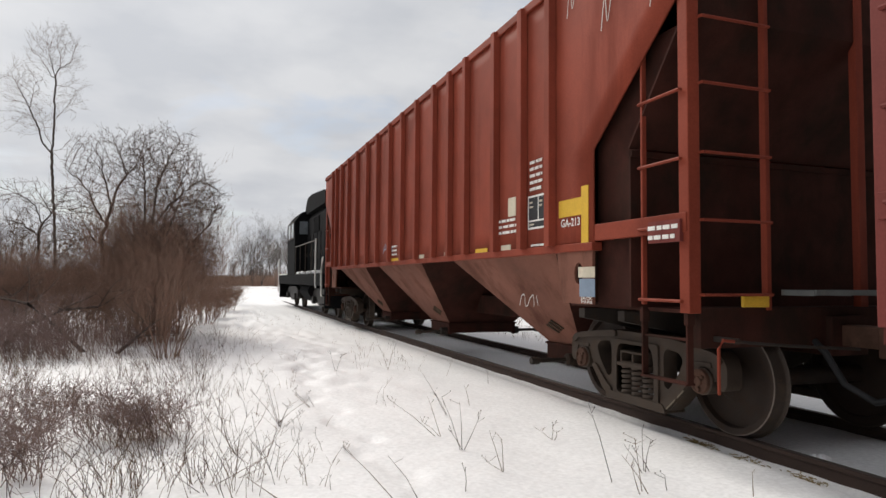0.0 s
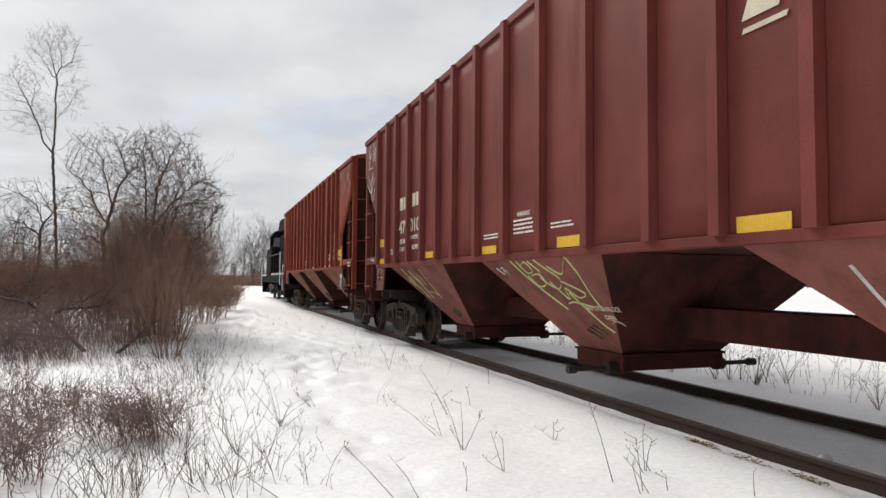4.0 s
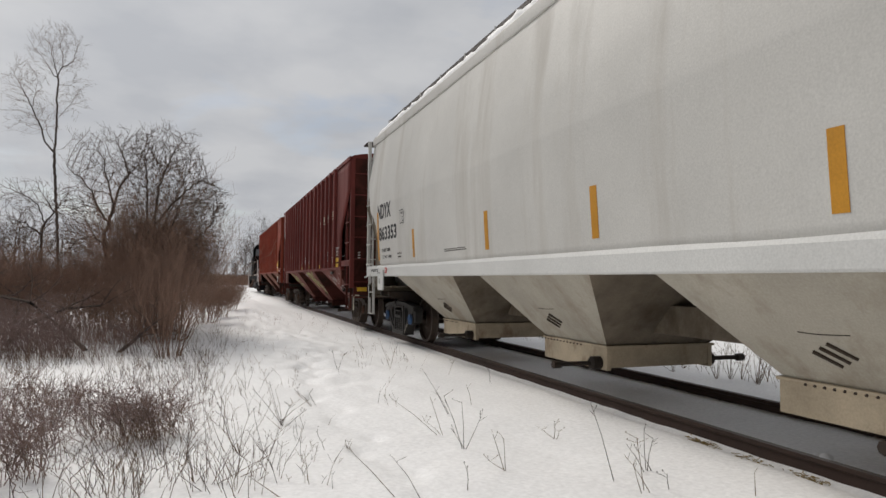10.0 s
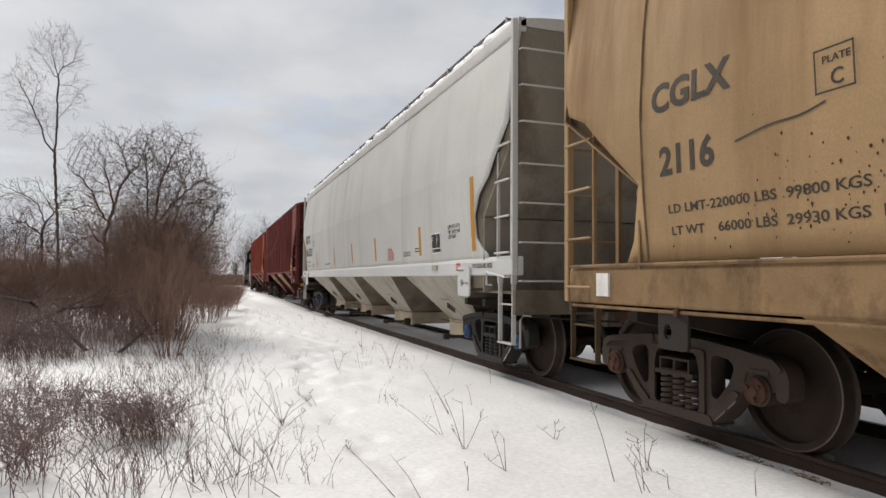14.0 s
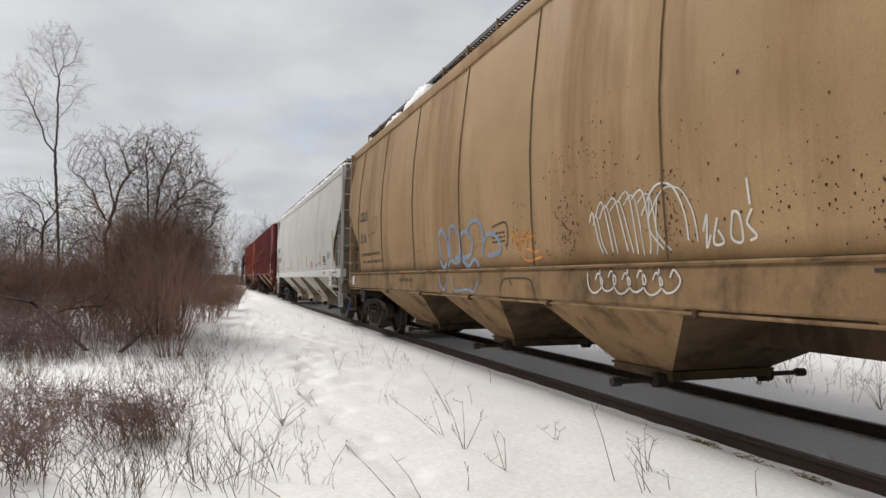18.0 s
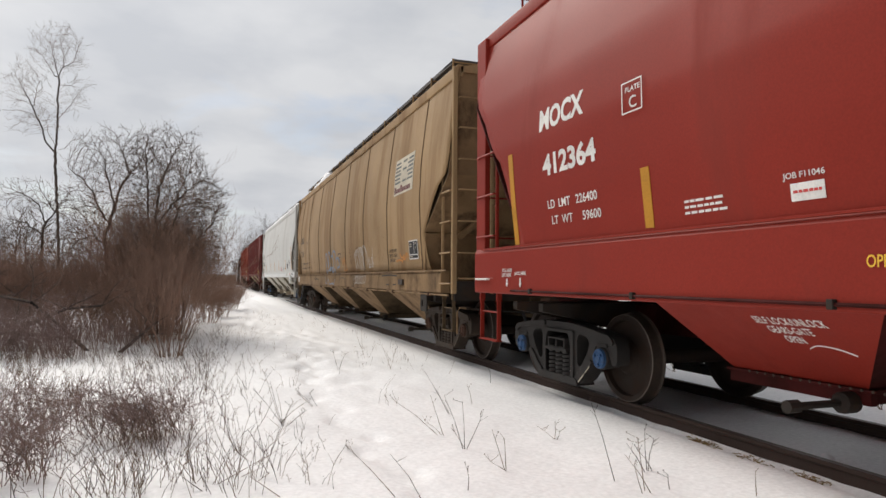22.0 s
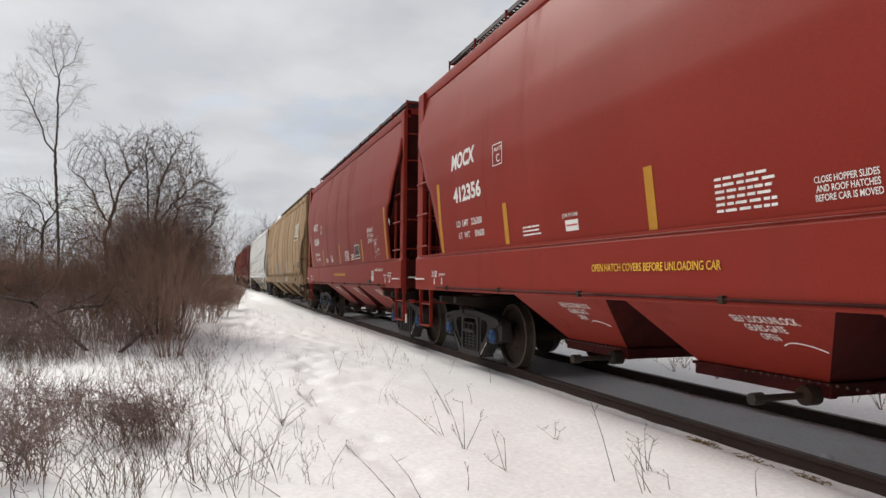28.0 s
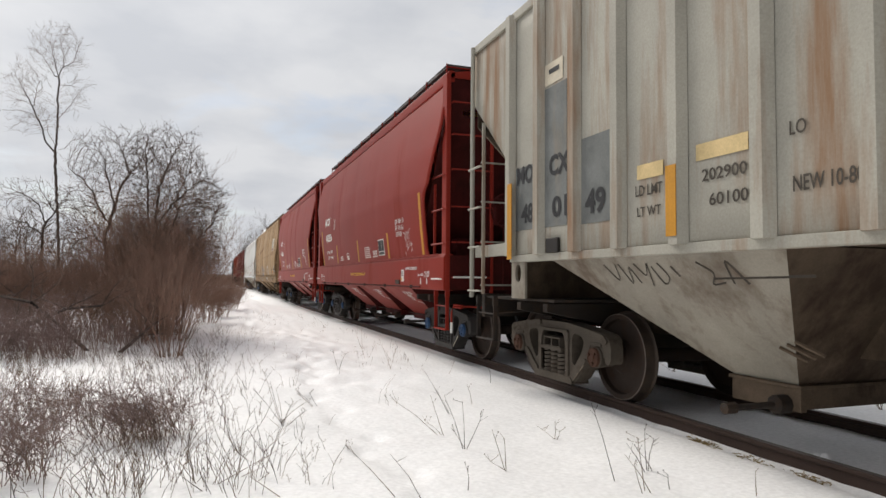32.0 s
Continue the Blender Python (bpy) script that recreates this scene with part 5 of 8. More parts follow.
            ladder(car, e * (half - ladders), e * (half - 0.06), z0 + 0.05, ladders_top(knee), 1.47, side_z or [z1 + 0.05, z1 + 0.50, z1 + 0.95, z1 + 1.40], paint, s=s)
            stirrup(car, min(e * (half - 0.08), e * (half - ladders)), max(e * (half - 0.08), e * (half - ladders)), 0.48, z0 + 0.02, 1.44, step_mat or paint, s=s)
        end_rungs(car, e * (half - 0.02), 1.40, stile, end_z, paint, e)
    for y0, y1, *lead in bays:
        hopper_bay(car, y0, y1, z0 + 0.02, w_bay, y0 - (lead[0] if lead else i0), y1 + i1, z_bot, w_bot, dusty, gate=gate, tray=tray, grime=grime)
    # underside likewise in the paint with shade in it
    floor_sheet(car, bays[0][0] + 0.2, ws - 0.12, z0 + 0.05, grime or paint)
    for k, y in enumerate(trucks):
        truck(car, y, steel, cap, cap_label, stencil=(1 if k else 1))


def ladders_top(knee):
    return knee + 0.05


# third hopper, white
c3 = new_car("hopper_car", "white smooth-sided covered hopper car with orange strips and beige outlet gates", 41.15)
P3 = [(1.45, 1.485), (2.1, 1.53), (2.82, 1.553), (3.4, 1.51), (4.0, 1.43), (4.57, 1.346)]
w3 = lambda z: lerp_at(P3, z) if not isinstance(z, np.ndarray) else np.interp(z, [a for a, _ in P3], [b for _, b in P3])
smooth_car(c3, "white", "white_dusty", 9.5, 1.52, 4.48, P3,
           [(1.5, 0.70), (1.61, 0.78), (1.70, 0.95), (1.84, 1.11), (2.14, 1.15), (2.42, 0.99), (2.55, 0.78), (2.62, 0.66), (2.8, 0.50), (3.25, 0.12), (3.5, 0.10), (4.6, 0.06)],
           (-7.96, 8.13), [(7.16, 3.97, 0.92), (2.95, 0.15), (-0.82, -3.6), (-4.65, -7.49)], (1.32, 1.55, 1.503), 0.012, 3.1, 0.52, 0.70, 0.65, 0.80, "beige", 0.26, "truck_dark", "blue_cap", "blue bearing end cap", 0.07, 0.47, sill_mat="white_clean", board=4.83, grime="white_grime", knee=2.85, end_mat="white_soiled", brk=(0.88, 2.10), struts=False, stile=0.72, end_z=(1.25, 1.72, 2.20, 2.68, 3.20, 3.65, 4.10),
           cut_front=[(1.5, 1.35), (1.62, 1.22), (1.8, 1.16), (2.14, 1.14), (2.4, 1.02), (2.6, 0.80), (2.72, 0.56), (2.85, 0.46), (3.2, 0.20), (3.5, 0.10), (4.6, 0.06)])
for _y, _z0, _z1, _d in ((8.30, 1.66, 2.69, 0.115), (5.77, 1.66, 2.16, 0.115), (2.50, 1.66, 2.17, 0.115), (-0.06, 1.66, 2.16, 0.115), (-2.60, 1.66, 2.16, 0.115), (-5.84, 1.67, 2.17, 0.115), (-8.28, 1.66, 2.69, 0.13)):
    plate(c3, _y - _d / 2, _y + _d / 2, _z0, _z1, w3, "amber", label="orange reflective strip", rows=4)
# fourth hopper, tan
c4 = new_car("hopper_car", "weathered tan covered hopper car with blue and white graffiti", 21.15)
P4 = [(1.40, 1.50), (2.0, 1.555), (2.64, 1.585), (3.3, 1.55), (4.0, 1.465), (4.62, 1.375)]
w4 = lambda z: lerp_at(P4, z) if not isinstance(z, np.ndarray) else np.interp(z, [a for a, _ in P4], [b for _, b in P4])
smooth_car(c4, "tan", "tan_dirty", 9.28, 1.42, 4.53, P4,
           [(1.4, 1.05), (1.6, 1.18), (2.07, 1.30), (2.77, 0.50), (2.9, 0.20), (3.2, 0.08), (4.7, 0.04)],
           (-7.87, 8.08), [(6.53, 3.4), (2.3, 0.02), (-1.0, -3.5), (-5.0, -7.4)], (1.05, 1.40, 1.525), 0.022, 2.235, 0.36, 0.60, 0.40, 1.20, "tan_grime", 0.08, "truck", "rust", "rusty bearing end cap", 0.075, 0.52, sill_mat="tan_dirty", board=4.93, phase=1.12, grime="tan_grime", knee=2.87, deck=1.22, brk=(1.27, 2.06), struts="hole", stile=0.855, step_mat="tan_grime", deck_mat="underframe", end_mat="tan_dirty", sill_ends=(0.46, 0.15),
           end_z=(1.28, 1.67, 2.15, 2.63, 3.10, 3.58, 4.05), side_z=[1.20, 1.672, 2.153, 2.62])

# two fresh red hoppers
P5 = [(1.60, 1.505), (2.2, 1.575), (2.82, 1.625), (3.4, 1.60), (4.0, 1.515), (4.60, 1.40)]
w5 = lambda z: lerp_at(P5, z) if not isinstance(z, np.ndarray) else np.interp(z, [a for a, _ in P5], [b for _, b in P5])


def red_car(y, words, label):
    c = new_car("hopper_car", label, y)
    # ends, deck and bay slopes get a red darkened to stand for shade
    smooth_car(c, "red", "red", 6.38, 1.62, 4.52, P5,
               [(1.6, 0.75), (1.76, 0.86), (2.55, 0.84), (2.72, 0.76), (2.85, 0.56), (3.0, 0.50), (3.5, 0.20), (3.75, 0.12), (4.7, 0.10)],
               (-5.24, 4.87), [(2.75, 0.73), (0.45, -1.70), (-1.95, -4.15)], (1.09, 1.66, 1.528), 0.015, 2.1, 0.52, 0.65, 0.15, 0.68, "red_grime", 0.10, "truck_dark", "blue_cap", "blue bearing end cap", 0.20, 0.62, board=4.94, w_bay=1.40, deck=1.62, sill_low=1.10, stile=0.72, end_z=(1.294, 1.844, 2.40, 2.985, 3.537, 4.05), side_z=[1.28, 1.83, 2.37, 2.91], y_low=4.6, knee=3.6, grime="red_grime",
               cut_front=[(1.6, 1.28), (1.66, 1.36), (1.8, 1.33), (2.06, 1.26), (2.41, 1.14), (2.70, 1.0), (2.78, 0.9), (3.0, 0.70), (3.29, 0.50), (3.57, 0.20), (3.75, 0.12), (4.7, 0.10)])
    # rear brake gear in the same shade-darkened red
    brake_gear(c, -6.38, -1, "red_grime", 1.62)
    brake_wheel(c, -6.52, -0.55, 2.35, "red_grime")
    return c


c5 = red_car(4.55, "412364", "glossy red covered hopper car with white stencils")
c6 = red_car(-9.13, "412356", "glossy red covered hopper car with white stencils")

# last hopper, grey
c7 = new_car("hopper_car", "rust-stained grey ribbed covered hopper car with slate patches", -25.1)
ribbed_car(c7, "grey", "grey_dusty", 8.25, 1.52, 4.42, 1.58,
           [y + 25.1 for y in (-18.05, -18.75, -19.48, -20.20, -20.96, -21.76, -22.51, -23.3, -24.1, -24.9, -25.7, -26.5, -27.3, -28.1, -28.9, -29.7, -30.5, -31.3, -32.0)],
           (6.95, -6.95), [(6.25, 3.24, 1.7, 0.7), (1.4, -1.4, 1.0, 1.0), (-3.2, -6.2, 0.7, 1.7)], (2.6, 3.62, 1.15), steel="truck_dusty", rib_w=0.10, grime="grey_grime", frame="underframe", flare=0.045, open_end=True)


# ---- marks on the smooth-sided cars ----
def plate_c(car, y0, y1, z0, z1, w, ink):
    """A small ruled box with two words in it."""
    t = 0.012
    bm = bmesh.new()
    for a, b, c, d in ((y0, y0 - t, z0, z1), (y1 + t, y1, z0, z1), (y0, y1, z0, z0 + t), (y0, y1, z1 - t, z1)):
        v = [bm.verts.new((-w(zz) - 0.006, yy, zz)) for yy, zz in ((a, c), (b, c), (b, d), (a, d))]
        bm.faces.new(v)
    part("ruled_box", bm, ink, car)
    lettering(car, "PLATE", y0 - 0.04, y1 + 0.04, z0 + (z1 - z0) * 0.68, z0 + (z1 - z0) * 0.85, w, ink)
    lettering(car, "C", y0 - 0.09, y1 + 0.09, z0 + (z1 - z0) * 0.15, z0 + (z1 - z0) * 0.52, w, ink)


def jack_plate(car, y0, y1, z0, z1, w, mat, hole=True):
    for s in (-1, 1):
        bm = bmesh.new()
        out = rounded([(y0, z0), (y0, z1), (y1, z1), (y1, z0)], 0.05)
        if hole:
            c = ((y0 + y1) / 2 + 0.06, (z0 + z1) / 2 - 0.02)
            ring_plate(bm, out, [[(c[0] + 0.045 * math.cos(t), c[1] + 0.06 * math.sin(t)) for t in np.linspace(0, math.tau, 13)[:-1]]], s * (w - 0.03), s * w)
        else:
            prism(bm, out, s * (w - 0.03), s * w)
        part("jacking_pad", bm, mat, car, bevel=0.006)


def arrow(car, y, z0, z1, w, ink):
    bm = bmesh.new()
    x = -w - 0.005
    pts = [(y - 0.012, z1), (y + 0.012, z1), (y + 0.012, z0 + 0.045), (y + 0.03, z0 + 0.045), (y, z0), (y - 0.03, z0 + 0.045), (y - 0.012, z0 + 0.045)]
    prism(bm, pts, x, x + 0.006)
    part("arrow_mark", bm, ink, car)


# white car
lettering(c3, "NDYX", 8.30, 7.25, 2.53, 2.84, w3, "ink_black", bold=0.03)
lettering(c3, "863353", 8.22, 6.84, 2.07, 2.36, w3, "ink_black", bold=0.03)
lettering(c3, "LD LMT  216000", 8.02, 7.36, 1.83, 1.90, w3, "ink_black")
lettering(c3, "LT  WT    69100", 7.98, 7.30, 1.69, 1.76, w3, "ink_black")
plate_c(c3, 6.56, 6.29, 2.32, 2.58, w3, "ink_black")
bars(c3, 6.84, 6.58, 1.67, 1.80, 2, w3, "ink_brown", 21, 2)
bars(c3, 4.15, 3.23, 1.69, 1.745, 2, w3, "ink_brown", 22, 10)
lettering(c3, "WARNING", -3.66, -3.96, 1.83, 1.89, w3, "ink_red")
lettering(c3, "DO NOT APPLY VIBRATOR\nTO ANY PART OF CAR BODY\nEXCEPT VIBRATOR BRACKETS\nUSE ON LOADED CAR ONLY", -3.60, -4.14, 1.64, 1.81, w3, "ink_red")
data_box(c3, -6.48, -6.93, 1.68, 2.01, w3)
lettering(c3, "EXW 10-2   H 9-3\nEW   8-10 H 15-0\nCUFT 6351", -7.29, -7.79, 1.88, 2.09, w3, "ink_black")
bars(c3, -4.80, -5.24, 1.68, 1.78, 3, w3, "ink_brown", 23, 4)
bars(c3, -5.54, -5.78, 1.73, 1.83, 2, w3, "ink_brown", 24, 3)
for _y in (7.79, -7.62):
    plate(c3, _y - 0.15, _y, 1.39, 1.50, 1.507, "ink_red", "sticker", "red safety sticker")
    bars(c3, _y - 0.03, _y - 0.12, 1.41, 1.48, 2, 1.513, "ink_white", 25, 2)
lettering(c3, "7 IN TREADGUARD SHOES", -8.24, -8.92, 1.42, 1.48, 1.507, "ink_black")
lettering(c3, "2 IN TREADGUARD SHOES", 9.0, 8.36, 1.42, 1.48, 1.507, "ink_black")
plate(c3, -6.77, -6.55, 1.40, 1.49, 1.507, "white_dusty", "card_holder", "small routing card holder", 0.02)
jack_plate(c3, -8.20, -7.76, 1.03, 1.45, 1.54, "white_clean")
jack_plate(c3, 7.84, 8.28, 1.03, 1.45, 1.54, "white_clean")
lettering(c3, "PULL HERE", -7.78, -8.0, 1.38, 1.405, 1.54, "ink_black")
lettering(c3, "LIFT HERE", -7.97, -8.18, 1.20, 1.225, 1.54, "ink_black")
lettering(c3, "PULL HERE", 8.26, 8.04, 1.38, 1.405, 1.54, "ink_black")


def bay_side(car_z0, w_top, z_bot, w_bot):
    return lambda z: w_bot + (w_top - w_bot) * (z - z_bot) / (car_z0 + 0.02 - z_bot)


wb3 = bay_side(1.32, 1.44, 0.52, 0.70)
for _k, _y in enumerate((6.3, 2.5, -1.3, -5.1)):
    bars(c3, _y, _y - 0.75, 1.20, 1.26, 2, wb3, "ink_brown", 30 + _k, 7)
    bars(c3, _y - 0.55, _y - 1.0, 0.98, 1.09, 3, wb3, "ink_brown", 40 + _k, 3)
    strokes(c3, [[(0, 0.3), (0.3, 0.2), (0.6, 0.25), (1, 0.4)]], wb3, 0.004, "ink_brown", "thin stencilled arc", _y - 0.6, 0.90, 0.4, 0.06, "arc_mark")
    # vibrator bracket with its smudge of dirt
    bm = bmesh.new()
    for _q in range(3):
        _z = 0.78 + 0.035 * _q
        tube(bm, [(-wb3(_z) - 0.012, _y - 0.62 - 0.08 * _q, _z), (-wb3(_z - 0.1) - 0.012, _y - 0.78 - 0.08 * _q, _z - 0.09)], 0.014, 5)
    part("vibrator_bracket", bm, "truck", c3, "dirty steel vibrator bracket")
    bm = bmesh.new()
    for _q in range(14):
        _yy = _y - 0.72 - (0.95) * _q / 13
        lathe(bm, [(-1.075, 0.012), (-1.085, 0.008)], 6, "x", (0, _yy + 0.05, 0.565))
    tagged(part("bolt_row", bm, "truck", c3, "row of gate bolts"), kind="stuff")
for _e in (-1, 1):
    bm = bmesh.new()
    tube(bm, [(-1.49, _e * 8.86, 1.20), (-1.56, _e * 8.86, 1.20), (-1.56, _e * 8.86, 1.36), (-1.56, _e * 9.42, 1.30), (-1.5, _e * 9.42, 1.30)], 0.014, 6)
    part("grab_iron", bm, "white_clean", c3)

# lumpy snow along the white roof's edge, carried by the car
def roof_snow(car_y, y0, y1, w, z, label, seed, h=0.10, gaps=0.0, wide=0.30):
    bm = bmesh.new()
    n = int((y1 - y0) / 0.07)
    rows = []
    for k in range(n + 1):
        y = y0 + (y1 - y0) * k / n
        e = min(1.0, (k + 0.3) / 5, (n - k + 0.3) / 5)
        q = noise.noise(Vector((y * 1.7, seed, 0)))
        f = max(0.12, e * (0.75 + 0.55 * q + 0.3 * noise.noise(Vector((y * 7, seed, 3)))))
        if gaps and q < gaps:
            f = 0.05
        o = 0.03 + 0.045 * noise.noise(Vector((y * 4, seed, 8)))
        sec = [(-w - o, z - 0.03 - 0.02 * f), (-w - o - 0.02, z + 0.02 * f), (-w - o + 0.02, z + h * f * 0.8), (-w + 0.10, z + h * f), (-w + wide, z + h * f * 0.85 + 0.03), (-w + wide + 0.02, z + 0.0)]
        rows.append([bm.verts.new((x, y, zz)) for x, zz in sec])
    for a, b in zip(rows, rows[1:]):
        for i in range(6):
            j = (i + 1) % 6
            bm.faces.new((a[i], a[j], b[j], b[i]))
    bm.faces.new(rows[0])
    bm.faces.new(rows[-1])
    ob = part("roof_snow", bm, "snow", smooth=70)
    ob.matrix_basis = pose(TRACK, car_y + WAY[0], 0)
    tagged(ob, label, "snow", "snow on the hopper roofs")
    TRAIN.append((ob, car_y))


roof_snow(41.15, -9.35, 9.35, 1.335, 4.55, "ridge of old snow along the white hopper's roof edge", 3, 0.14)
roof_snow(21.15, 5.2, 6.6, 1.30, 4.60, "lump of snow on the tan hopper's roof", 5, 0.20, wide=0.5)
roof_snow(21.15, 3.3, 5.0, 1.28, 4.62, "lump of snow on the tan hopper's roof", 8, 0.40, wide=0.6)

# tan car
for _y in (7.92, 5.71, 3.45, 1.12, -1.10, -3.36, -5.56, -7.80):
    bm = bmesh.new()
    rows = []
    for _k in range(25):
        _z = 1.43 + (4.58 - 1.43) * _k / 24
        _d = 0.012 + 0.006 * noise.noise(Vector((_y, _z * 3, 0)))
        rows.append([bm.verts.new((-w4(_z) - skin(c4, _y + q, _z, w4(_z)) - 0.002 - o, _y + q, _z)) for q, o in ((-_d, 0.0), (0, 0.013), (_d, 0.0))])
    for a, b in zip(rows, rows[1:]):
        for i in (0, 1):
            bm.faces.new((a[i], a[i + 1], b[i + 1], b[i]))
    part("weld_seam", bm, "tan_seam", c4, "dark stained weld seam")
lettering(c4, "CGLX", 7.78, 6.92, 2.60, 2.84, w4, "ink_brown", bold=0.03)
lettering(c4, "2116", 7.70, 7.10, 2.09, 2.33, w4, "ink_brown", bold=0.03)
lettering(c4, "LD LMT-220000 LBS  99800 KGS", 7.62, 5.95, 1.79, 1.86, w4, "ink_brown")
lettering(c4, "LT WT    66000 LBS  29930 KGS  NEW", 7.60, 5.62, 1.62, 1.69, w4, "ink_brown")
plate_c(c4, 6.25, 5.99, 2.36, 2.62, w4, "ink_brown")
strokes(c4, [[(0, 0), (0.4, 0.25), (0.75, 0.3), (1, 0.5)]], w4, 0.008, "ink_brown", "dark scrape line", 6.9, 2.22, 0.7, 0.2, "scrape")
BLUE = [[(0.02, 0.25), (0.0, 0.8), (0.08, 0.95), (0.16, 0.6), (0.17, 0.25)], [(0.19, 0.25), (0.22, 0.9), (0.30, 1.0), (0.38, 0.7), (0.36, 0.3), (0.28, 0.22)],
        [(0.40, 0.3), (0.38, 0.65), (0.48, 0.82), (0.58, 0.6), (0.55, 0.3), (0.44, 0.22), (0.40, 0.3)], [(0.52, 0.8), (0.58, 1.0), (0.70, 0.98), (0.75, 0.7), (0.72, 0.25)],
        [(0.74, 0.5), (0.82, 0.68), (0.93, 0.6), (0.97, 0.3), (0.8, 0.22)], [(0.0, 0.2), (0.05, 0.0), (0.12, 0.15)], [(0.14, 0.0), (0.2, 0.18), (0.3, 0.1), (0.38, 0.2), (0.5, 0.02), (0.6, 0.18), (0.66, 0.0)]]
strokes(c4, BLUE, w4, 0.030, "spray_blue", "faded pale blue bubble graffiti", 2.05, 1.44, 2.35, 0.62)
strokes(c4, [[(0.0, 0.9), (0.03, 0.3), (0.10, 0.0), (0.16, 0.5), (0.18, 0.9)], [(0.24, 0.6), (0.30, 0.0), (0.5, 0.1), (0.62, 0.0), (0.68, 0.6)]], lambda z: 1.527, 0.018, "spray_blue", "faded pale blue bubble graffiti", 2.05, 1.10, 2.35, 0.25)
WT = [[(0.0, 0.6), (0.04, 0.75), (0.08, 0.3), (0.12, 0.1)], [(0.07, 0.7), (0.15, 0.88), (0.22, 0.1)], [(0.18, 0.8), (0.27, 0.92), (0.33, 0.4), (0.36, 0.1)], [(0.30, 0.85), (0.40, 0.95), (0.45, 0.05)], [(0.42, 0.85), (0.52, 0.95), (0.56, 0.3), (0.55, 0.05)],
      [(0.5, 0.6), (0.62, 0.98), (0.75, 0.95), (0.83, 0.6), (0.85, 0.2)], [(0.58, 0.9), (0.56, 0.4), (0.66, 0.1)]]
strokes(c4, WT, w4, 0.009, "spray_white", "white looping graffiti", -2.3, 1.46, 1.55, 0.58)
strokes(c4, WT, lambda z: w4(z) + 0.002, 0.007, "spray_white", "white looping graffiti", -2.36, 1.45, 1.60, 0.55)
strokes(c4, [[(0.0, 0.5), (0.1, 0.9), (0.05, 0.1), (0.15, 0.4)], [(0.3, 0.8), (0.2, 0.2), (0.4, 0.2), (0.3, 0.5)], [(0.6, 0.9), (0.55, 0.3), (0.75, 0.2), (0.72, 0.8), (0.6, 0.9)], [(0.95, 0.9), (0.85, 0.6), (1.0, 0.3), (0.88, 0.2)], [(0.9, 1.6), (0.92, 1.0)]], w4, 0.010, "spray_white", "white scrawled figures", -3.78, 1.48, 0.50, 0.30)
for _k in range(6):
    strokes(c4, [[(0.0, 0.95), (0.05, 0.35), (0.3, 0.0), (0.65, 0.1), (0.85, 0.5), (0.6, 0.9), (0.45, 0.6)]], lambda z: 1.527, 0.009, "spray_white", "white looping graffiti", -2.25 - 0.21 * _k, 1.15 + 0.02 * (_k % 2), 0.30, 0.20)
strokes(c4, [[(0, 0.5), (0.1, 0.8), (0.15, 0.3), (0.3, 0.9), (0.28, 0.2), (0.45, 0.7), (0.6, 0.8), (0.5, 0.2), (0.65, 0.1)], [(0.2, 0.5), (0.8, 0.6)], [(0.7, 0.9), (0.65, 0.1), (0.9, 0.0)], [(0.3, 0.1), (0.5, -0.3), (1.0, -0.2)]], w4, 0.014, "spray_orange", "orange graffiti scrawl", -0.55, 1.58, 0.75, 0.30)
strokes(c4, [[(0.0, 0.3), (0.45, 0.35), (0.5, 0.05)], [(0.35, 0.9), (0.45, 0.6), (0.62, 0.5), (0.5, 0.15)], [(0.62, 0.3), (0.66, 0.75), (0.75, 0.4), (0.62, 0.45)], [(0.78, 0.3), (0.82, 0.8), (0.9, 0.5)], [(0.86, 0.9), (1.0, 0.7), (0.95, 0.2)]], w4, 0.016, "spray_orange", "orange graffiti scrawl", -6.2, 1.55, 0.80, 0.22)
strokes(c4, [[(0, 0.9), (1, 1.0), (1.0, 0.0), (0.85, 0.0)]], w4, 0.012, "ink_brown", "broken dark stencil frame", -0.02, 1.70, 0.42, 0.26, "stencil_frame")
bars(c4, 0.0, -0.38, 1.72, 1.88, 3, w4, "ink_brown", 51, 3)
data_box(c4, -7.10, -7.62, 1.62, 1.96, w4, [("DB-10\nDB-20", 0.09, 0.33, 0.64, 0.86), ("LUB", 0.66, 0.86, 0.77, 0.87), ("NO", 0.70, 0.84, 0.55, 0.65), ("BLT 4-97", 0.09, 0.42, 0.08, 0.18)])
lettering(c4, "EXW 10-3  H  8-8\nEW   9-6   H 13-10\nCU FT  5320", -5.68, -6.28, 1.60, 1.86, w4, "ink_brown")
# emblem panel: pale sheet with grey stripes and a row of dark blocks for the firm's name
we4 = on_sheet(c4, -7.36, -6.12, 2.88, 3.58, w4)
plate(c4, -7.36, -6.12, 2.88, 3.58, we4, "ink_cream", "emblem_panel", "pale emblem panel", 0.003, rows=4, laid=False)
for _k in range(6):
    _z = 3.10 + 0.075 * _k
    plate(c4, -6.55 + 0.05 * (_k % 2), -6.16, _z, _z + 0.038, we4, "slate", "emblem_stripe", "grey emblem stripe", 0.006, laid=False)
    plate(c4, -7.32, -6.98 - 0.05 * (_k % 2), _z, _z + 0.038, we4, "slate", "emblem_stripe", "grey emblem stripe", 0.006, laid=False)
    if _k in (0, 3, 5):
        plate(c4, -6.90, -6.66, _z, _z + 0.038, we4, "slate", "emblem_stripe", "grey emblem stripe", 0.006, laid=False)
for _k in range(8):
    plate(c4, -6.27 - 0.135 * _k, -6.165 - 0.135 * _k, 2.92, 3.00 + (0.05 if _k in (0, 3) else 0), we4, "ink_maroon", "name_block", "dark red block of the painted-out name", 0.006, laid=False)


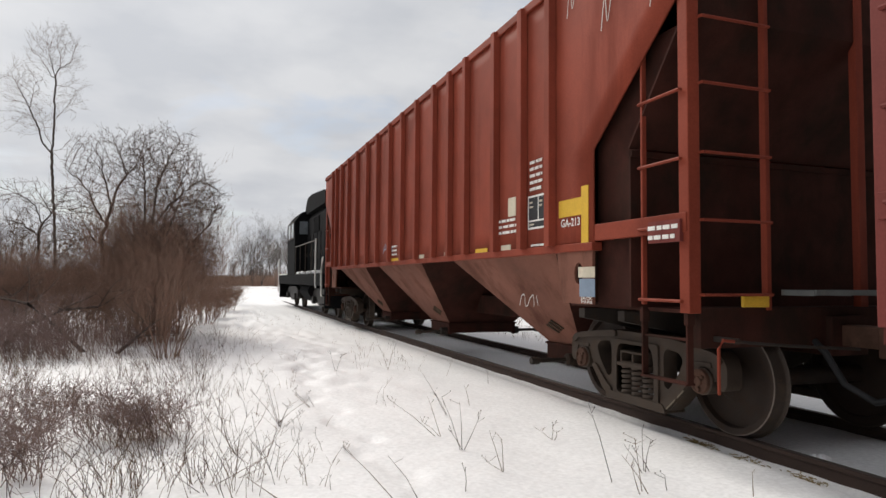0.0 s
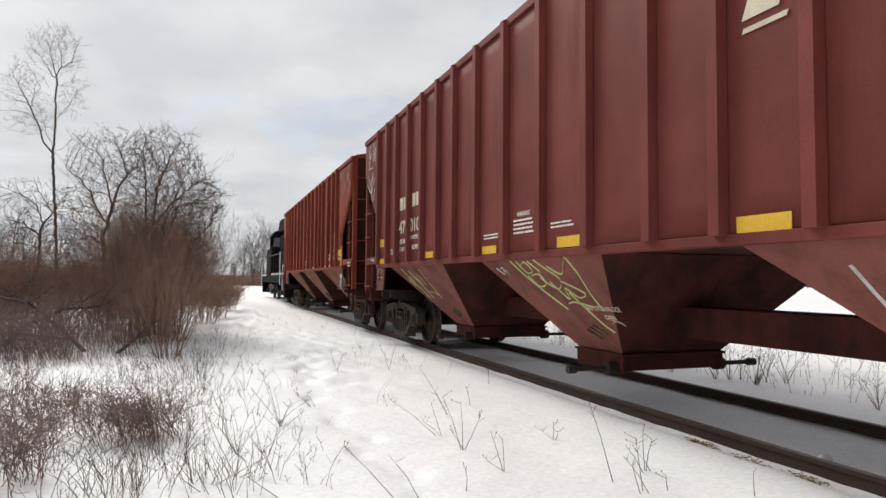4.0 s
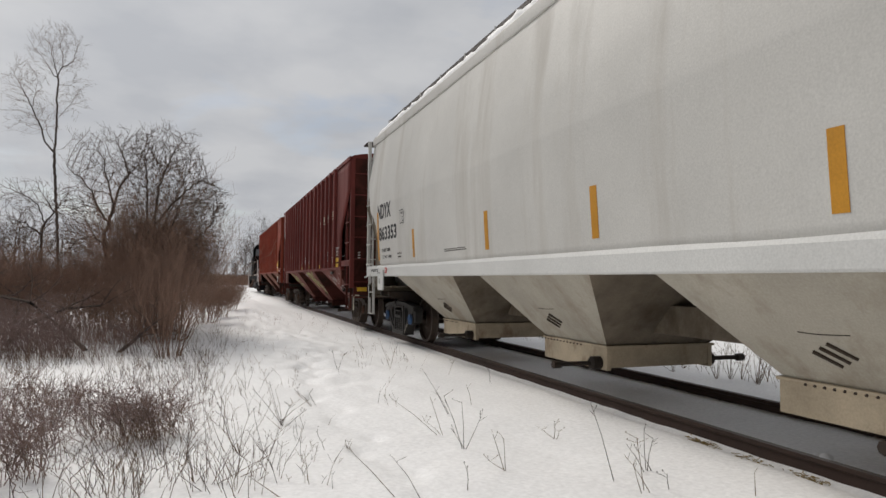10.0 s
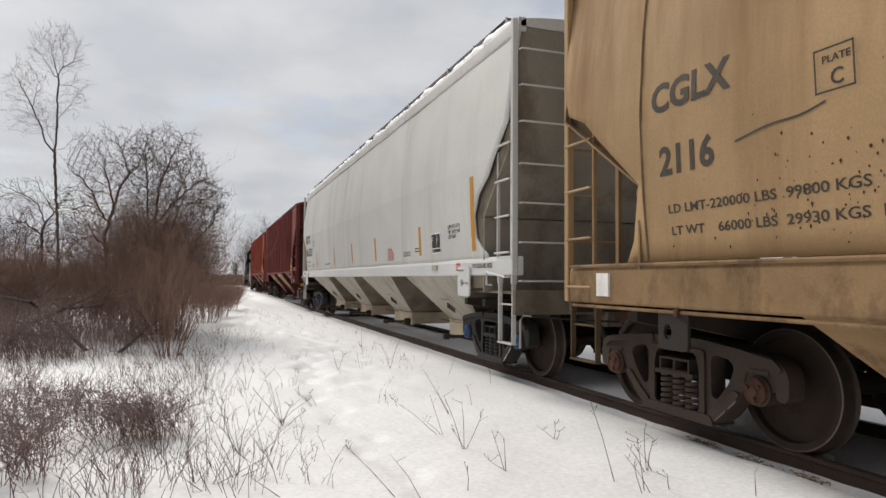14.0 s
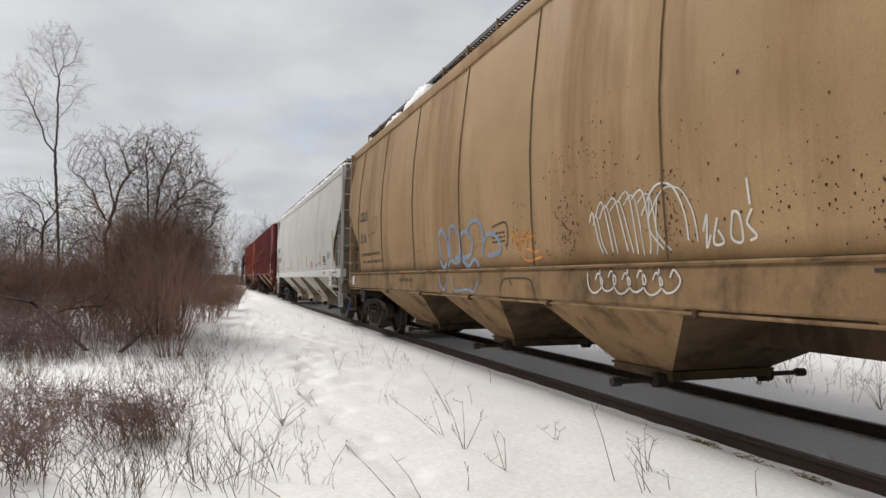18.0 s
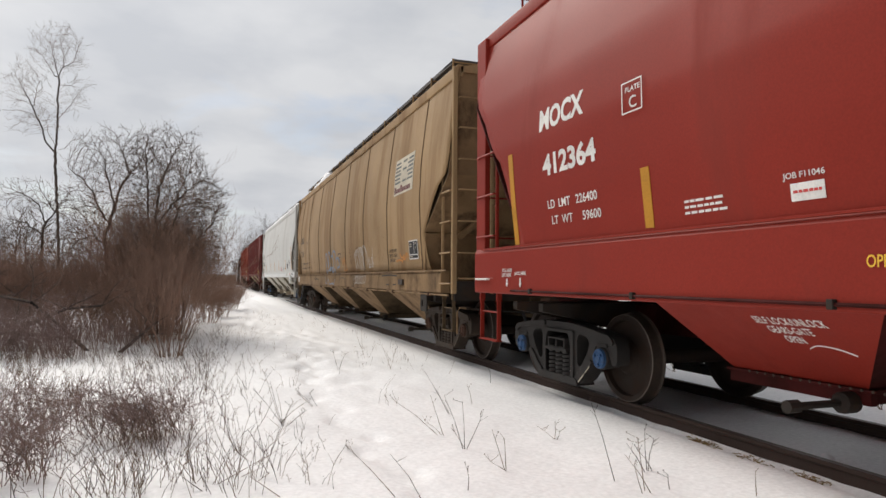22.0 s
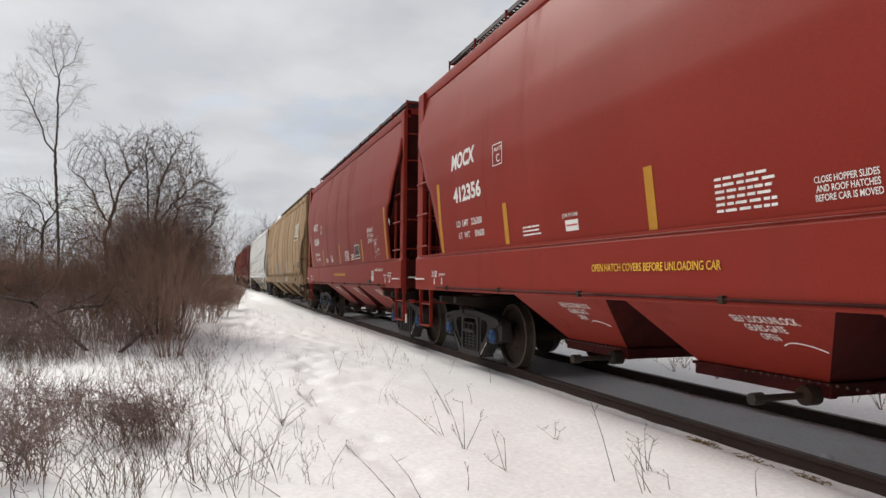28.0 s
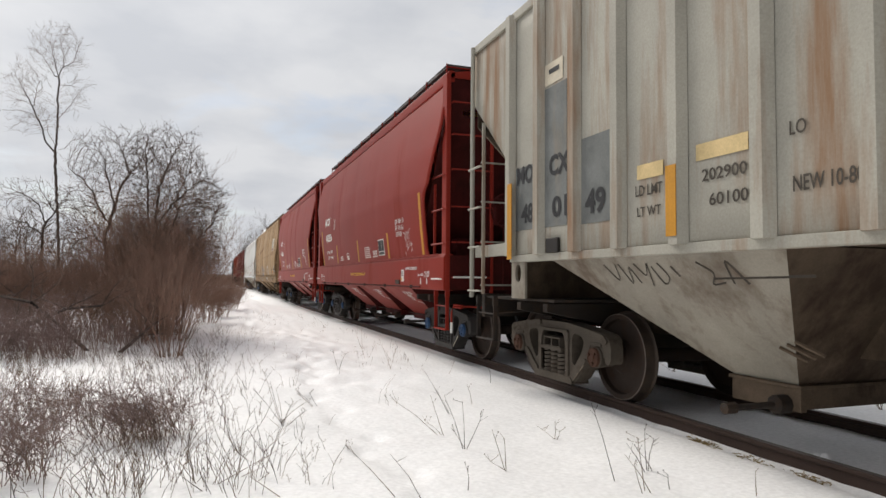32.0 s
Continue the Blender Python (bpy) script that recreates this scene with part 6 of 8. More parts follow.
def rust_specks():
    rnd = random.Random(9)
    bm = bmesh.new()
    spots = ((5.3, 1.8, 0.20, 0.32), (5.15, 1.62, 0.10, 0.10), (-1.8, 1.85, 0.14, 0.35), (-1.9, 1.7, 0.10, 0.16), (-3.45, 1.8, 0.12, 0.22), (-2.5, 2.2, 0.35, 0.3), (5.0, 1.7, 0.7, 0.35), (6.3, 1.75, 0.5, 0.25),
             (4.0, 1.8, 0.5, 0.35), (2.9, 1.7, 0.4, 0.3), (0.8, 1.8, 0.5, 0.3), (-0.6, 1.7, 0.4, 0.3), (-4.7, 1.7, 0.4, 0.25), (-5.6, 1.7, 0.4, 0.2), (-3.0, 2.1, 1.2, 0.5))
    for i in range(1500):
        cy, cz, sy, sz = spots[i % len(spots)]
        y, z = cy + rnd.gauss(0, sy), cz + rnd.gauss(0, sz)
        if z > 3.0 or z < 1.48 or abs(y) > 7.9:
            continue
        a = rnd.uniform(0.003, 0.008) if rnd.random() < 0.85 else rnd.uniform(0.007, 0.012)
        b = a * rnd.uniform(0.8, 3.2)
        v = [bm.verts.new((-w4(z + q) - skin(c4, y + p, z + q, w4(z + q)) - 0.004, y + p, z + q)) for p, q in ((-a, 0), (0, -b), (a, 0), (a * 0.6, a), (-a * 0.6, a))]
        bm.faces.new(v)
    tagged(part("rust_speck", bm, "rust_dark", c4, "small dark rust specks"), kind="stuff")


rust_specks()
for _z, _o in ((1.02, 1.50), (1.40, 1.53)):
    bm = bmesh.new()
    tube(bm, [(-_o, -9.1, _z), (-_o, 9.1, _z)], 0.016, 6)
    part("edge_rail", bm, "tan_dirty", c4)
for _k in range(8):
    bm = bmesh.new()
    _y = -8.2 + 2.25 * _k
    box(bm, -1.535, -1.47, _y - 0.025, _y + 0.025, 0.985, 1.05)
    part("rail_clip", bm, "rust", c4, bevel=0.01)
plate(c4, -6.75, -6.45, 1.16, 1.26, 1.525, "tread", "card_holder", "bare metal card holder", 0.03)
jack_plate(c4, -8.05, -7.70, 0.72, 1.04, 1.50, "underframe")
jack_plate(c4, 7.45, 7.8, 0.72, 1.04, 1.50, "underframe")
strokes(c4, [[(0.0, 0.0), (0.05, 0.7), (0.2, 1.0), (0.8, 1.0), (0.95, 0.6), (1.0, 0.0)], [(0.3, 0.9), (0.35, 0.5)]], lambda z: 1.527, 0.010, "ink_brown", "dark scorched outline", -0.25, 1.12, 0.9, 0.16, "scorch_mark")
strokes(c4, [[(0.0, 0.9), (0.5, 0.95), (1.0, 0.9)], [(0.3, 0.1), (0.5, 0.1)], [(0.75, 0.1), (0.95, 0.15)]], lambda z: 1.527, 0.012, "ink_brown", "dark scorched outline", -5.1, 1.13, 1.2, 0.22, "scorch_mark")
lettering(c4, "NOTE THIS CAR", 4.35, 3.5, 1.22, 1.28, 1.527, "ink_brown")
plate(c4, 8.43, 8.62, 1.12, 1.33, 1.527, "ink_white", "placard", "white placard in a metal holder", 0.02)

# red cars
wb5 = bay_side(1.09, 1.40, 0.52, 0.65)
for _c, _num, _ld in ((c5, "412364", "226400"), (c6, "412356", "226200")):
    lettering(_c, "MOCX", 4.36, 3.47, 2.85, 3.09, w5, bold=0.035)
    lettering(_c, _num, 4.33, 3.30, 2.37, 2.60, w5, bold=0.035)
    lettering(_c, "LD  LMT   " + _ld, 4.28, 3.34, 2.02, 2.11, w5)
    lettering(_c, "LT  WT     59600", 4.22, 3.30, 1.85, 1.94, w5)
    plate_c(_c, 2.85, 2.57, 2.68, 2.95, w5, "ink_white")
    for _y, _z0, _z1 in ((5.08, 1.68, 2.74), (2.62, 1.70, 2.20), (-0.155, 1.68, 2.20), (-3.03, 1.68, 2.20), (-5.30, 1.68, 2.74)):
        _y -= 0.12 if _c is c6 and _y > 5 else 0.0
        plate(_c, _y - 0.055, _y + 0.055, _z0, _z1, w5, "amber", label="amber reflective strip", rows=5)
    lettering(_c, "JOB F11046", 1.27, 0.97, 1.89, 1.94, w5)
    plate(_c, 0.98, 1.22, 1.76, 1.87, w5, "ink_white", "label_patch", "white stencil patch")
    bars(_c, 1.20, 1.0, 1.80, 1.84, 1, (lambda z: w5(z) + 0.004), "ink_red", 61, 4)
    bars(_c, 2.19, 1.76, 1.76, 1.89, 3, w5, "ink_white", 62, 4)
    bars(_c, -0.87, -1.40, 1.74, 2.01, 6, w5, "ink_white", 63, 4)
    lettering(_c, "CLOSE HOPPER SLIDES\n AND ROOF HATCHES\nBEFORE CAR IS MOVED", -1.68, -2.10, 1.74, 1.89, w5)
    lettering(_c, "OPEN HATCH COVERS BEFORE UNLOADING CAR", 0.73, -0.92, 1.345, 1.415, 1.532, "ink_yellow")
    data_box(_c, -2.22, -2.71, 1.76, 2.10, w5)
    lettering(_c, "EXW  10-8 H  9-3\nEW   9-2 H  15-2\nCU FT  4201", -3.68, -4.25, 2.08, 2.41, w5)
    strokes(_c, [[(0.0, 0.95), (0.2, 0.85), (0.25, 0.5), (0.3, 0.8), (0.36, 0.95), (0.42, 0.7), (0.5, 0.65), (0.55, 0.9), (0.7, 0.85), (0.62, 0.5), (0.75, 0.35), (0.5, 0.25), (0.42, 0.1), (0.36, 0.3), (0.2, 0.35), (0.25, 0.6), (0.15, 0.7), (0.0, 0.95)],
                 [(0.62, 0.9), (0.75, 1.0), (0.85, 1.05)], [(0.45, 0.5), (0.35, 0.45), (0.4, 0.35), (0.5, 0.4)], [(0.8, 0.3), (0.85, 0.45), (0.9, 0.3), (0.98, 0.42)], [(0.8, 0.05), (0.85, 0.18), (0.95, 0.1), (1.0, 0.2)], [(0.1, 0.1), (0.12, -0.05), (0.2, 0.08)]],
            w5, 0.0055, "ink_white", "thin white chalk drawing", -4.2, 1.74, 0.52, 0.42)
    plate(_c, -4.17, -3.99, 1.22, 1.44, 1.531, "ink_white", "sticker", "white inspection sticker")
    plate(_c, -4.07, -4.01, 1.24, 1.29, 1.535, "yellow", "sticker", "small yellow sticker")
    bars(_c, -4.01, -4.14, 1.32, 1.42, 3, 1.535, "ink_black", 64, 2)
    plate(_c, -3.89, -3.64, 1.17, 1.25, 1.531, "tread", "card_holder", "bare metal card holder", 0.02)
    lettering(_c, "40% EMPTY LOAD DEVICE", -4.29, -4.99, 1.43, 1.485, 1.531)
    for _y in (-5.06, 5.12):
        lettering(_c, "JACK HERE", _y, _y - 0.30, 1.31, 1.36, 1.531)
        arrow(_c, _y - 0.15, 1.18, 1.29, 1.531, "ink_white")
    for _y in (-5.42, 5.46):
        lettering(_c, "PULL HERE\nLIFT HERE", _y, _y - 0.27, 1.30, 1.40, 1.531)
        arrow(_c, _y - 0.13, 1.18, 1.28, 1.531, "ink_white")
    for _y in (1.80, -0.72, -3.2):
        lettering(_c, "SELF LOCK/UNLOCK\n   GEARS-GATE\n       OPEN", _y, _y - 0.58, 0.84, 1.02, wb5)
        strokes(_c, [[(0, 0.3), (0.3, 0.9), (0.7, 0.7), (1, 0.0)]], wb5, 0.005, "ink_white", "thin white arc", _y - 0.25, 0.79, 0.34, 0.05, "arc_mark")
    for _a, _b in ((2.4, 0.7), (-0.3, -1.92), (-2.82, -4.32)):
        bm = bmesh.new()
        for _q in range(16):
            lathe(bm, [(-1.15, 0.011), (-1.16, 0.007)], 6, "x", (0, _a - 0.45 - (_a - _b - 0.6) * _q / 15, 0.605))
        tagged(part("bolt_row", bm, "tread", _c, "row of bright gate bolts"), kind="stuff")
    for _y0, _y1, _x in ((-6.28, -5.88, -1.56), (5.87, 6.26, -1.555)):
        bm = bmesh.new()
        tube(bm, [(-1.52, _y0, 1.27), (_x, _y0, 1.27), (_x, _y1, 1.27), (-1.52, _y1, 1.27)], 0.014, 6)
        part("grab_iron", bm, "ink_white", _c, "white-painted grab iron")
    bm = bmesh.new()
    tube(bm, [(-1.40, -6.46, 1.30), (-1.0, -6.46, 1.30), (-0.85, -6.46, 1.30)], 0.016, 6)
    part("grab_iron", bm, "ink_white", _c, "white-painted grab iron")
    bm = bmesh.new()
    tube(bm, [(-0.2, -6.70, 0.80), (-1.0, -6.66, 0.84), (-1.40, -6.66, 0.86), (-1.47, -6.66, 0.85), (-1.50, -6.66, 0.78), (-1.50, -6.66, 0.62)], 0.015, 6)
    box(bm, -1.36, -1.32, -6.67, -6.36, 0.82, 0.88)
    lv = part("uncoupling_lever", bm, "red", _c)
    bm = bmesh.new()
    tube(bm, [(-1.50, -6.66, 0.62), (-1.50, -6.66, 0.46)], 0.018, 6)
    part("lever_grip", bm, "ink_white", lv, "white lever grip")
    bm = bmesh.new()
    for _z in (1.66,):
        tube(bm, [(-1.53, -6.1, _z), (-1.53, 6.1, _z)], 0.012, 5)
    part("edge_rail", bm, "red", _c)
    # words across the rear end sheet
    for _txt, _z, _h, _x0, _x1 in (("CAUTION", 4.02, 0.075, -1.05, -0.60), ("NO SIDE LADDER", 3.87, 0.075, -1.20, -0.45)):
        ob = lettering(_c, _txt, 0, -1, 0, 1, 0.0, "ink_yellow")
        co = np.empty(len(ob.data.vertices) * 3)
        ob.data.vertices.foreach_get("co", co)
        co = co.reshape(-1, 3)
        ob.data.vertices.foreach_set("co", np.stack([_x0 + (_x1 - _x0) * -co[:, 1], np.full(len(co), -6.318), _z + _h * co[:, 2]], 1).ravel())
        ob.data.update()

# other cars' uncoupling levers
for _c, _h, _m, _tip in ((c1, 8.0, "orange_red", None), (c2, 8.02, "maroon", "ink_cream"), (c3, 9.5, "white_dusty", None), (c4, 9.28, "tan_dirty", None)):
    bm = bmesh.new()
    tube(bm, [(-0.2, -_h - 0.28, 0.76), (-0.9, -_h - 0.24, 0.80), (-1.36, -_h - 0.22, 0.84)], 0.013, 6)
    box(bm, -1.34, -1.31, -_h - 0.23, -_h + 0.04, 0.82, 0.86)
    lv = part("uncoupling_lever", bm, "underframe", _c)
    bm = bmesh.new()
    tube(bm, [(-1.36, -_h - 0.22, 0.84), (-1.46, -_h - 0.22, 0.85), (-1.50, -_h - 0.22, 0.79), (-1.50, -_h - 0.22, 0.47)], 0.013, 6)
    part("lever_grip", bm, _tip or _m, lv)

# grey car
for _y0, _y1, _z0, _z1 in ((-18.70, -18.08, 1.83, 2.55), (-19.30, -18.79, 1.82, 3.30), (-20.13, -19.40, 1.80, 2.62)):
    plate(c7, _y0 + 25.1, _y1 + 25.1, _z0, _z1, 1.585, "slate", "paint_patch", "slate grey repaint patch", 0.003)
lettering(c7, "MO", 6.91, 6.51, 2.35, 2.56, 1.592, "ink_black", bold=0.03)
lettering(c7, "CX", 6.15, 5.75, 2.35, 2.57, 1.592, "ink_black", bold=0.03)
lettering(c7, "48", 6.80, 6.50, 1.90, 2.12, 1.592, "ink_black", bold=0.03)
lettering(c7, "01", 6.09, 5.78, 1.91, 2.13, 1.592, "ink_black", bold=0.03)
lettering(c7, "49", 5.45, 5.12, 1.88, 2.12, 1.592, "ink_black", bold=0.03)
plate(c7, 5.88, 6.25, 3.33, 3.56, 1.585, "ink_cream", "sticker", "cream emblem sticker", 0.004)
plate(c7, 5.95, 6.16, 3.44, 3.49, 1.590, "ink_black", "emblem_bar", "black emblem bar", 0.004)
for _y, _z0, _z1 in ((6.97, 1.50, 2.38), (4.15, 1.60, 2.14)):
    plate(c7, _y - 0.06, _y + 0.055, _z0, _z1, 1.66, "amber", label="orange reflective strip", d=0.004)
plate(c7, 4.33, 4.66, 2.10, 2.22, 1.585, "faded_yellow", "faded_strip", "faded cream-yellow strip", 0.003)
plate(c7, 3.47, 3.96, 2.14, 2.26, 1.585, "faded_yellow", "faded_strip", "faded cream-yellow strip", 0.003)
lettering(c7, "LD LMT", 4.68, 4.34, 1.96, 2.05, 1.586, "ink_brown")
lettering(c7, "LT WT", 4.66, 4.36, 1.79, 1.87, 1.586, "ink_brown")
lettering(c7, "202900", 3.90, 3.48, 1.98, 2.07, 1.586, "ink_brown")
lettering(c7, "60100", 3.83, 3.47, 1.80, 1.89, 1.586, "ink_brown")
lettering(c7, "LO", 3.14, 3.02, 2.16, 2.25, 1.586, "ink_brown")
lettering(c7, "NEW 10-80", 3.12, 2.66, 1.81, 1.91, 1.586, "ink_brown")
bm = bmesh.new()
box(bm, -1.62, -1.585, 5.93, 6.18, 1.55, 1.70)
part("card_holder", bm, "truck_dark", c7, "small dark card holder", bevel=0.01)
wb7 = lambda z: 0.65 + (1.52 - 0.65) * (z - 0.46) / (1.49 - 0.46)
strokes(c7, [[(0, 0.9), (0.05, 0.4), (0.1, 0.9)], [(0.13, 0.9), (0.15, 0.3), (0.2, 0.8), (0.22, 0.3)], [(0.26, 0.9), (0.3, 0.55), (0.36, 0.9), (0.30, 0.2)], [(0.38, 0.8), (0.40, 0.3), (0.46, 0.5), (0.44, 0.9)], [(0.52, 0.8), (0.54, 0.5)], [(0.70, 0.9), (0.76, 0.6), (0.72, 0.3), (0.80, 0.35)], [(0.84, 0.3), (0.87, 0.9), (0.92, 0.3)], [(0.74, 0.45), (1.25, 0.5)]],
        wb7, 0.010, "ink_brown", "dark scrawl on the hopper side", 5.35, 1.16, 1.75, 0.28)
bars(c7, 4.2, 3.75, 0.95, 1.05, 2, wb7, "ink_brown", 71, 5)


def bay_smudge(car, y, w, z, seed):
    """A vibrator bracket with bolts on a hopper side."""
    bm = bmesh.new()
    for q in range(3):
        zz = z + 0.03 * q
        tube(bm, [(-w(zz) - 0.012, y - 0.09 * q, zz), (-w(zz - 0.1) - 0.012, y - 0.17 - 0.09 * q, zz - 0.09)], 0.014, 5)
    part("vibrator_bracket", bm, "grey_grime", car, "dirty steel vibrator bracket")


for _y in (3.85, -0.1, -4.1):
    bay_smudge(c7, _y, wb7, 0.78, 1)
for _y in (4.1, -0.2, -4.6):
    bay_smudge(c2, _y, hopper_w, 0.72, 2)
    bay_smudge(c1, _y, hopper_w, 0.72, 3)

for _c in (c5, c6):
    bm = bmesh.new()
    tube(bm, [(-1.545, -5.2, 1.135), (-1.545, 5.2, 1.135)], 0.014, 6)
    _p = part("sill_pipe", bm, "red_grime", _c, smooth=60)
    for _k in range(6):
        bm = bmesh.new()
        _y = -4.7 + 1.88 * _k
        box(bm, -1.566, -1.526, _y - 0.022, _y + 0.022, 1.105, 1.165)
        part("pipe_clip", bm, "underframe", _p, bevel=0.005)


# ---- snow, track ----
def snow_height(x, y):
    """Height of the snow above the top of the rails."""
    n1 = noise.noise(Vector((x * 0.35, y * 0.35, 0.0)))
    n2 = noise.noise(Vector((x * 1.3, y * 1.3, 4.0)))
    n3 = noise.noise(Vector((x * 4.0, y * 4.0, 9.0)))
    z = -0.13 + 0.035 * n1 + 0.02 * n2 + 0.006 * n3
    far = min(1.0, max(0.0, (y - 30.0) / 12.0))
    far = far * far * (3 - 2 * far)
    d = abs(x - TRACK)
    if d < 2.4:                                          # even bed of the track, deeper snow far along
        k = min(1.0, (2.4 - d) / 1.0)
        bed = -0.115 + 0.008 * n2 + 0.006 * n3 - 0.035 * math.exp(-((abs(x - TRACK) - RAIL - 0.09) / 0.07) ** 2)
        z = z * (1 - k) + k * (bed + 0.14 * far)
    else:
        z += 0.10 * far
    z += 0.24 * math.exp(-((x - 1.5) / 1.2) ** 2 - ((y - 30.0) / 5.0) ** 2)         # drift beside the track
    if y > 40 and x < 3.2:
        z -= 0.5 * min(1.0, (y - 40) / 12.0) * min(1.0, (3.2 - x) / 2.0)
    if x < -0.8:
        z += 0.10 * min(1.0, (-0.8 - x) / 2.5)
    if x > TRACK + 2.6:
        z += 0.10 * min(1.0, (x - TRACK - 2.6) / 2.0) + 0.05 * n2
    # trodden path
    px = 1.35 + 0.10 * math.sin(y * 0.7)
    if 7 < y < 30 and abs(x - 1.5) < 1.6:                # churned crust on the rise
        k = (1 - abs(x - 1.5) / 1.6) * min(1.0, (y - 7) / 3.0, (30 - y) / 4.0)
        z += k * (0.12 * abs(noise.noise(Vector((x * 1.9, y * 0.9, 6.0)))) + 0.085 * noise.noise(Vector((x * 3.5, y * 1.8, 1.0))))
    if 2 < y < 20:
        z -= 0.035 * math.exp(-((x - px) / 0.16) ** 2) * (0.6 + 0.8 * noise.noise(Vector((x * 3, y * 2.6, 2.0))))
    if 3.6 < y < 13 and abs(x - px) < 0.4:               # footprints
        k = round((y - 3.9) / 0.62)
        for q in (k - 1, k, k + 1):
            fx, fy = px + (0.11 if q % 2 else -0.11) + 0.03 * math.sin(q * 5.1), 3.9 + 0.62 * q + 0.10 * math.sin(q * 3.3)
            e = ((x - fx) / 0.075) ** 2 + ((y - fy) / 0.17) ** 2
            if e < 4:
                z -= (0.020 + 0.022 * ((q * 37) % 7) / 6.0) * math.exp(-e * e)
    return z


def grid_axis(lo, hi, fine_lo, fine_hi, fine, grow):
    a = list(np.arange(fine_lo, fine_hi, fine))
    s, v = fine, fine_hi
    while v < hi:
        a.append(v)
        s *= grow
        v += s
    a.append(hi)
    s, v = fine, fine_lo
    while v > lo:
        s *= grow
        v -= s
        a.insert(0, max(v, lo))
    return sorted(set(a))


def build_ground():
    xs = grid_axis(-900, 900, -3.0, 6.6, 0.06, 1.12)
    ys = grid_axis(-900, 1500, 2.4, 14.0, 0.06, 1.07)
    verts = [(x, y, snow_height(x, y) if abs(x) < 60 and -20 < y < 120 else -0.35) for y in ys for x in xs]
    nx = len(xs)
    faces = [(j * nx + i, j * nx + i + 1, (j + 1) * nx + i + 1, (j + 1) * nx + i) for j in range(len(ys) - 1) for i in range(nx - 1)]
    me = bpy.data.meshes.new("ground")
    me.from_pydata(verts, [], faces)
    link("ground", me, "snow", smooth=80)
    tagged(scene.objects["ground"], "trodden white snow over flat ground beside the track", "snow", kind="structure")


build_ground()


def build_rails():
    prof = [(-0.07, -0.172), (-0.07, -0.160), (-0.02, -0.145), (-0.009, -0.125), (-0.009, -0.05), (-0.03, -0.038), (-0.036, -0.03), (-0.036, -0.008), (-0.03, -0.001),
            (0.03, -0.001), (0.036, -0.008), (0.036, -0.03), (0.03, -0.038), (0.009, -0.05), (0.009, -0.125), (0.02, -0.145), (0.07, -0.160), (0.07, -0.172)]
    for s in (-1, 1):
        bm = bmesh.new()
        prism(bm, [(TRACK + s * RAIL + u, v) for u, v in prof], -30.0, 160.0, "xz")
        for f in bm.faces:
            if f.normal.z > 0.9 or all(v.co.z > -0.004 for v in f.verts):
                f.material_index = 1
        ob = part("rail", bm, ["rail", "railhead"])
        tagged(ob, "brown rusty steel rail with a worn bright head, half buried in snow", "rail", "rails of the track", "structure")


build_rails()

for _x, _y, _n in ((TRACK - RAIL - 0.12, 4.62, 110), (TRACK - RAIL - 0.14, 4.05, 36), (TRACK - RAIL - 0.12, 3.55, 60), (TRACK - RAIL + 0.22, 4.75, 30)):
    bm = bmesh.new()
    _r = random.Random(int(_y * 100))
    for _k in range(_n):
        a = _r.random() * 3.1
        c = Vector((_x + _r.gauss(0, 0.035), _y + _r.gauss(0, 0.10), snow_height(_x, _y) + 0.004 + 0.020 * _r.random()))
        d = Vector((math.cos(a), math.sin(a), 0.3 * _r.random())) * (0.006 + 0.016 * _r.random())
        tube(bm, [c - d, c + d], 0.0035, 4)
    tagged(part("straw_tuft", bm, "straw"), "small tuft of spilled straw in the snow beside the rail", "straw", "straw along the rail", "stuff")
_r = random.Random(4)
for _x, _y, _s in ((TRACK - 0.45, 3.75, 0.055), (TRACK - 0.52, 3.62, 0.03), (TRACK - 0.38, 3.9, 0.025)):
    bm = bmesh.new()
    bmesh.ops.create_icosphere(bm, subdivisions=2, radius=_s)
    for v in bm.verts:
        v.co *= 1 + 0.35 * noise.noise(v.co * 25 + Vector((_x, _y, 0)))
        v.co += Vector((_x, _y, snow_height(_x, _y) + _s * 0.4))
    tagged(part("snow_clod", bm, "snow", smooth=80), "small lump of snow lying between the rails", "snow lump", "snow lumps between the rails")


# ---- bare trees and brush ----
class Twigs:
    """Collects tapering three-sided stems into one mesh."""

    def __init__(self):
        self.v, self.f = [], []

    def stem(self, pts, r0, r1, n=3):
        base = len(self.v)
        k = len(pts)
        for i, p in enumerate(pts):
            d = (pts[min(i + 1, k - 1)] - pts[max(i - 1, 0)])
            d = d.normalized() if d.length > 1e-9 else Vector((0, 0, 1))
            a = d.orthogonal().normalized()
            b = d.cross(a)
            r = r0 + (r1 - r0) * i / (k - 1)
            for j in range(n):
                t = j * math.tau / n
                self.v.append(p + r * (math.cos(t) * a + math.sin(t) * b))
        for i in range(k - 1):
            for j in range(n):
                q = base + i * n
                self.f.append((q + j, q + (j + 1) % n, q + n + (j + 1) % n, q + n + j))

    def limb(self, pts, radii, n=5):
        """A stem with its own radius at every point."""
        base, k = len(self.v), len(pts)
        a = None
        for i, p in enumerate(pts):
            d = (pts[min(i + 1, k - 1)] - pts[max(i - 1, 0)]).normalized()
            a = d.orthogonal().normalized() if a is None else (a - d * a.dot(d)).normalized()
            b = d.cross(a)
            for j in range(n):
                t = j * math.tau / n
                self.v.append(p + radii[i] * (math.cos(t) * a + math.sin(t) * b))
        for i in range(k - 1):
            for j in range(n):
                q = base + i * n
                self.f.append((q + j, q + (j + 1) % n, q + n + (j + 1) % n, q + n + j))

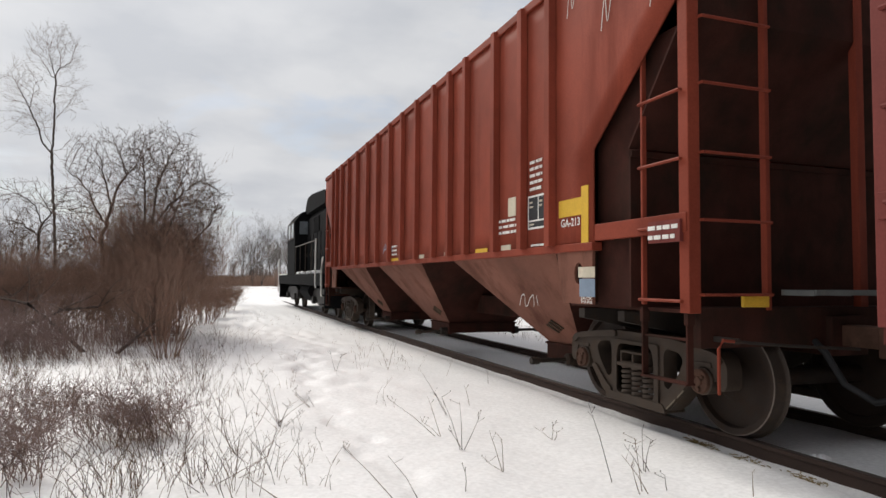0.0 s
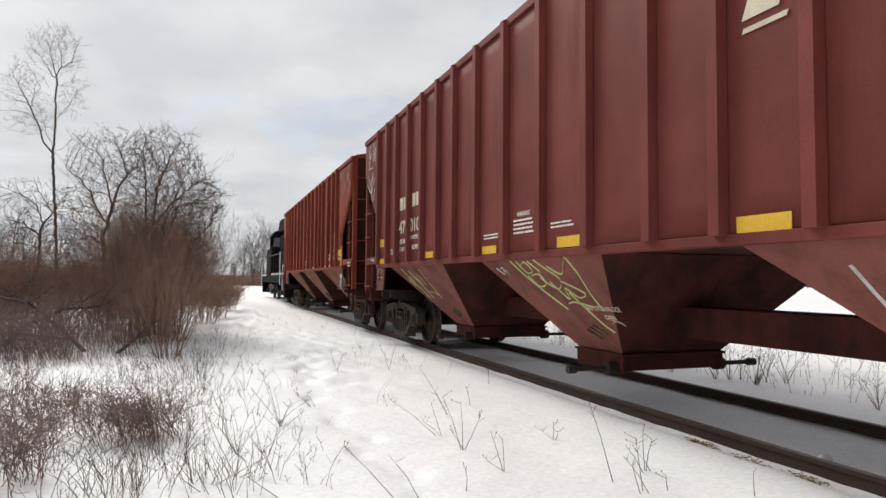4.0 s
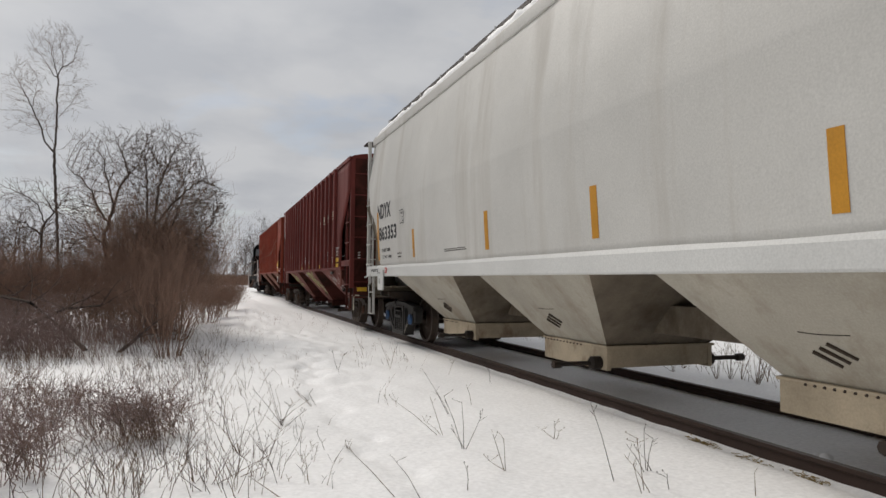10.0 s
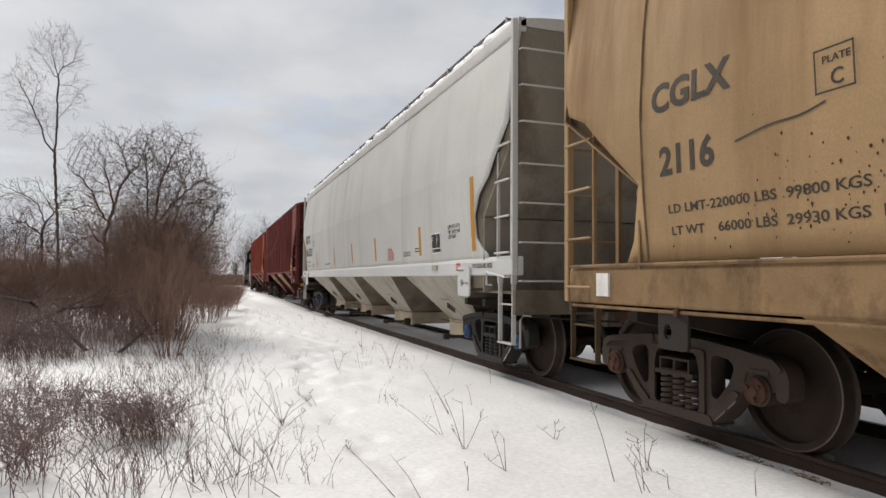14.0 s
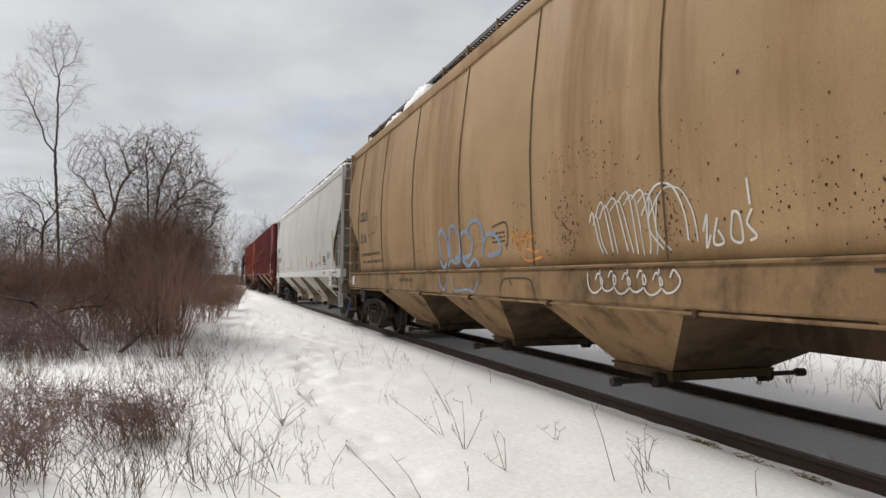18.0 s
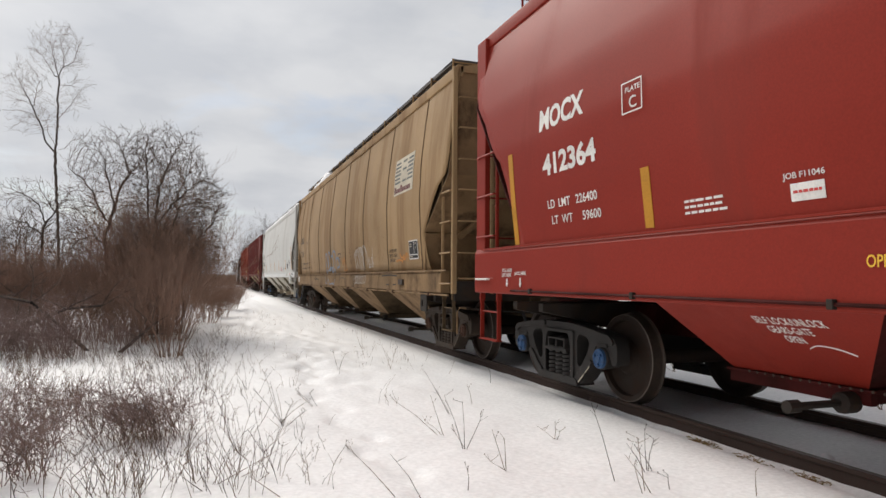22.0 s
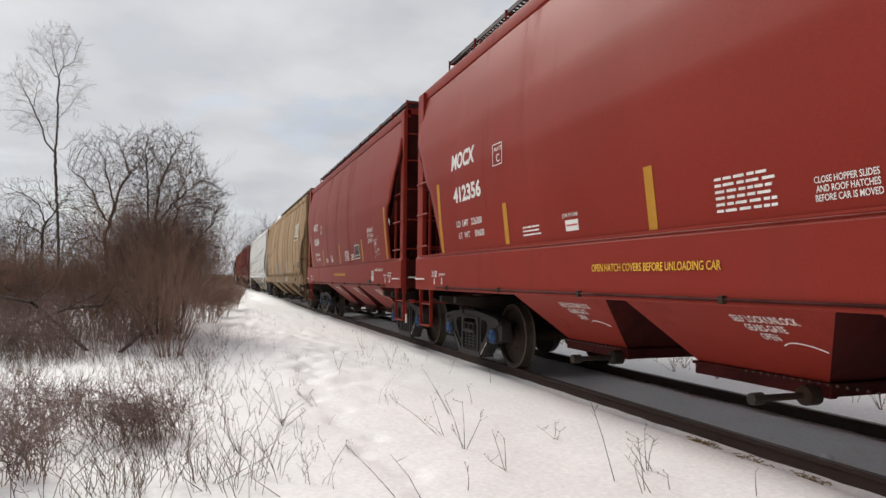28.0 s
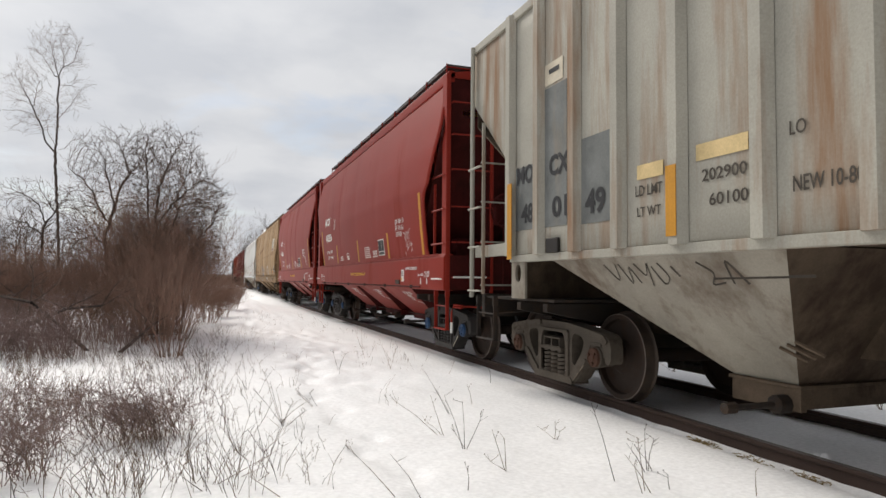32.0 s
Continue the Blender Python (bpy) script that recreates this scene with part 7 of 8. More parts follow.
    def mesh(self, name, mat, parent=None, label=""):
        me = bpy.data.meshes.new(name)
        me.from_pydata([tuple(v) for v in self.v], [], self.f)
        return link(name, me, mat, parent, label, smooth=80)


FINEST = 0.0026       # radius of the thinnest twigs


def grow(tw, rnd, p, d, length, r, level, top, droop=0.0, wob=0.25, kids=(5, 5, 4, 3), spread=0.7, up=0.25):
    """A branch with its side branches, level by level."""
    n = 5 if level < 2 else (2 if level == top else 4)
    pts = [p]
    q, dd = p.copy(), d.copy()
    for i in range(n):
        dd = (dd + Vector((rnd.gauss(0, wob), rnd.gauss(0, wob), rnd.gauss(0, wob) + up * 0.3 - droop * i / n)) * 0.35).normalized()
        q = q + dd * (length / n)
        pts.append(q.copy())
    tw[0 if level < 1 else 1].stem(pts, r, r * (0.45 if level < top else 0.35), 5 if level < 2 else 3)
    if level >= top:
        return
    k = kids[min(level, len(kids) - 1)]
    for i in range(k):
        t = 0.25 + 0.75 * (i + rnd.random()) / k
        j = min(int(t * n), n - 1)
        f = t * n - j
        c = pts[j].lerp(pts[j + 1], min(f, 1.0))
        axis = (pts[j + 1] - pts[j]).normalized()
        side = axis.orthogonal().normalized()
        side.rotate(Matrix.Rotation(rnd.random() * math.tau, 3, axis))
        nd = (axis * (1 - spread * 0.5) + side * spread * (0.7 + 0.6 * rnd.random()) + Vector((0, 0, up))).normalized()
        grow(tw, rnd, c, nd, length * (0.42 + 0.25 * rnd.random()) * (1.12 - 0.4 * t), max(r * (0.46 - 0.15 * t), FINEST), level + 1, top, droop, wob, kids, spread, up)


def tree(name, label, x, y, height, r, seed, limbs, kids=(6, 6, 5, 4), mat="twig", spread=0.7, up=0.25, top=4, lean=(0, 0), group="bare trees along the hedge"):
    rnd = random.Random(seed)
    z = snow_height(x, y) - 0.1
    root = thing(name, label, "tree", pose(x, y, z), group)
    tw = (Twigs(), Twigs())
    for dx, dy, dz, share in limbs:
        grow(tw, rnd, Vector((0, 0, 0)), Vector((dx + lean[0], dy + lean[1], dz)).normalized(), height * share, r * (0.6 + 0.4 * share), 0, top, 0.0, 0.22, kids, spread, up)
    tw[0].mesh("trunk", "bark", root)
    tw[1].mesh("crown", mat, root, "bare twigs")
    return root


def colony(limbs, clouds, seed, step=0.16, reach=0.9, kill=0.24, rounds=90, tip=0.0045, power=2.25, stray=0.16, lift=0.05, keep_on=0.45, outward=0.55):
    """A bare crown: the given limbs grow on towards points scattered in the clouds (centre, half axes, number), and fork on the way.
    Returns the nodes, their parents and radii."""
    rng = np.random.RandomState(seed)
    pos, par = [], []
    for ln in limbs:
        p = [np.array(q, float) for q in ln]
        if pos:
            last = int(np.argmin([np.sum((q - p[0]) ** 2) for q in pos]))
        else:
            pos.append(p[0])
            par.append(-1)
            last = 0
        for u, v in zip(p, p[1:]):
            k = max(1, int(np.linalg.norm(v - u) / step))
            for i in range(k):
                pos.append(u + (v - u) * (i + 1) / k + rng.normal(0, step * 0.10, 3))
                par.append(last)
                last = len(pos) - 1
    far = []
    for c, h, n in clouds:
        g = rng.normal(size=(n, 3))
        g /= np.linalg.norm(g, axis=1)[:, None]
        g *= (rng.rand(n) ** (1 / 2.2))[:, None] * (1 + 0.16 * np.sin(g[:, :1] * 7 + seed) * np.cos(g[:, 2:] * 6))
        far.append(np.array(c) + g * np.array(h))
    far = np.concatenate(far)
    low, high = far.min(0), far.max(0)
    hub = np.array(((low[0] + high[0]) / 2, (low[1] + high[1]) / 2, low[2] * 0.85 + high[2] * 0.15))
    near = np.full(len(far), 1e9)
    who = np.zeros(len(far), int)
    start = 0
    for _ in range(rounds):
        fresh = np.array(pos[start:])
        if not len(fresh) or not len(far):
            break
        d = np.linalg.norm(far[:, None] - fresh[None], axis=2)
        i = d.argmin(1)
        m = d[np.arange(len(far)), i]
        who = np.where(m < near, i + start, who)
        near = np.minimum(near, m)
        keep = near > kill
        far, near, who = far[keep], near[keep], who[keep]
        start = len(pos)
        for w in np.unique(who[near < reach]):
            pull = far[(who == w) & (near < reach)] - pos[w]
            v = (pull / np.linalg.norm(pull, axis=1)[:, None]).sum(0)
            v = v / (np.linalg.norm(v) + 1e-9) + rng.normal(0, stray, 3) + np.array((0, 0, lift))
            rad_out = pos[w] - hub
            v = v + outward * rad_out / (np.linalg.norm(rad_out) + 1e-9)
            if par[w] >= 0:
                v = v + keep_on * (pos[w] - pos[par[w]]) / step
            v /= np.linalg.norm(v)
            pos.append(pos[w] + v * step)
            par.append(int(w))
    n = len(pos)
    kids = [[] for _ in range(n)]
    for i in range(1, n):
        kids[par[i]].append(i)
    load = np.zeros(n)
    for i in range(n - 1, -1, -1):
        load[i] = load[i] or tip ** power
        if par[i] >= 0:
            load[par[i]] += load[i]
    return pos, kids, load ** (1 / power)


def crown_tree(name, label, x, y, limbs, clouds, seed, mat="twig", twigs=2, spray=0.22, thick=1.0, bristle=0.5, group="bare trees along the hedge", **how):
    """A bare tree as a thing: thick wood in the trunk, thin wood and the last twigs in the crown."""
    root = thing(name, label, "tree", pose(x, y, snow_height(x, y) - 0.1), group)
    pos, kids, rad = colony(limbs, clouds, seed, **how)
    rad = [float(q) * thick for q in rad]
    rnd = random.Random(seed)
    wood, fine = Twigs(), Twigs()
    todo = [(0, None)]
    while todo:
        i, before = todo.pop()
        line = [i] if before is None else [before, i]
        while kids[line[-1]]:
            best = max(kids[line[-1]], key=lambda q: rad[q])
            todo += [(q, line[-1]) for q in kids[line[-1]] if q != best]
            line.append(best)
        if len(line) < 2:
            continue
        pts = [Vector(pos[q]) for q in line]
        rr = [min(rad[q], rad[line[min(1, len(line) - 1)]] * 1.05) for q in line]
        cut = next((k for k, r in enumerate(rr) if r < 0.013), len(rr))
        if cut > 1:
            wood.limb(pts[:cut + 1], rr[:cut + 1], 6)
        if cut < len(rr) - 1:
            k = max(cut - 1, 0) if cut <= 1 else cut
            fine.limb(pts[k:], rr[k:], 3)
        for j in range(1, len(pts)):                    # side twigs along the thin wood, a fan at its end
            if rr[j] > 0.016:
                continue
            ahead = (pts[j] - pts[j - 1]).normalized()
            last = j == len(pts) - 1
            for k in range(twigs if last else (1 if rnd.random() < bristle else 0)):
                wide = 0.35 if last else 0.75
                d = (ahead + Vector((rnd.gauss(0, wide), rnd.gauss(0, wide), rnd.gauss(0.12, wide * 0.8)))).normalized()
                m = pts[j] + d * spray * rnd.uniform(0.35, 0.65)
                e = m + (d + Vector((rnd.gauss(0, 0.25), rnd.gauss(0, 0.25), rnd.gauss(0.08, 0.2)))).normalized() * spray * rnd.uniform(0.3, 0.7)
                fine.stem([pts[j], m, e], min(rr[j] * 0.8, 0.0045), 0.0022)
    wood.mesh("trunk", "bark", root)
    fine.mesh("crown", mat, root, "bare twigs")
    return root


crown_tree("tall_tree", "tall slender bare tree with a forked trunk above the brush", -4.63, 24.0, [
    [(0.05, 0, 0), (0.0, 0, 0.8), (-0.1, 0, 3.0), (-0.24, 0, 4.85), (-0.26, 0, 5.5), (-0.21, 0, 6.5), (-0.25, 0, 7.25), (-0.21, 0, 7.65), (-0.25, 0, 7.9), (-0.12, 0, 8.3), (-0.13, 0.1, 8.65), (-0.24, 0.1, 9.0)],
    [(-0.27, 0, 5.4), (-0.56, 0.1, 5.75), (-0.65, 0.1, 6.15), (-0.90, 0.2, 6.65), (-0.99, 0.2, 6.9), (-1.16, 0.2, 7.25), (-1.33, 0.1, 7.6), (-1.5, 0, 8.0)],
    [(-0.97, 0.2, 6.85), (-0.85, 0, 7.3), (-0.78, -0.1, 7.65)],
    [(-0.28, 0, 5.65), (-0.44, -0.1, 6.0), (-0.51, -0.2, 6.4)],
    [(-0.24, 0, 5.45), (0.0, -0.1, 5.55), (0.2, -0.1, 5.8)],
    [(-0.25, 0, 7.9), (-0.37, -0.1, 8.5), (-0.5, -0.1, 9.0)],
    [(-0.28, 0, 7.85), (-0.73, 0.2, 8.55), (-1.05, 0.3, 8.9)],
    [(-0.21, 0, 7.65), (0.1, 0.1, 7.7), (0.3, 0.1, 7.85)],
    [(-0.15, 0, 8.2), (0.15, 0.1, 8.5), (0.28, 0.1, 9.0)],
    [(-0.21, 0, 6.55), (0.06, -0.2, 6.8), (0.26, -0.3, 7.1)]],
    [((-0.25, 0, 8.75), (0.80, 0.75, 0.85), 900), ((-1.15, 0.1, 7.6), (0.62, 0.6, 0.85), 620), ((-0.85, 0, 6.4), (0.75, 0.6, 0.50), 260), ((0.22, 0, 7.3), (0.45, 0.5, 0.75), 220), ((0.25, -0.1, 5.9), (0.26, 0.25, 0.28), 70), ((-0.45, -0.2, 6.6), (0.35, 0.35, 0.45), 110)],
    11, mat="twig_pale", twigs=3, spray=0.26, step=0.10, reach=0.8, kill=0.17, tip=0.0030, power=2.05, bristle=0.55)
crown_tree("hedge_tree", "crooked bare tree with dark spreading limbs", -2.43, 18.0, [
    [(0.1, 0, 0), (0.08, 0, 0.7), (-0.02, 0, 1.8), (-0.11, 0, 2.4), (0.01, 0, 2.75), (0.10, 0, 3.2), (0.24, 0, 3.7), (0.43, 0, 4.0), (0.62, 0, 4.25)],
    [(-0.02, 0, 2.75), (-0.25, -0.1, 3.15), (-0.38, -0.15, 3.5), (-0.58, -0.2, 3.75), (-0.90, -0.2, 4.05)],
    [(0.10, 0, 3.15), (0.0, 0.2, 3.55), (-0.14, 0.25, 4.0), (-0.21, 0.3, 4.45)],
    [(0.43, 0, 3.95), (0.28, 0.15, 4.4), (0.14, 0.2, 4.75)],
    [(-0.08, 0, 2.2), (-0.29, -0.3, 2.4), (-0.59, -0.4, 2.3), (-0.85, -0.4, 2.0)],
    [(0.01, 0, 2.0), (0.3, 0.2, 2.35), (0.65, 0.2, 2.5)]],
    [((-0.1, 0, 4.2), (0.85, 0.8, 0.80), 1100), ((0.55, 0, 4.55), (0.50, 0.6, 0.62), 420), ((-0.55, -0.1, 3.0), (0.55, 0.7, 0.85), 380), ((0.45, 0.1, 3.1), (0.5, 0.6, 0.8), 330), ((-0.6, -0.4, 2.0), (0.5, 0.4, 0.45), 120)],
    21, twigs=3, spray=0.22, step=0.10, reach=0.8, kill=0.17, tip=0.0047, bristle=1.0)
crown_tree("hedge_tree", "dense rounded bare tree with many rising limbs", -1.06, 17.0, [
    [(0.0, 0, 0), (-0.06, 0, 0.4), (-0.23, 0, 2.0), (-0.24, 0, 2.9), (-0.18, 0, 3.65), (0.03, 0, 4.25), (0.25, 0, 4.75)],
    [(-0.23, 0, 2.75), (0.18, -0.1, 3.3), (0.58, -0.2, 3.7), (0.92, -0.2, 3.95)],
    [(-0.23, 0, 2.0), (-0.41, 0.1, 2.8), (-0.43, 0.15, 3.45), (-0.48, 0.2, 4.1), (-0.52, 0.2, 4.6)],
    [(0.0, 0, 0.2), (0.13, -0.1, 0.5), (0.35, -0.2, 1.6), (0.68, -0.3, 2.35), (1.05, -0.3, 2.8)],
    [(-0.2, 0, 2.4), (0.05, 0.3, 3.0), (0.3, 0.4, 3.7), (0.45, 0.4, 4.1)],
    [(0.2, -0.1, 0.9), (0.0, -0.4, 1.8), (0.15, -0.6, 2.6), (0.35, -0.6, 3.2)],
    [(0.25, -0.2, 1.3), (0.6, 0.1, 1.9), (0.85, 0.2, 2.1)]],
    [((0.05, 0, 4.15), (0.85, 0.9, 0.95), 1200), ((0.75, -0.1, 3.2), (0.62, 0.8, 0.90), 1300), ((0.2, -0.2, 2.6), (0.95, 0.9, 0.95), 1700), ((-0.45, 0.1, 4.0), (0.42, 0.6, 0.95), 500), ((0.75, 0, 2.2), (0.55, 0.7, 0.8), 800)],
    22, twigs=4, spray=0.24, step=0.09, reach=0.7, kill=0.14, tip=0.0042, power=2.4, bristle=1.0)
crown_tree("hedge_tree", "small crooked bare tree with thin arching limbs", -4.29, 20.0, [
    [(0.0, 0, 0), (-0.02, 0, 0.6), (-0.01, 0, 2.4), (0.04, 0, 2.8), (-0.11, 0, 3.3), (-0.31, 0, 3.5), (-0.64, 0, 3.65), (-0.9, 0, 3.75)],
    [(0.04, 0, 2.8), (0.23, 0.1, 3.15), (-0.03, 0.15, 3.6), (-0.2, 0.2, 3.9)],
    [(0.23, 0.1, 3.15), (0.5, 0, 3.45), (0.78, 0, 3.55)],
    [(-0.01, 0, 2.5), (-0.35, -0.2, 2.8), (-0.7, -0.3, 2.9)]],
    [((-0.35, 0, 3.45), (0.75, 0.6, 0.50), 400), ((0.5, 0, 3.3), (0.5, 0.5, 0.42), 230), ((-0.4, -0.1, 2.5), (0.7, 0.5, 0.55), 240), ((0.45, 0, 2.5), (0.55, 0.5, 0.6), 180)],
    24, twigs=3, spray=0.24, step=0.11, reach=0.8, kill=0.18, tip=0.0050, bristle=0.9)
for _k, (_x, _y, _h, _w) in enumerate(((-6.6, 23.0, 3.3, 0.8), (-5.6, 22.0, 2.9, 0.7), (-5.0, 21.5, 3.2, 0.8), (-6.0, 24.5, 3.6, 0.9), (-4.0, 21.2, 2.8, 0.8), (-3.3, 22.5, 3.2, 0.9), (-2.0, 21.5, 3.4, 0.9), (-0.95, 20.5, 3.1, 0.9), (-0.9, 25.0, 3.4, 0.9), (-0.95, 18.6, 3.0, 0.95), (-1.6, 19.2, 3.0, 0.9), (-0.7, 17.6, 2.7, 0.75))):
    crown_tree("hedge_tree", "slender bare sapling behind the brush", _x, _y, [[(0, 0, 0), (0.05, 0, _h * 0.3), (-0.04, 0, _h * 0.6)], [(0.0, 0, 0.2), (0.3 * _w, 0.1, _h * 0.5)], [(0.0, 0, 0.2), (-0.35 * _w, -0.1, _h * 0.5)]],
               [((0, 0, _h * 0.68), (_w, _w, _h * 0.34), int(620 * _w))], 60 + _k, twigs=3, spray=0.26, step=0.11, reach=0.9, kill=0.17, tip=0.0042, bristle=0.8)


def bush(x, y, h, wid, stems, seed, mat="twig_red", label="dense thicket of reddish-brown bare stems", name="bush", spread=0.35, base=0.35, top=3, kids=(4, 4, 3), wob=0.3, up=0.3, thick=0.0065):
    rnd = random.Random(seed)
    root = thing(name, label, "bush", pose(x, y, snow_height(x, y) - 0.04), "brush along the hedge")
    a, b = Twigs(), Twigs()
    for i in range(stems):
        g, q = rnd.random() * math.tau, math.sqrt(rnd.random())
        p = Vector((math.cos(g) * q * wid * base, math.sin(g) * q * wid * base, 0))
        d = Vector((math.cos(g) * q * spread + rnd.gauss(0, 0.12), math.sin(g) * q * spread + rnd.gauss(0, 0.12), 1)).normalized()
        grow((a, b), rnd, p, d, h * (0.6 + 0.45 * rnd.random()), thick if h > 0.8 else 0.0042, 0, top, 0.05, wob, kids, 0.55, up)
    tagged(a.mesh("stem_clump", mat, root), kind="stuff")
    b.mesh("crown", mat, root)
    return root


_k = 0
for _x, _y, _h, _w, _n in ((-0.67, 12.6, 1.75, 0.45, 48), (-1.5, 15.2, 1.35, 0.9, 70), (-2.5, 15.4, 1.35, 1.3, 70), (-3.6, 15.6, 1.5, 1.4, 80), (-4.8, 15.4, 1.5, 1.4, 80), (-5.9, 16.0, 1.5, 1.5, 70),
                           (-1.0, 15.4, 2.1, 0.7, 60), (-1.6, 17.4, 3.1, 0.5, 42), (-1.2, 17.1, 3.0, 0.45, 40), (-1.15, 17.8, 2.4, 0.65, 80), (-1.5, 21.0, 2.5, 0.7, 60), (-2.0, 26.0, 2.6, 0.7, 50),
                           (-0.15, 21.0, 1.15, 0.55, 40), (0.15, 24.0, 1.15, 0.6, 45), (0.5, 27.0, 1.10, 0.65, 45), (0.75, 30.5, 1.0, 0.65, 45), (0.6, 34.0, 1.0, 0.9, 40),
                           (-1.6, 19.0, 1.6, 1.4, 60), (-2.8, 18.6, 1.6, 1.6, 80), (-4.4, 18.8, 1.75, 1.6, 80), (-6.0, 18.7, 1.75, 1.7, 80), (-7.4, 18.5, 1.6, 1.7, 60), (-6.6, 22.0, 1.5, 2.0, 45), (-9.0, 25.0, 1.6, 2.4, 45), (-8.5, 20.0, 1.3, 1.9, 45), (-11.5, 27.0, 1.6, 2.6, 45), (-8.0, 30.0, 1.8, 2.6, 45), (-5.0, 28.0, 1.8, 2.4, 45), (-12.0, 34.0, 1.9, 3.0, 45), (-4.0, 36.0, 1.8, 2.8, 45),
                           (8.8, 72.0, 2.0, 3.0, 40), (9.6, 86.0, 2.2, 3.5, 40), (10.5, 98.0, 2.4, 4.0, 40), (9.0, 112.0, 2.4, 4.0, 40), (8.6, 135.0, 2.2, 4.5, 40)):
    _k += 1
    bush(_x, _y, _h, _w, int(_n * (1.0 if _k != 1 else 0.6)), 100 + _k, kids=(4, 3, 2) if _k < 3 else (5, 4, 3) if _y < 30 else (4, 3, 2) if _y < 60 else (4, 3), wob=0.42 if _h < 2.9 else 0.26, spread=0.24 if _k == 1 or _h > 2.9 else 0.42, thick=0.0065, base=0.45 if _k == 1 else 0.8)


# low growth nearer the camera
def bramble(x, y, h, wid, canes, seed, lean=(0.0, 0.0), label="tangled clump of reddish-brown bare canes in the snow", deep=1.0):
    """A clump of arching canes with short side shoots."""
    rnd = random.Random(seed)
    root = thing("bramble", label, "shrub", pose(x, y, 0), "brambles in the snow")
    cane, shoot = Twigs(), Twigs()
    for i in range(canes):
        bx, by = rnd.gauss(0, wid * 0.38), rnd.gauss(0, wid * 0.30 * deep)
        p = Vector((bx, by, snow_height(x + bx, y + by) - 0.03))
        g = rnd.random() * math.tau
        out = Vector((math.cos(g) + lean[0] * 2.0, math.sin(g) + lean[1] * 2.0, 0)) * rnd.uniform(0.3, 1.0)
        tall = h * rnd.uniform(0.45, 1.1)
        span = tall * rnd.uniform(0.35, 1.5)
        bend = rnd.uniform(0.55, 1.35)
        pts = []
        for k in range(8):
            t = k / 7
            up = tall * math.sin(min(t * bend, 1.35) * math.pi / 2 * 1.12)
            pts.append(p + Vector((out.x * span * t ** 1.4 + rnd.gauss(0, 0.012), out.y * span * t ** 1.4 + rnd.gauss(0, 0.012), up)))
        r = rnd.uniform(0.0028, 0.0048)
        cane.limb(pts, [r * (1 - 0.55 * k / 7) for k in range(8)], 4)
        for k in range(rnd.randint(4, 9)):
            f = rnd.uniform(1.5, 6.9)
            j = int(f)
            o = pts[j].lerp(pts[j + 1], f - j)
            d = Vector((rnd.gauss(0, 0.7), rnd.gauss(0, 0.6), rnd.gauss(0.45, 0.5)))
            m = o + d * 0.09 * rnd.uniform(0.5, 1.4)
            e = m + (d + Vector((rnd.gauss(0, 0.5), rnd.gauss(0, 0.4), 0.3))) * 0.07 * rnd.uniform(0.4, 1.4)
            shoot.stem([o, m, e], 0.0021, 0.0012)
            if rnd.random() < 0.5:
                shoot.stem([m, m + Vector((rnd.gauss(0, 0.6), rnd.gauss(0, 0.5), rnd.gauss(0.3, 0.5))) * 0.07], 0.0016, 0.001)
    tagged(cane.mesh("cane_clump", "shrub", root), kind="stuff")
    tagged(shoot.mesh("shoot_clump", "shrub", root), kind="stuff")


for _k, (_x, _y, _h, _w, _n, _lx) in enumerate((
        (-0.55, 6.15, 0.42, 0.46, 62, -0.5), (-0.35, 6.3, 0.38, 0.33, 34, -0.4), (-0.95, 6.5, 0.36, 0.6, 26, -0.2),
        (-1.15, 5.05, 0.42, 0.40, 30, 0.1), (-1.50, 5.6, 0.46, 0.6, 48, 0.0), (-1.75, 6.4, 0.42, 0.7, 40, 0.1), (-1.25, 6.0, 0.36, 0.5, 18, 0.2),
        (-2.3, 7.2, 0.45, 1.0, 42, 0.0), (-1.5, 7.4, 0.36, 0.9, 24, 0.1), (-2.9, 8.4, 0.45, 1.2, 40, 0.0), (-0.8, 7.2, 0.32, 0.7, 14, 0.0), (-1.45, 4.9, 0.36, 0.4, 18, 0.2))):
    bramble(_x, _y, _h, _w, _n, 400 + _k, (_lx, 0.0))
for _k, (_x, _y, _h, _w, _n) in enumerate(((-2.3, 12.2, 0.7, 0.9, 110), (-3.0, 11.8, 0.8, 1.1, 150), (-3.9, 12.2, 0.8, 1.2, 150), (-1.4, 13.2, 0.5, 0.7, 40), (-2.7, 13.2, 1.0, 1.3, 140), (-4.2, 13.6, 1.0, 1.5, 140), (-5.4, 13.6, 1.0, 1.5, 120))):
    bramble(_x, _y, _h, _w, _n, 440 + _k, (-0.2, 0.0), "low tangle of dark bare brush over the snow", 0.7)


def fallen_branch(name, label, pts, r, seed):
    tw = (Twigs(), Twigs())
    rnd = random.Random(seed)
    p = [Vector(q) for q in pts]
    tw[0].stem(p, r, r * 0.4, 6)
    for i in range(6):
        a = p[min(1 + i % (len(p) - 1), len(p) - 1)]
        grow(tw, rnd, a, Vector((rnd.gauss(0, 0.6), rnd.gauss(0, 0.3), 0.5)).normalized(), 0.7, r * 0.35, 1, 3, 0.1, 0.3, (0, 4, 3), 0.7, 0.1)
    root = thing(name, label, "branch", pose(0, 0, 0), "fallen branches")
    tw[0].mesh("bough", "bark", root)
    tw[1].mesh("crown", "twig", root)


fallen_branch("fallen_branch", "fallen dark branch propped in the brush", [(-1.55, 13.2, -0.12), (-1.25, 13.2, 0.15), (-1.0, 13.3, 0.38)], 0.04, 31)
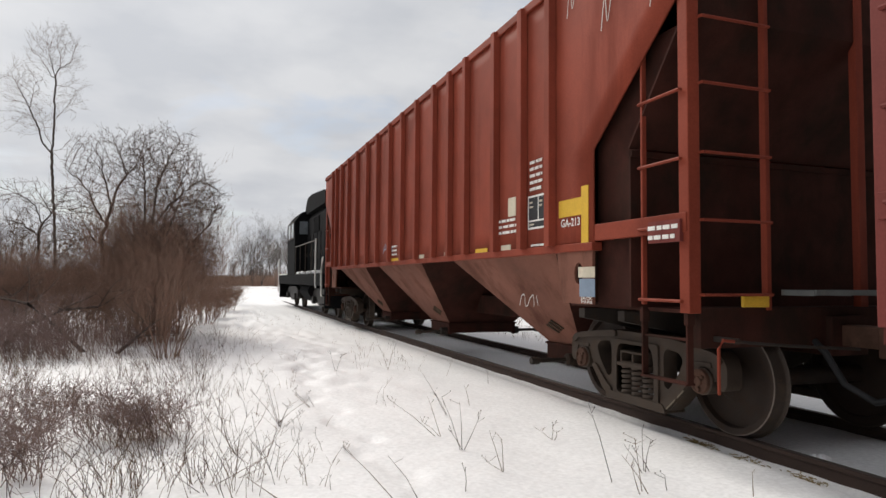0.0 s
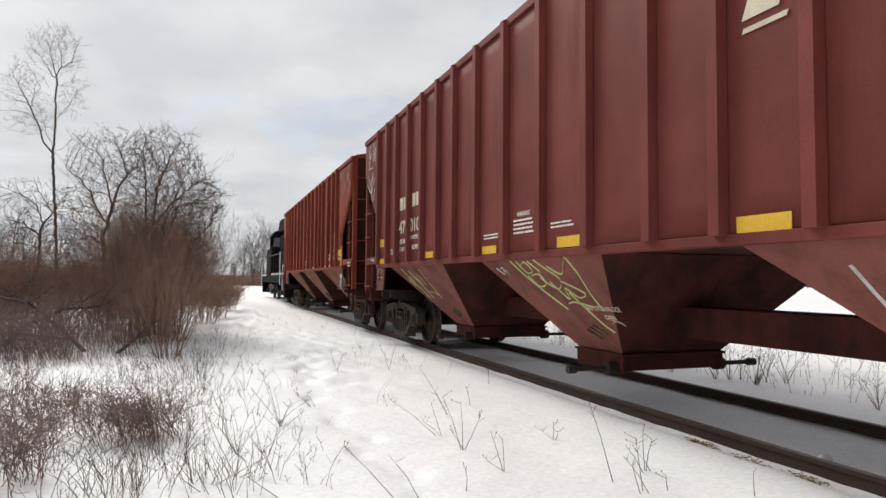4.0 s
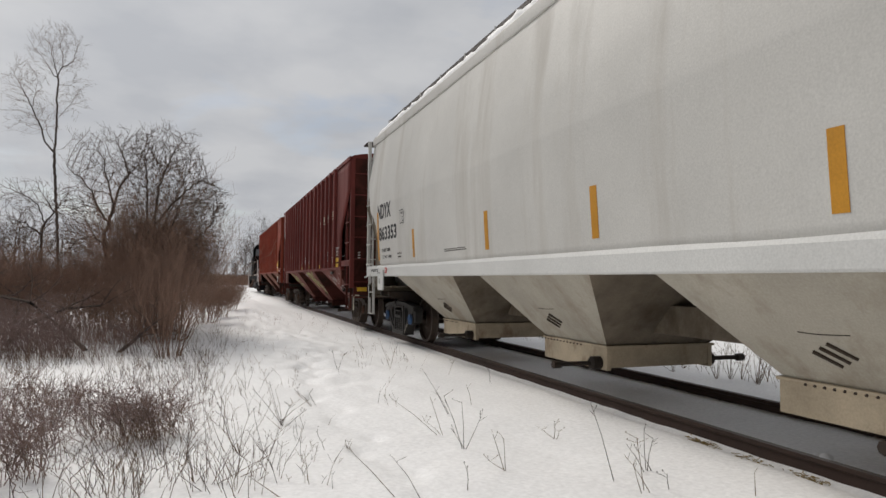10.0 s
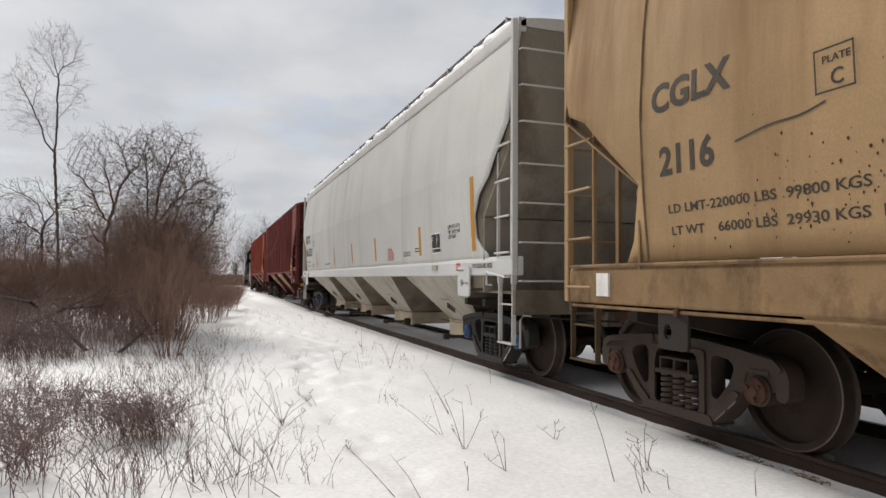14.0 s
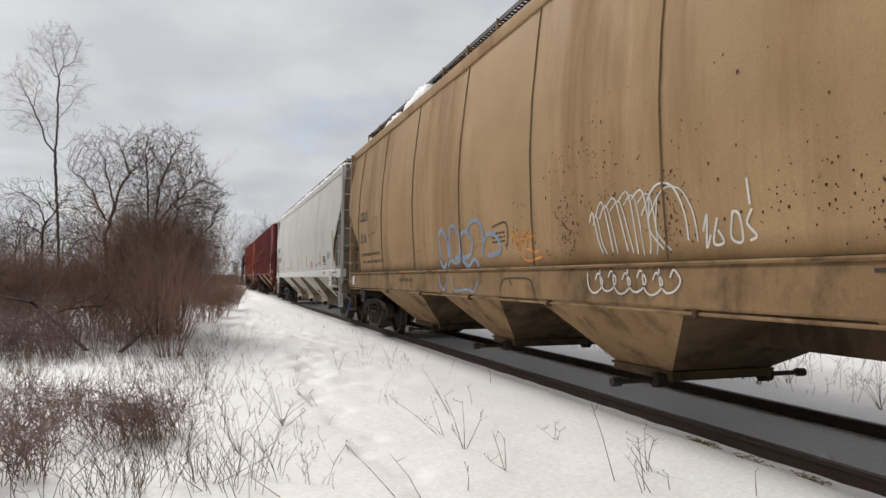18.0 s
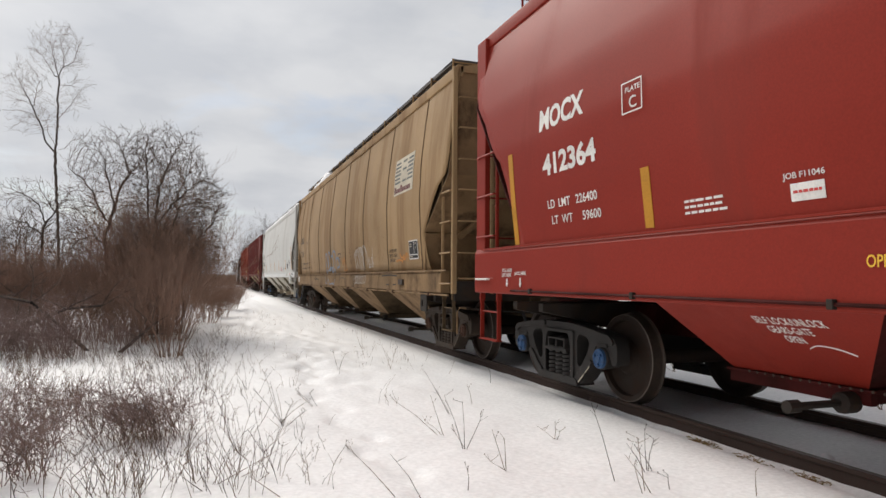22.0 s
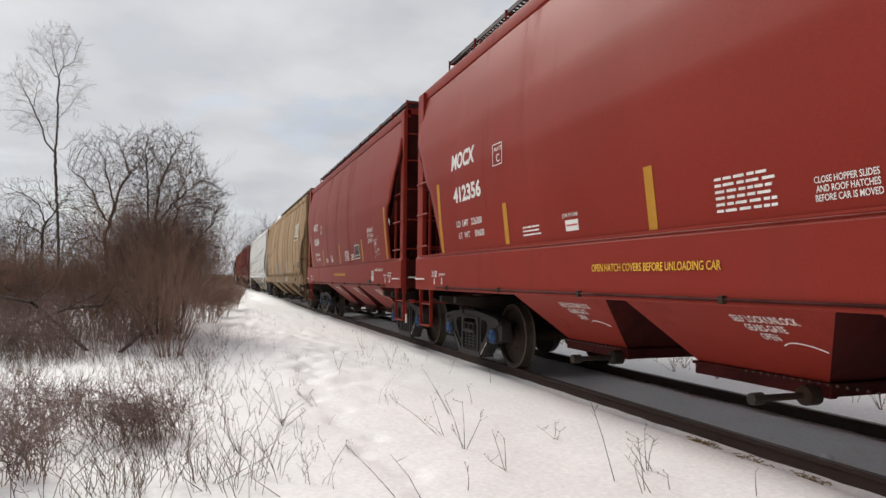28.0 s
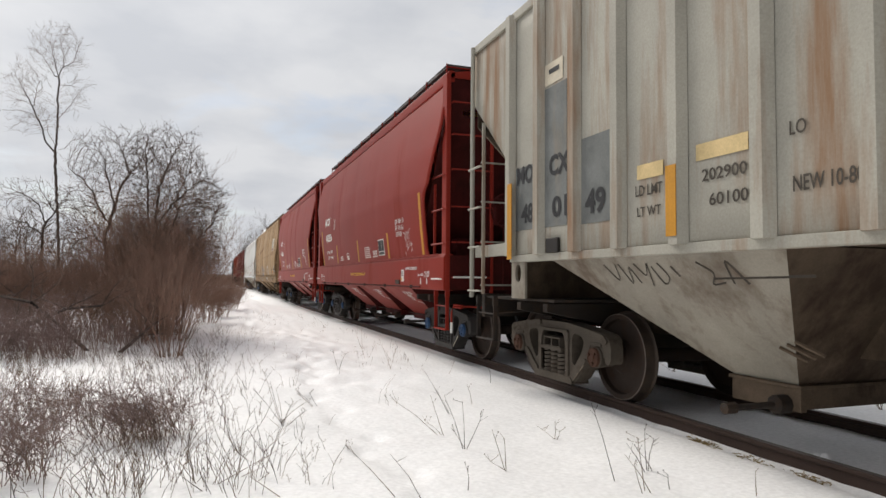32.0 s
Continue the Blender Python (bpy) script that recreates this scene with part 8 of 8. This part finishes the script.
fallen_branch("fallen_branch", "bent dark bough leaning out of the brush", [(-2.1, 13.4, -0.1), (-2.5, 13.3, 0.35), (-3.0, 13.3, 0.8), (-3.9, 13.4, 1.0), (-4.8, 13.4, 1.05)], 0.040, 32)


fallen_branch("fallen_branch", "dead limb arching out of the brush", [(-3.6, 14.0, -0.1), (-3.2, 14.0, 0.35), (-2.6, 14.1, 0.65), (-2.0, 14.2, 0.70)], 0.05, 33)
fallen_branch("fallen_branch", "dead limb arching out of the brush", [(-5.4, 14.6, -0.1), (-5.0, 14.5, 0.5), (-4.3, 14.4, 0.85), (-3.5, 14.4, 0.9)], 0.05, 34)
fallen_branch("fallen_branch", "dead limb lying in the brush", [(-4.6, 13.2, -0.1), (-4.0, 13.2, 0.22), (-3.2, 13.2, 0.28), (-2.4, 13.3, 0.15)], 0.045, 35)


def grass_patch():
    """Dry stems sticking out of the snow in clumps, thick on the hedge side, few towards the track."""
    rnd = random.Random(77)
    a, b = Twigs(), Twigs()
    for i in range(430):
        if i < 280:
            cx, cy = rnd.uniform(-4.5, 0.0), rnd.uniform(4.2, 13.0)
        elif i < 380:
            cx, cy = rnd.uniform(-0.8, 0.95), 4.4 + 13.0 * rnd.random() ** 1.5
        else:
            cx, cy = rnd.uniform(0.9, 3.4), rnd.uniform(6.5, 26.0)
        n = rnd.randint(3, 13) if cx < 0.3 else rnd.randint(1, 5)
        tall = rnd.uniform(0.16, 0.46) * (1.0 if cx < 0.5 else 0.75)
        for k in range(n):
            x, y = cx + rnd.gauss(0, 0.10), cy + rnd.gauss(0, 0.12)
            h = tall * rnd.uniform(0.35, 1.1)
            p = Vector((x, y, snow_height(x, y) - 0.02))
            lean = Vector(((x - cx) * 2.2 + rnd.gauss(-0.04, 0.22), (y - cy) * 1.5 + rnd.gauss(0, 0.2), 1))
            mid = p + lean * h * 0.5
            tip = p + lean * h + Vector((rnd.gauss(0, 0.08), rnd.gauss(0, 0.06), -0.04)) * h * 2
            t = a if rnd.random() < 0.65 else b
            t.stem([p, mid, tip], 0.0025, 0.001)
            for q in range(rnd.choice((0, 1, 1, 2, 3))):
                o = mid.lerp(tip, 0.7 * rnd.random())
                t.stem([o, o + Vector((rnd.gauss(0, 0.5), rnd.gauss(0, 0.35), 0.65)) * h * 0.35], 0.0015, 0.0008)
    tagged(a.mesh("dry_grass", "weed"), "dry brown grass stems sticking out of the snow", "grass", kind="stuff")
    tagged(b.mesh("dry_grass", "weed_dark"), "dark dry stems sticking out of the snow", "grass", kind="stuff")


grass_patch()


def weed(x, y, stems, seed, branch=1.0):
    """A clump of dead stalks; stems: (lean along x, lean along y, height) with seed heads."""
    rnd = random.Random(seed)
    t = Twigs()
    o = Vector((x, y, snow_height(x, y) - 0.02))
    for dx, dy, h in stems:
        p = o + Vector((rnd.gauss(0, 0.015), rnd.gauss(0, 0.015), 0))
        mid = p + Vector((dx * 0.5 + rnd.gauss(0, 0.008), dy * 0.5, h * 0.55))
        tip = p + Vector((dx, dy, h))
        t.stem([p, mid, tip], 0.0034, 0.0014, 4)
        for k in range(rnd.randint(1, 4)):
            f = 0.5 + 0.5 * rnd.random()
            q = mid.lerp(tip, f)
            e = q + Vector((rnd.gauss(0, 0.035), rnd.gauss(0, 0.03), 0.03 + 0.02 * rnd.random())) * branch
            t.stem([q, e], 0.0018, 0.0014)
            if rnd.random() < 0.45:
                t.stem([e, e + Vector((0.002, 0, 0.010))], 0.0038, 0.003, 4)
    tagged(t.mesh("dead_weed", "weed_dark" if seed % 2 else "weed"), "dead weed stalks with dry seed heads standing in the snow", "weed", "dead weeds beside the track")


weed(2.65, 3.88, [(-0.205, 0.0, 0.605)], 1)
weed(2.74, 3.65, [(-0.196, 0.0, 0.268), (-0.06, 0.0, 0.378), (-0.07, 0.0, 0.214)], 2)
weed(3.04, 4.03, [(-0.017, 0.0, 0.327), (0.057, 0.0, 0.252), (-0.165, 0.0, 0.236), (-0.126, 0.0, 0.173)], 3)
weed(2.05, 4.36, [(-0.109, 0.0, 0.32), (-0.014, 0.0, 0.256), (-0.165, 0.0, 0.103)], 4)
weed(2.01, 5.05, [(-0.023, 0.0, 0.414), (0.15, 0.0, 0.292), (-0.172, 0.0, 0.463), (-0.121, 0.0, 0.185)], 5)
weed(1.98, 5.55, [(-0.132, 0.0, 0.383), (-0.449, 0.0, 0.365), (-0.177, 0.0, 0.157)], 6)
weed(2.36, 6.38, [(-0.275, 0.0, 0.467), (-0.163, 0.0, 0.277)], 7)
weed(2.75, 6.70, [(-0.069, 0.0, 0.252)], 8)
weed(1.32, 4.00, [(-0.22, 0.0, 0.325)], 9)
weed(1.16, 4.05, [(-0.34, 0.0, 0.366)], 10)
weed(1.63, 4.00, [(-0.005, 0.0, 0.166)], 11)
weed(3.38, 3.34, [(-0.007, 0.0, 0.172)], 12)
weed(2.93, 3.63, [(-0.017, 0.0, 0.125)], 13)
weed(2.89, 5.11, [(-0.151, 0.0, 0.114), (0.006, 0.0, 0.162), (0.034, 0.0, 0.101)], 14)
weed(3.55, 8.04, [(-0.009, 0.0, 0.208)], 15)
weed(0.67, 6.44, [(-0.167, 0.0, 0.51), (0.103, 0.0, 0.218), (0.297, 0.0, 0.229), (-0.07, 0.0, 0.345)], 16)
weed(1.13, 7.30, [(-0.212, 0.0, 0.204), (-0.102, 0.0, 0.186)], 17)
weed(2.99, 13.43, [(-0.005, 0.0, 0.396), (-0.1, 0.0, 0.28)], 18)
weed(1.81, 9.65, [(-0.089, 0.0, 0.314), (0.097, 0.0, 0.266)], 19)
weed(2.61, 9.73, [(-0.165, 0.0, 0.412), (0.086, 0.0, 0.319)], 20)
weed(0.93, 5.78, [(-0.03, 0.0, 0.071)], 21)
weed(0.23, 5.51, [(-0.241, 0.0, 0.325), (0.08, 0.0, 0.328), (-0.049, 0.0, 0.291)], 22)
weed(0.44, 5.44, [(0.105, 0.0, 0.282), (-0.134, 0.0, 0.208), (-0.095, 0.0, 0.384)], 23)
weed(-0.03, 8.66, [(0.035, 0.0, 0.507), (-0.107, 0.0, 0.372), (0.193, 0.0, 0.292)], 24)
weed(0.47, 8.51, [(-0.033, 0.0, 0.301), (-0.139, 0.0, 0.235), (0.076, 0.0, 0.262)], 25)
weed(-0.07, 4.71, [(-0.059, 0.0, 0.285), (0.104, 0.0, 0.122), (-0.126, 0.0, 0.18)], 26)
weed(0.48, 4.87, [(-0.142, 0.0, 0.251), (0.036, 0.0, 0.198)], 27)
weed(0.18, 4.75, [(-0.134, 0.0, 0.261), (0.089, 0.0, 0.205), (0.206, 0.0, 0.078)], 28)

weed(0.47, 4.53, [(-0.07, 0.21, 0.20)], 29)
weed(0.03, 4.61, [(0.41, 0.24, 0.13), (0.20, 0.10, 0.22)], 30)
weed(0.00, 4.49, [(-0.18, 0.10, 0.12), (-0.05, 0.05, 0.20)], 31)
weed(0.47, 4.18, [(-0.22, 0.30, 0.10)], 32)
weed(-0.22, 5.10, [(-0.10, -0.04, 0.20), (0.08, 0.05, 0.25)], 33)
weed(-0.12, 5.23, [(0.0, 0.09, 0.42), (0.05, 0.02, 0.30)], 34)
weed(0.24, 5.49, [(-0.20, 0.60, 0.50), (-0.12, 0.1, 0.3)], 35)
weed(0.38, 6.00, [(0.20, 0.27, 0.26)], 36)
weed(0.67, 6.33, [(-0.08, 0.55, 0.36), (-0.26, 0.24, 0.32), (0.1, 0.1, 0.2), (0.2, 0.0, 0.16)], 37)
weed(1.10, 7.18, [(-0.15, 0.38, 0.12)], 38)
weed(-0.68, 5.37, [(-0.21, 0.10, 0.29)], 39)
weed(-0.91, 4.63, [(0.0, -0.10, 0.31), (0.06, 0, 0.2)], 40)
weed(-1.12, 4.70, [(0.01, -0.16, 0.29), (-0.05, 0.0, 0.22)], 41)
weed(-0.39, 4.69, [(-0.03, -0.10, 0.29)], 42)
weed(-0.73, 4.74, [(0.01, 0.0, 0.26), (0.05, 0, 0.2)], 43)
weed(-0.52, 4.61, [(-0.03, -0.04, 0.27)], 44)
weed(0.01, 4.81, [(-0.04, 0.32, 0.46)], 45)
weed(0.13, 5.57, [(-0.12, 0.0, 0.31)], 46)
# taller stalks just across the rails
for _k, (_x, _y, _h) in enumerate(((6.85, 7.5, 0.42), (7.0, 7.4, 0.52), (7.15, 7.35, 0.50), (7.1, 7.0, 0.52), (7.3, 7.05, 0.58), (7.0, 6.9, 0.40), (7.5, 6.9, 0.45), (6.75, 8.3, 0.22), (7.2, 8.6, 0.25), (6.9, 10.2, 0.40), (7.2, 12.5, 0.45), (7.0, 5.2, 0.35), (7.1, 4.2, 0.42))):
    _r = random.Random(900 + _k)
    weed(_x, _y, [(_r.gauss(0, 0.12), _r.gauss(0, 0.12), _h * _r.uniform(0.6, 1.1)) for _q in range(7)], 50 + 2 * _k, 2.4)


# brush on the far side of the track, and the distance
def far_brush():
    rnd = random.Random(55)
    t = Twigs()
    for i in range(1700):
        x, y = 7.0 + 7.0 * rnd.random() ** 1.5, rnd.uniform(2.0, 40.0)
        z = snow_height(x, y) - 0.02
        h = rnd.uniform(0.12, 0.6) * (0.5 if x < 7.6 else 1.0)
        ln = Vector((rnd.gauss(0, 0.25), rnd.gauss(0, 0.25), 1))
        p = Vector((x, y, z))
        t.stem([p, p + ln * h * 0.6, p + ln * h], 0.0030, 0.0012)
        for k in range(3):
            q = p + ln * h * (0.4 + 0.5 * rnd.random())
            t.stem([q, q + Vector((rnd.gauss(0, 0.5), rnd.gauss(0, 0.5), 0.6)) * h * 0.4], 0.0018, 0.001)
    tagged(t.mesh("dry_weeds", "weed"), "dry weeds on the snow across the track", "weeds", kind="stuff")


far_brush()


def far_tree(x, y, h, seed, n=3):
    tree("far_tree", "distant bare tree beside the line", x, y, h, 0.11, seed, [(0.1 * k - 0.1, 0.1, 1, 0.8 + 0.1 * k) for k in range(n)], kids=(9, 8, 6), mat="far_wood", top=3, group="distant trees")


for _k, (_x, _y, _h) in enumerate(((13.0, 112, 7.6), (15.5, 118, 7.4), (11.5, 122, 7.0), (18.5, 115, 7.6), (10.0, 135, 6.0), (21.5, 120, 7.2), (9.2, 150, 5.0), (25.0, 124, 7.6))):
    far_tree(_x, _y, _h, 300 + _k)
for _k, (_x, _y, _h) in enumerate(((8.5, 185, 9.5), (10.5, 178, 11.5), (13.0, 190, 14.5), (16.0, 180, 14.0), (19.5, 192, 15.0), (6.8, 196, 6.0), (23.0, 185, 15.0))):
    far_tree(_x, _y, _h, 330 + _k)


def far_woods():
    """A low line of woods round the horizon."""
    rnd = random.Random(91)
    t = Twigs()
    for i in range(5200):
        a = rnd.uniform(-1.5, 1.25)
        d = rnd.uniform(260, 420)
        x, y = math.sin(a) * d, math.cos(a) * d
        h = rnd.uniform(3, 7.5) * (0.6 if -0.02 < a < 0.05 else 1.0)
        p = Vector((x, y, -0.4))
        for k in range(3):
            g = Vector((rnd.gauss(0, 0.22), rnd.gauss(0, 0.22), 1))
            t.stem([p, p + g * h * 0.5, p + g * h + Vector((rnd.gauss(0, .5), 0, 0))], 0.15, 0.04)
    tagged(t.mesh("distant_woods", "far_wood"), "hazy line of bare woods on the horizon", "woods", kind="stuff")


far_woods()


def far_thicket():
    """Low brown thicket across the end of the straight."""
    rnd = random.Random(17)
    t = Twigs()
    for i in range(2600):
        x, y = rnd.uniform(-6.0, 30.0), rnd.uniform(150, 185)
        h = rnd.uniform(0.8, 2.6)
        p = Vector((x, y, -0.4))
        for k in range(3):
            g = Vector((rnd.gauss(0, 0.3), rnd.gauss(0, 0.3), 1))
            t.stem([p, p + g * h * 0.5, p + g * h], 0.05, 0.02)
    tagged(t.mesh("distant_thicket", "twig_red"), "low brown thicket beyond the end of the track", "thicket", kind="stuff")


far_thicket()


# ---- what moves ----
def motions():
    """The whole train rolls away along the track; each wheelset turns with it."""
    for ob, y in TRAIN:
        walk(ob, [(t, pose(TRACK, y + way(t), 0)) for t in range(0, 33)])
    for ob, y in WHEELS:
        walk(ob, [(0.2 * k, Matrix.Translation((0, y, 0.457)) @ Matrix.Rotation(-(way(0.2 * k) - WAY[0]) / 0.457, 4, "X")) for k in range(161)])


motions()
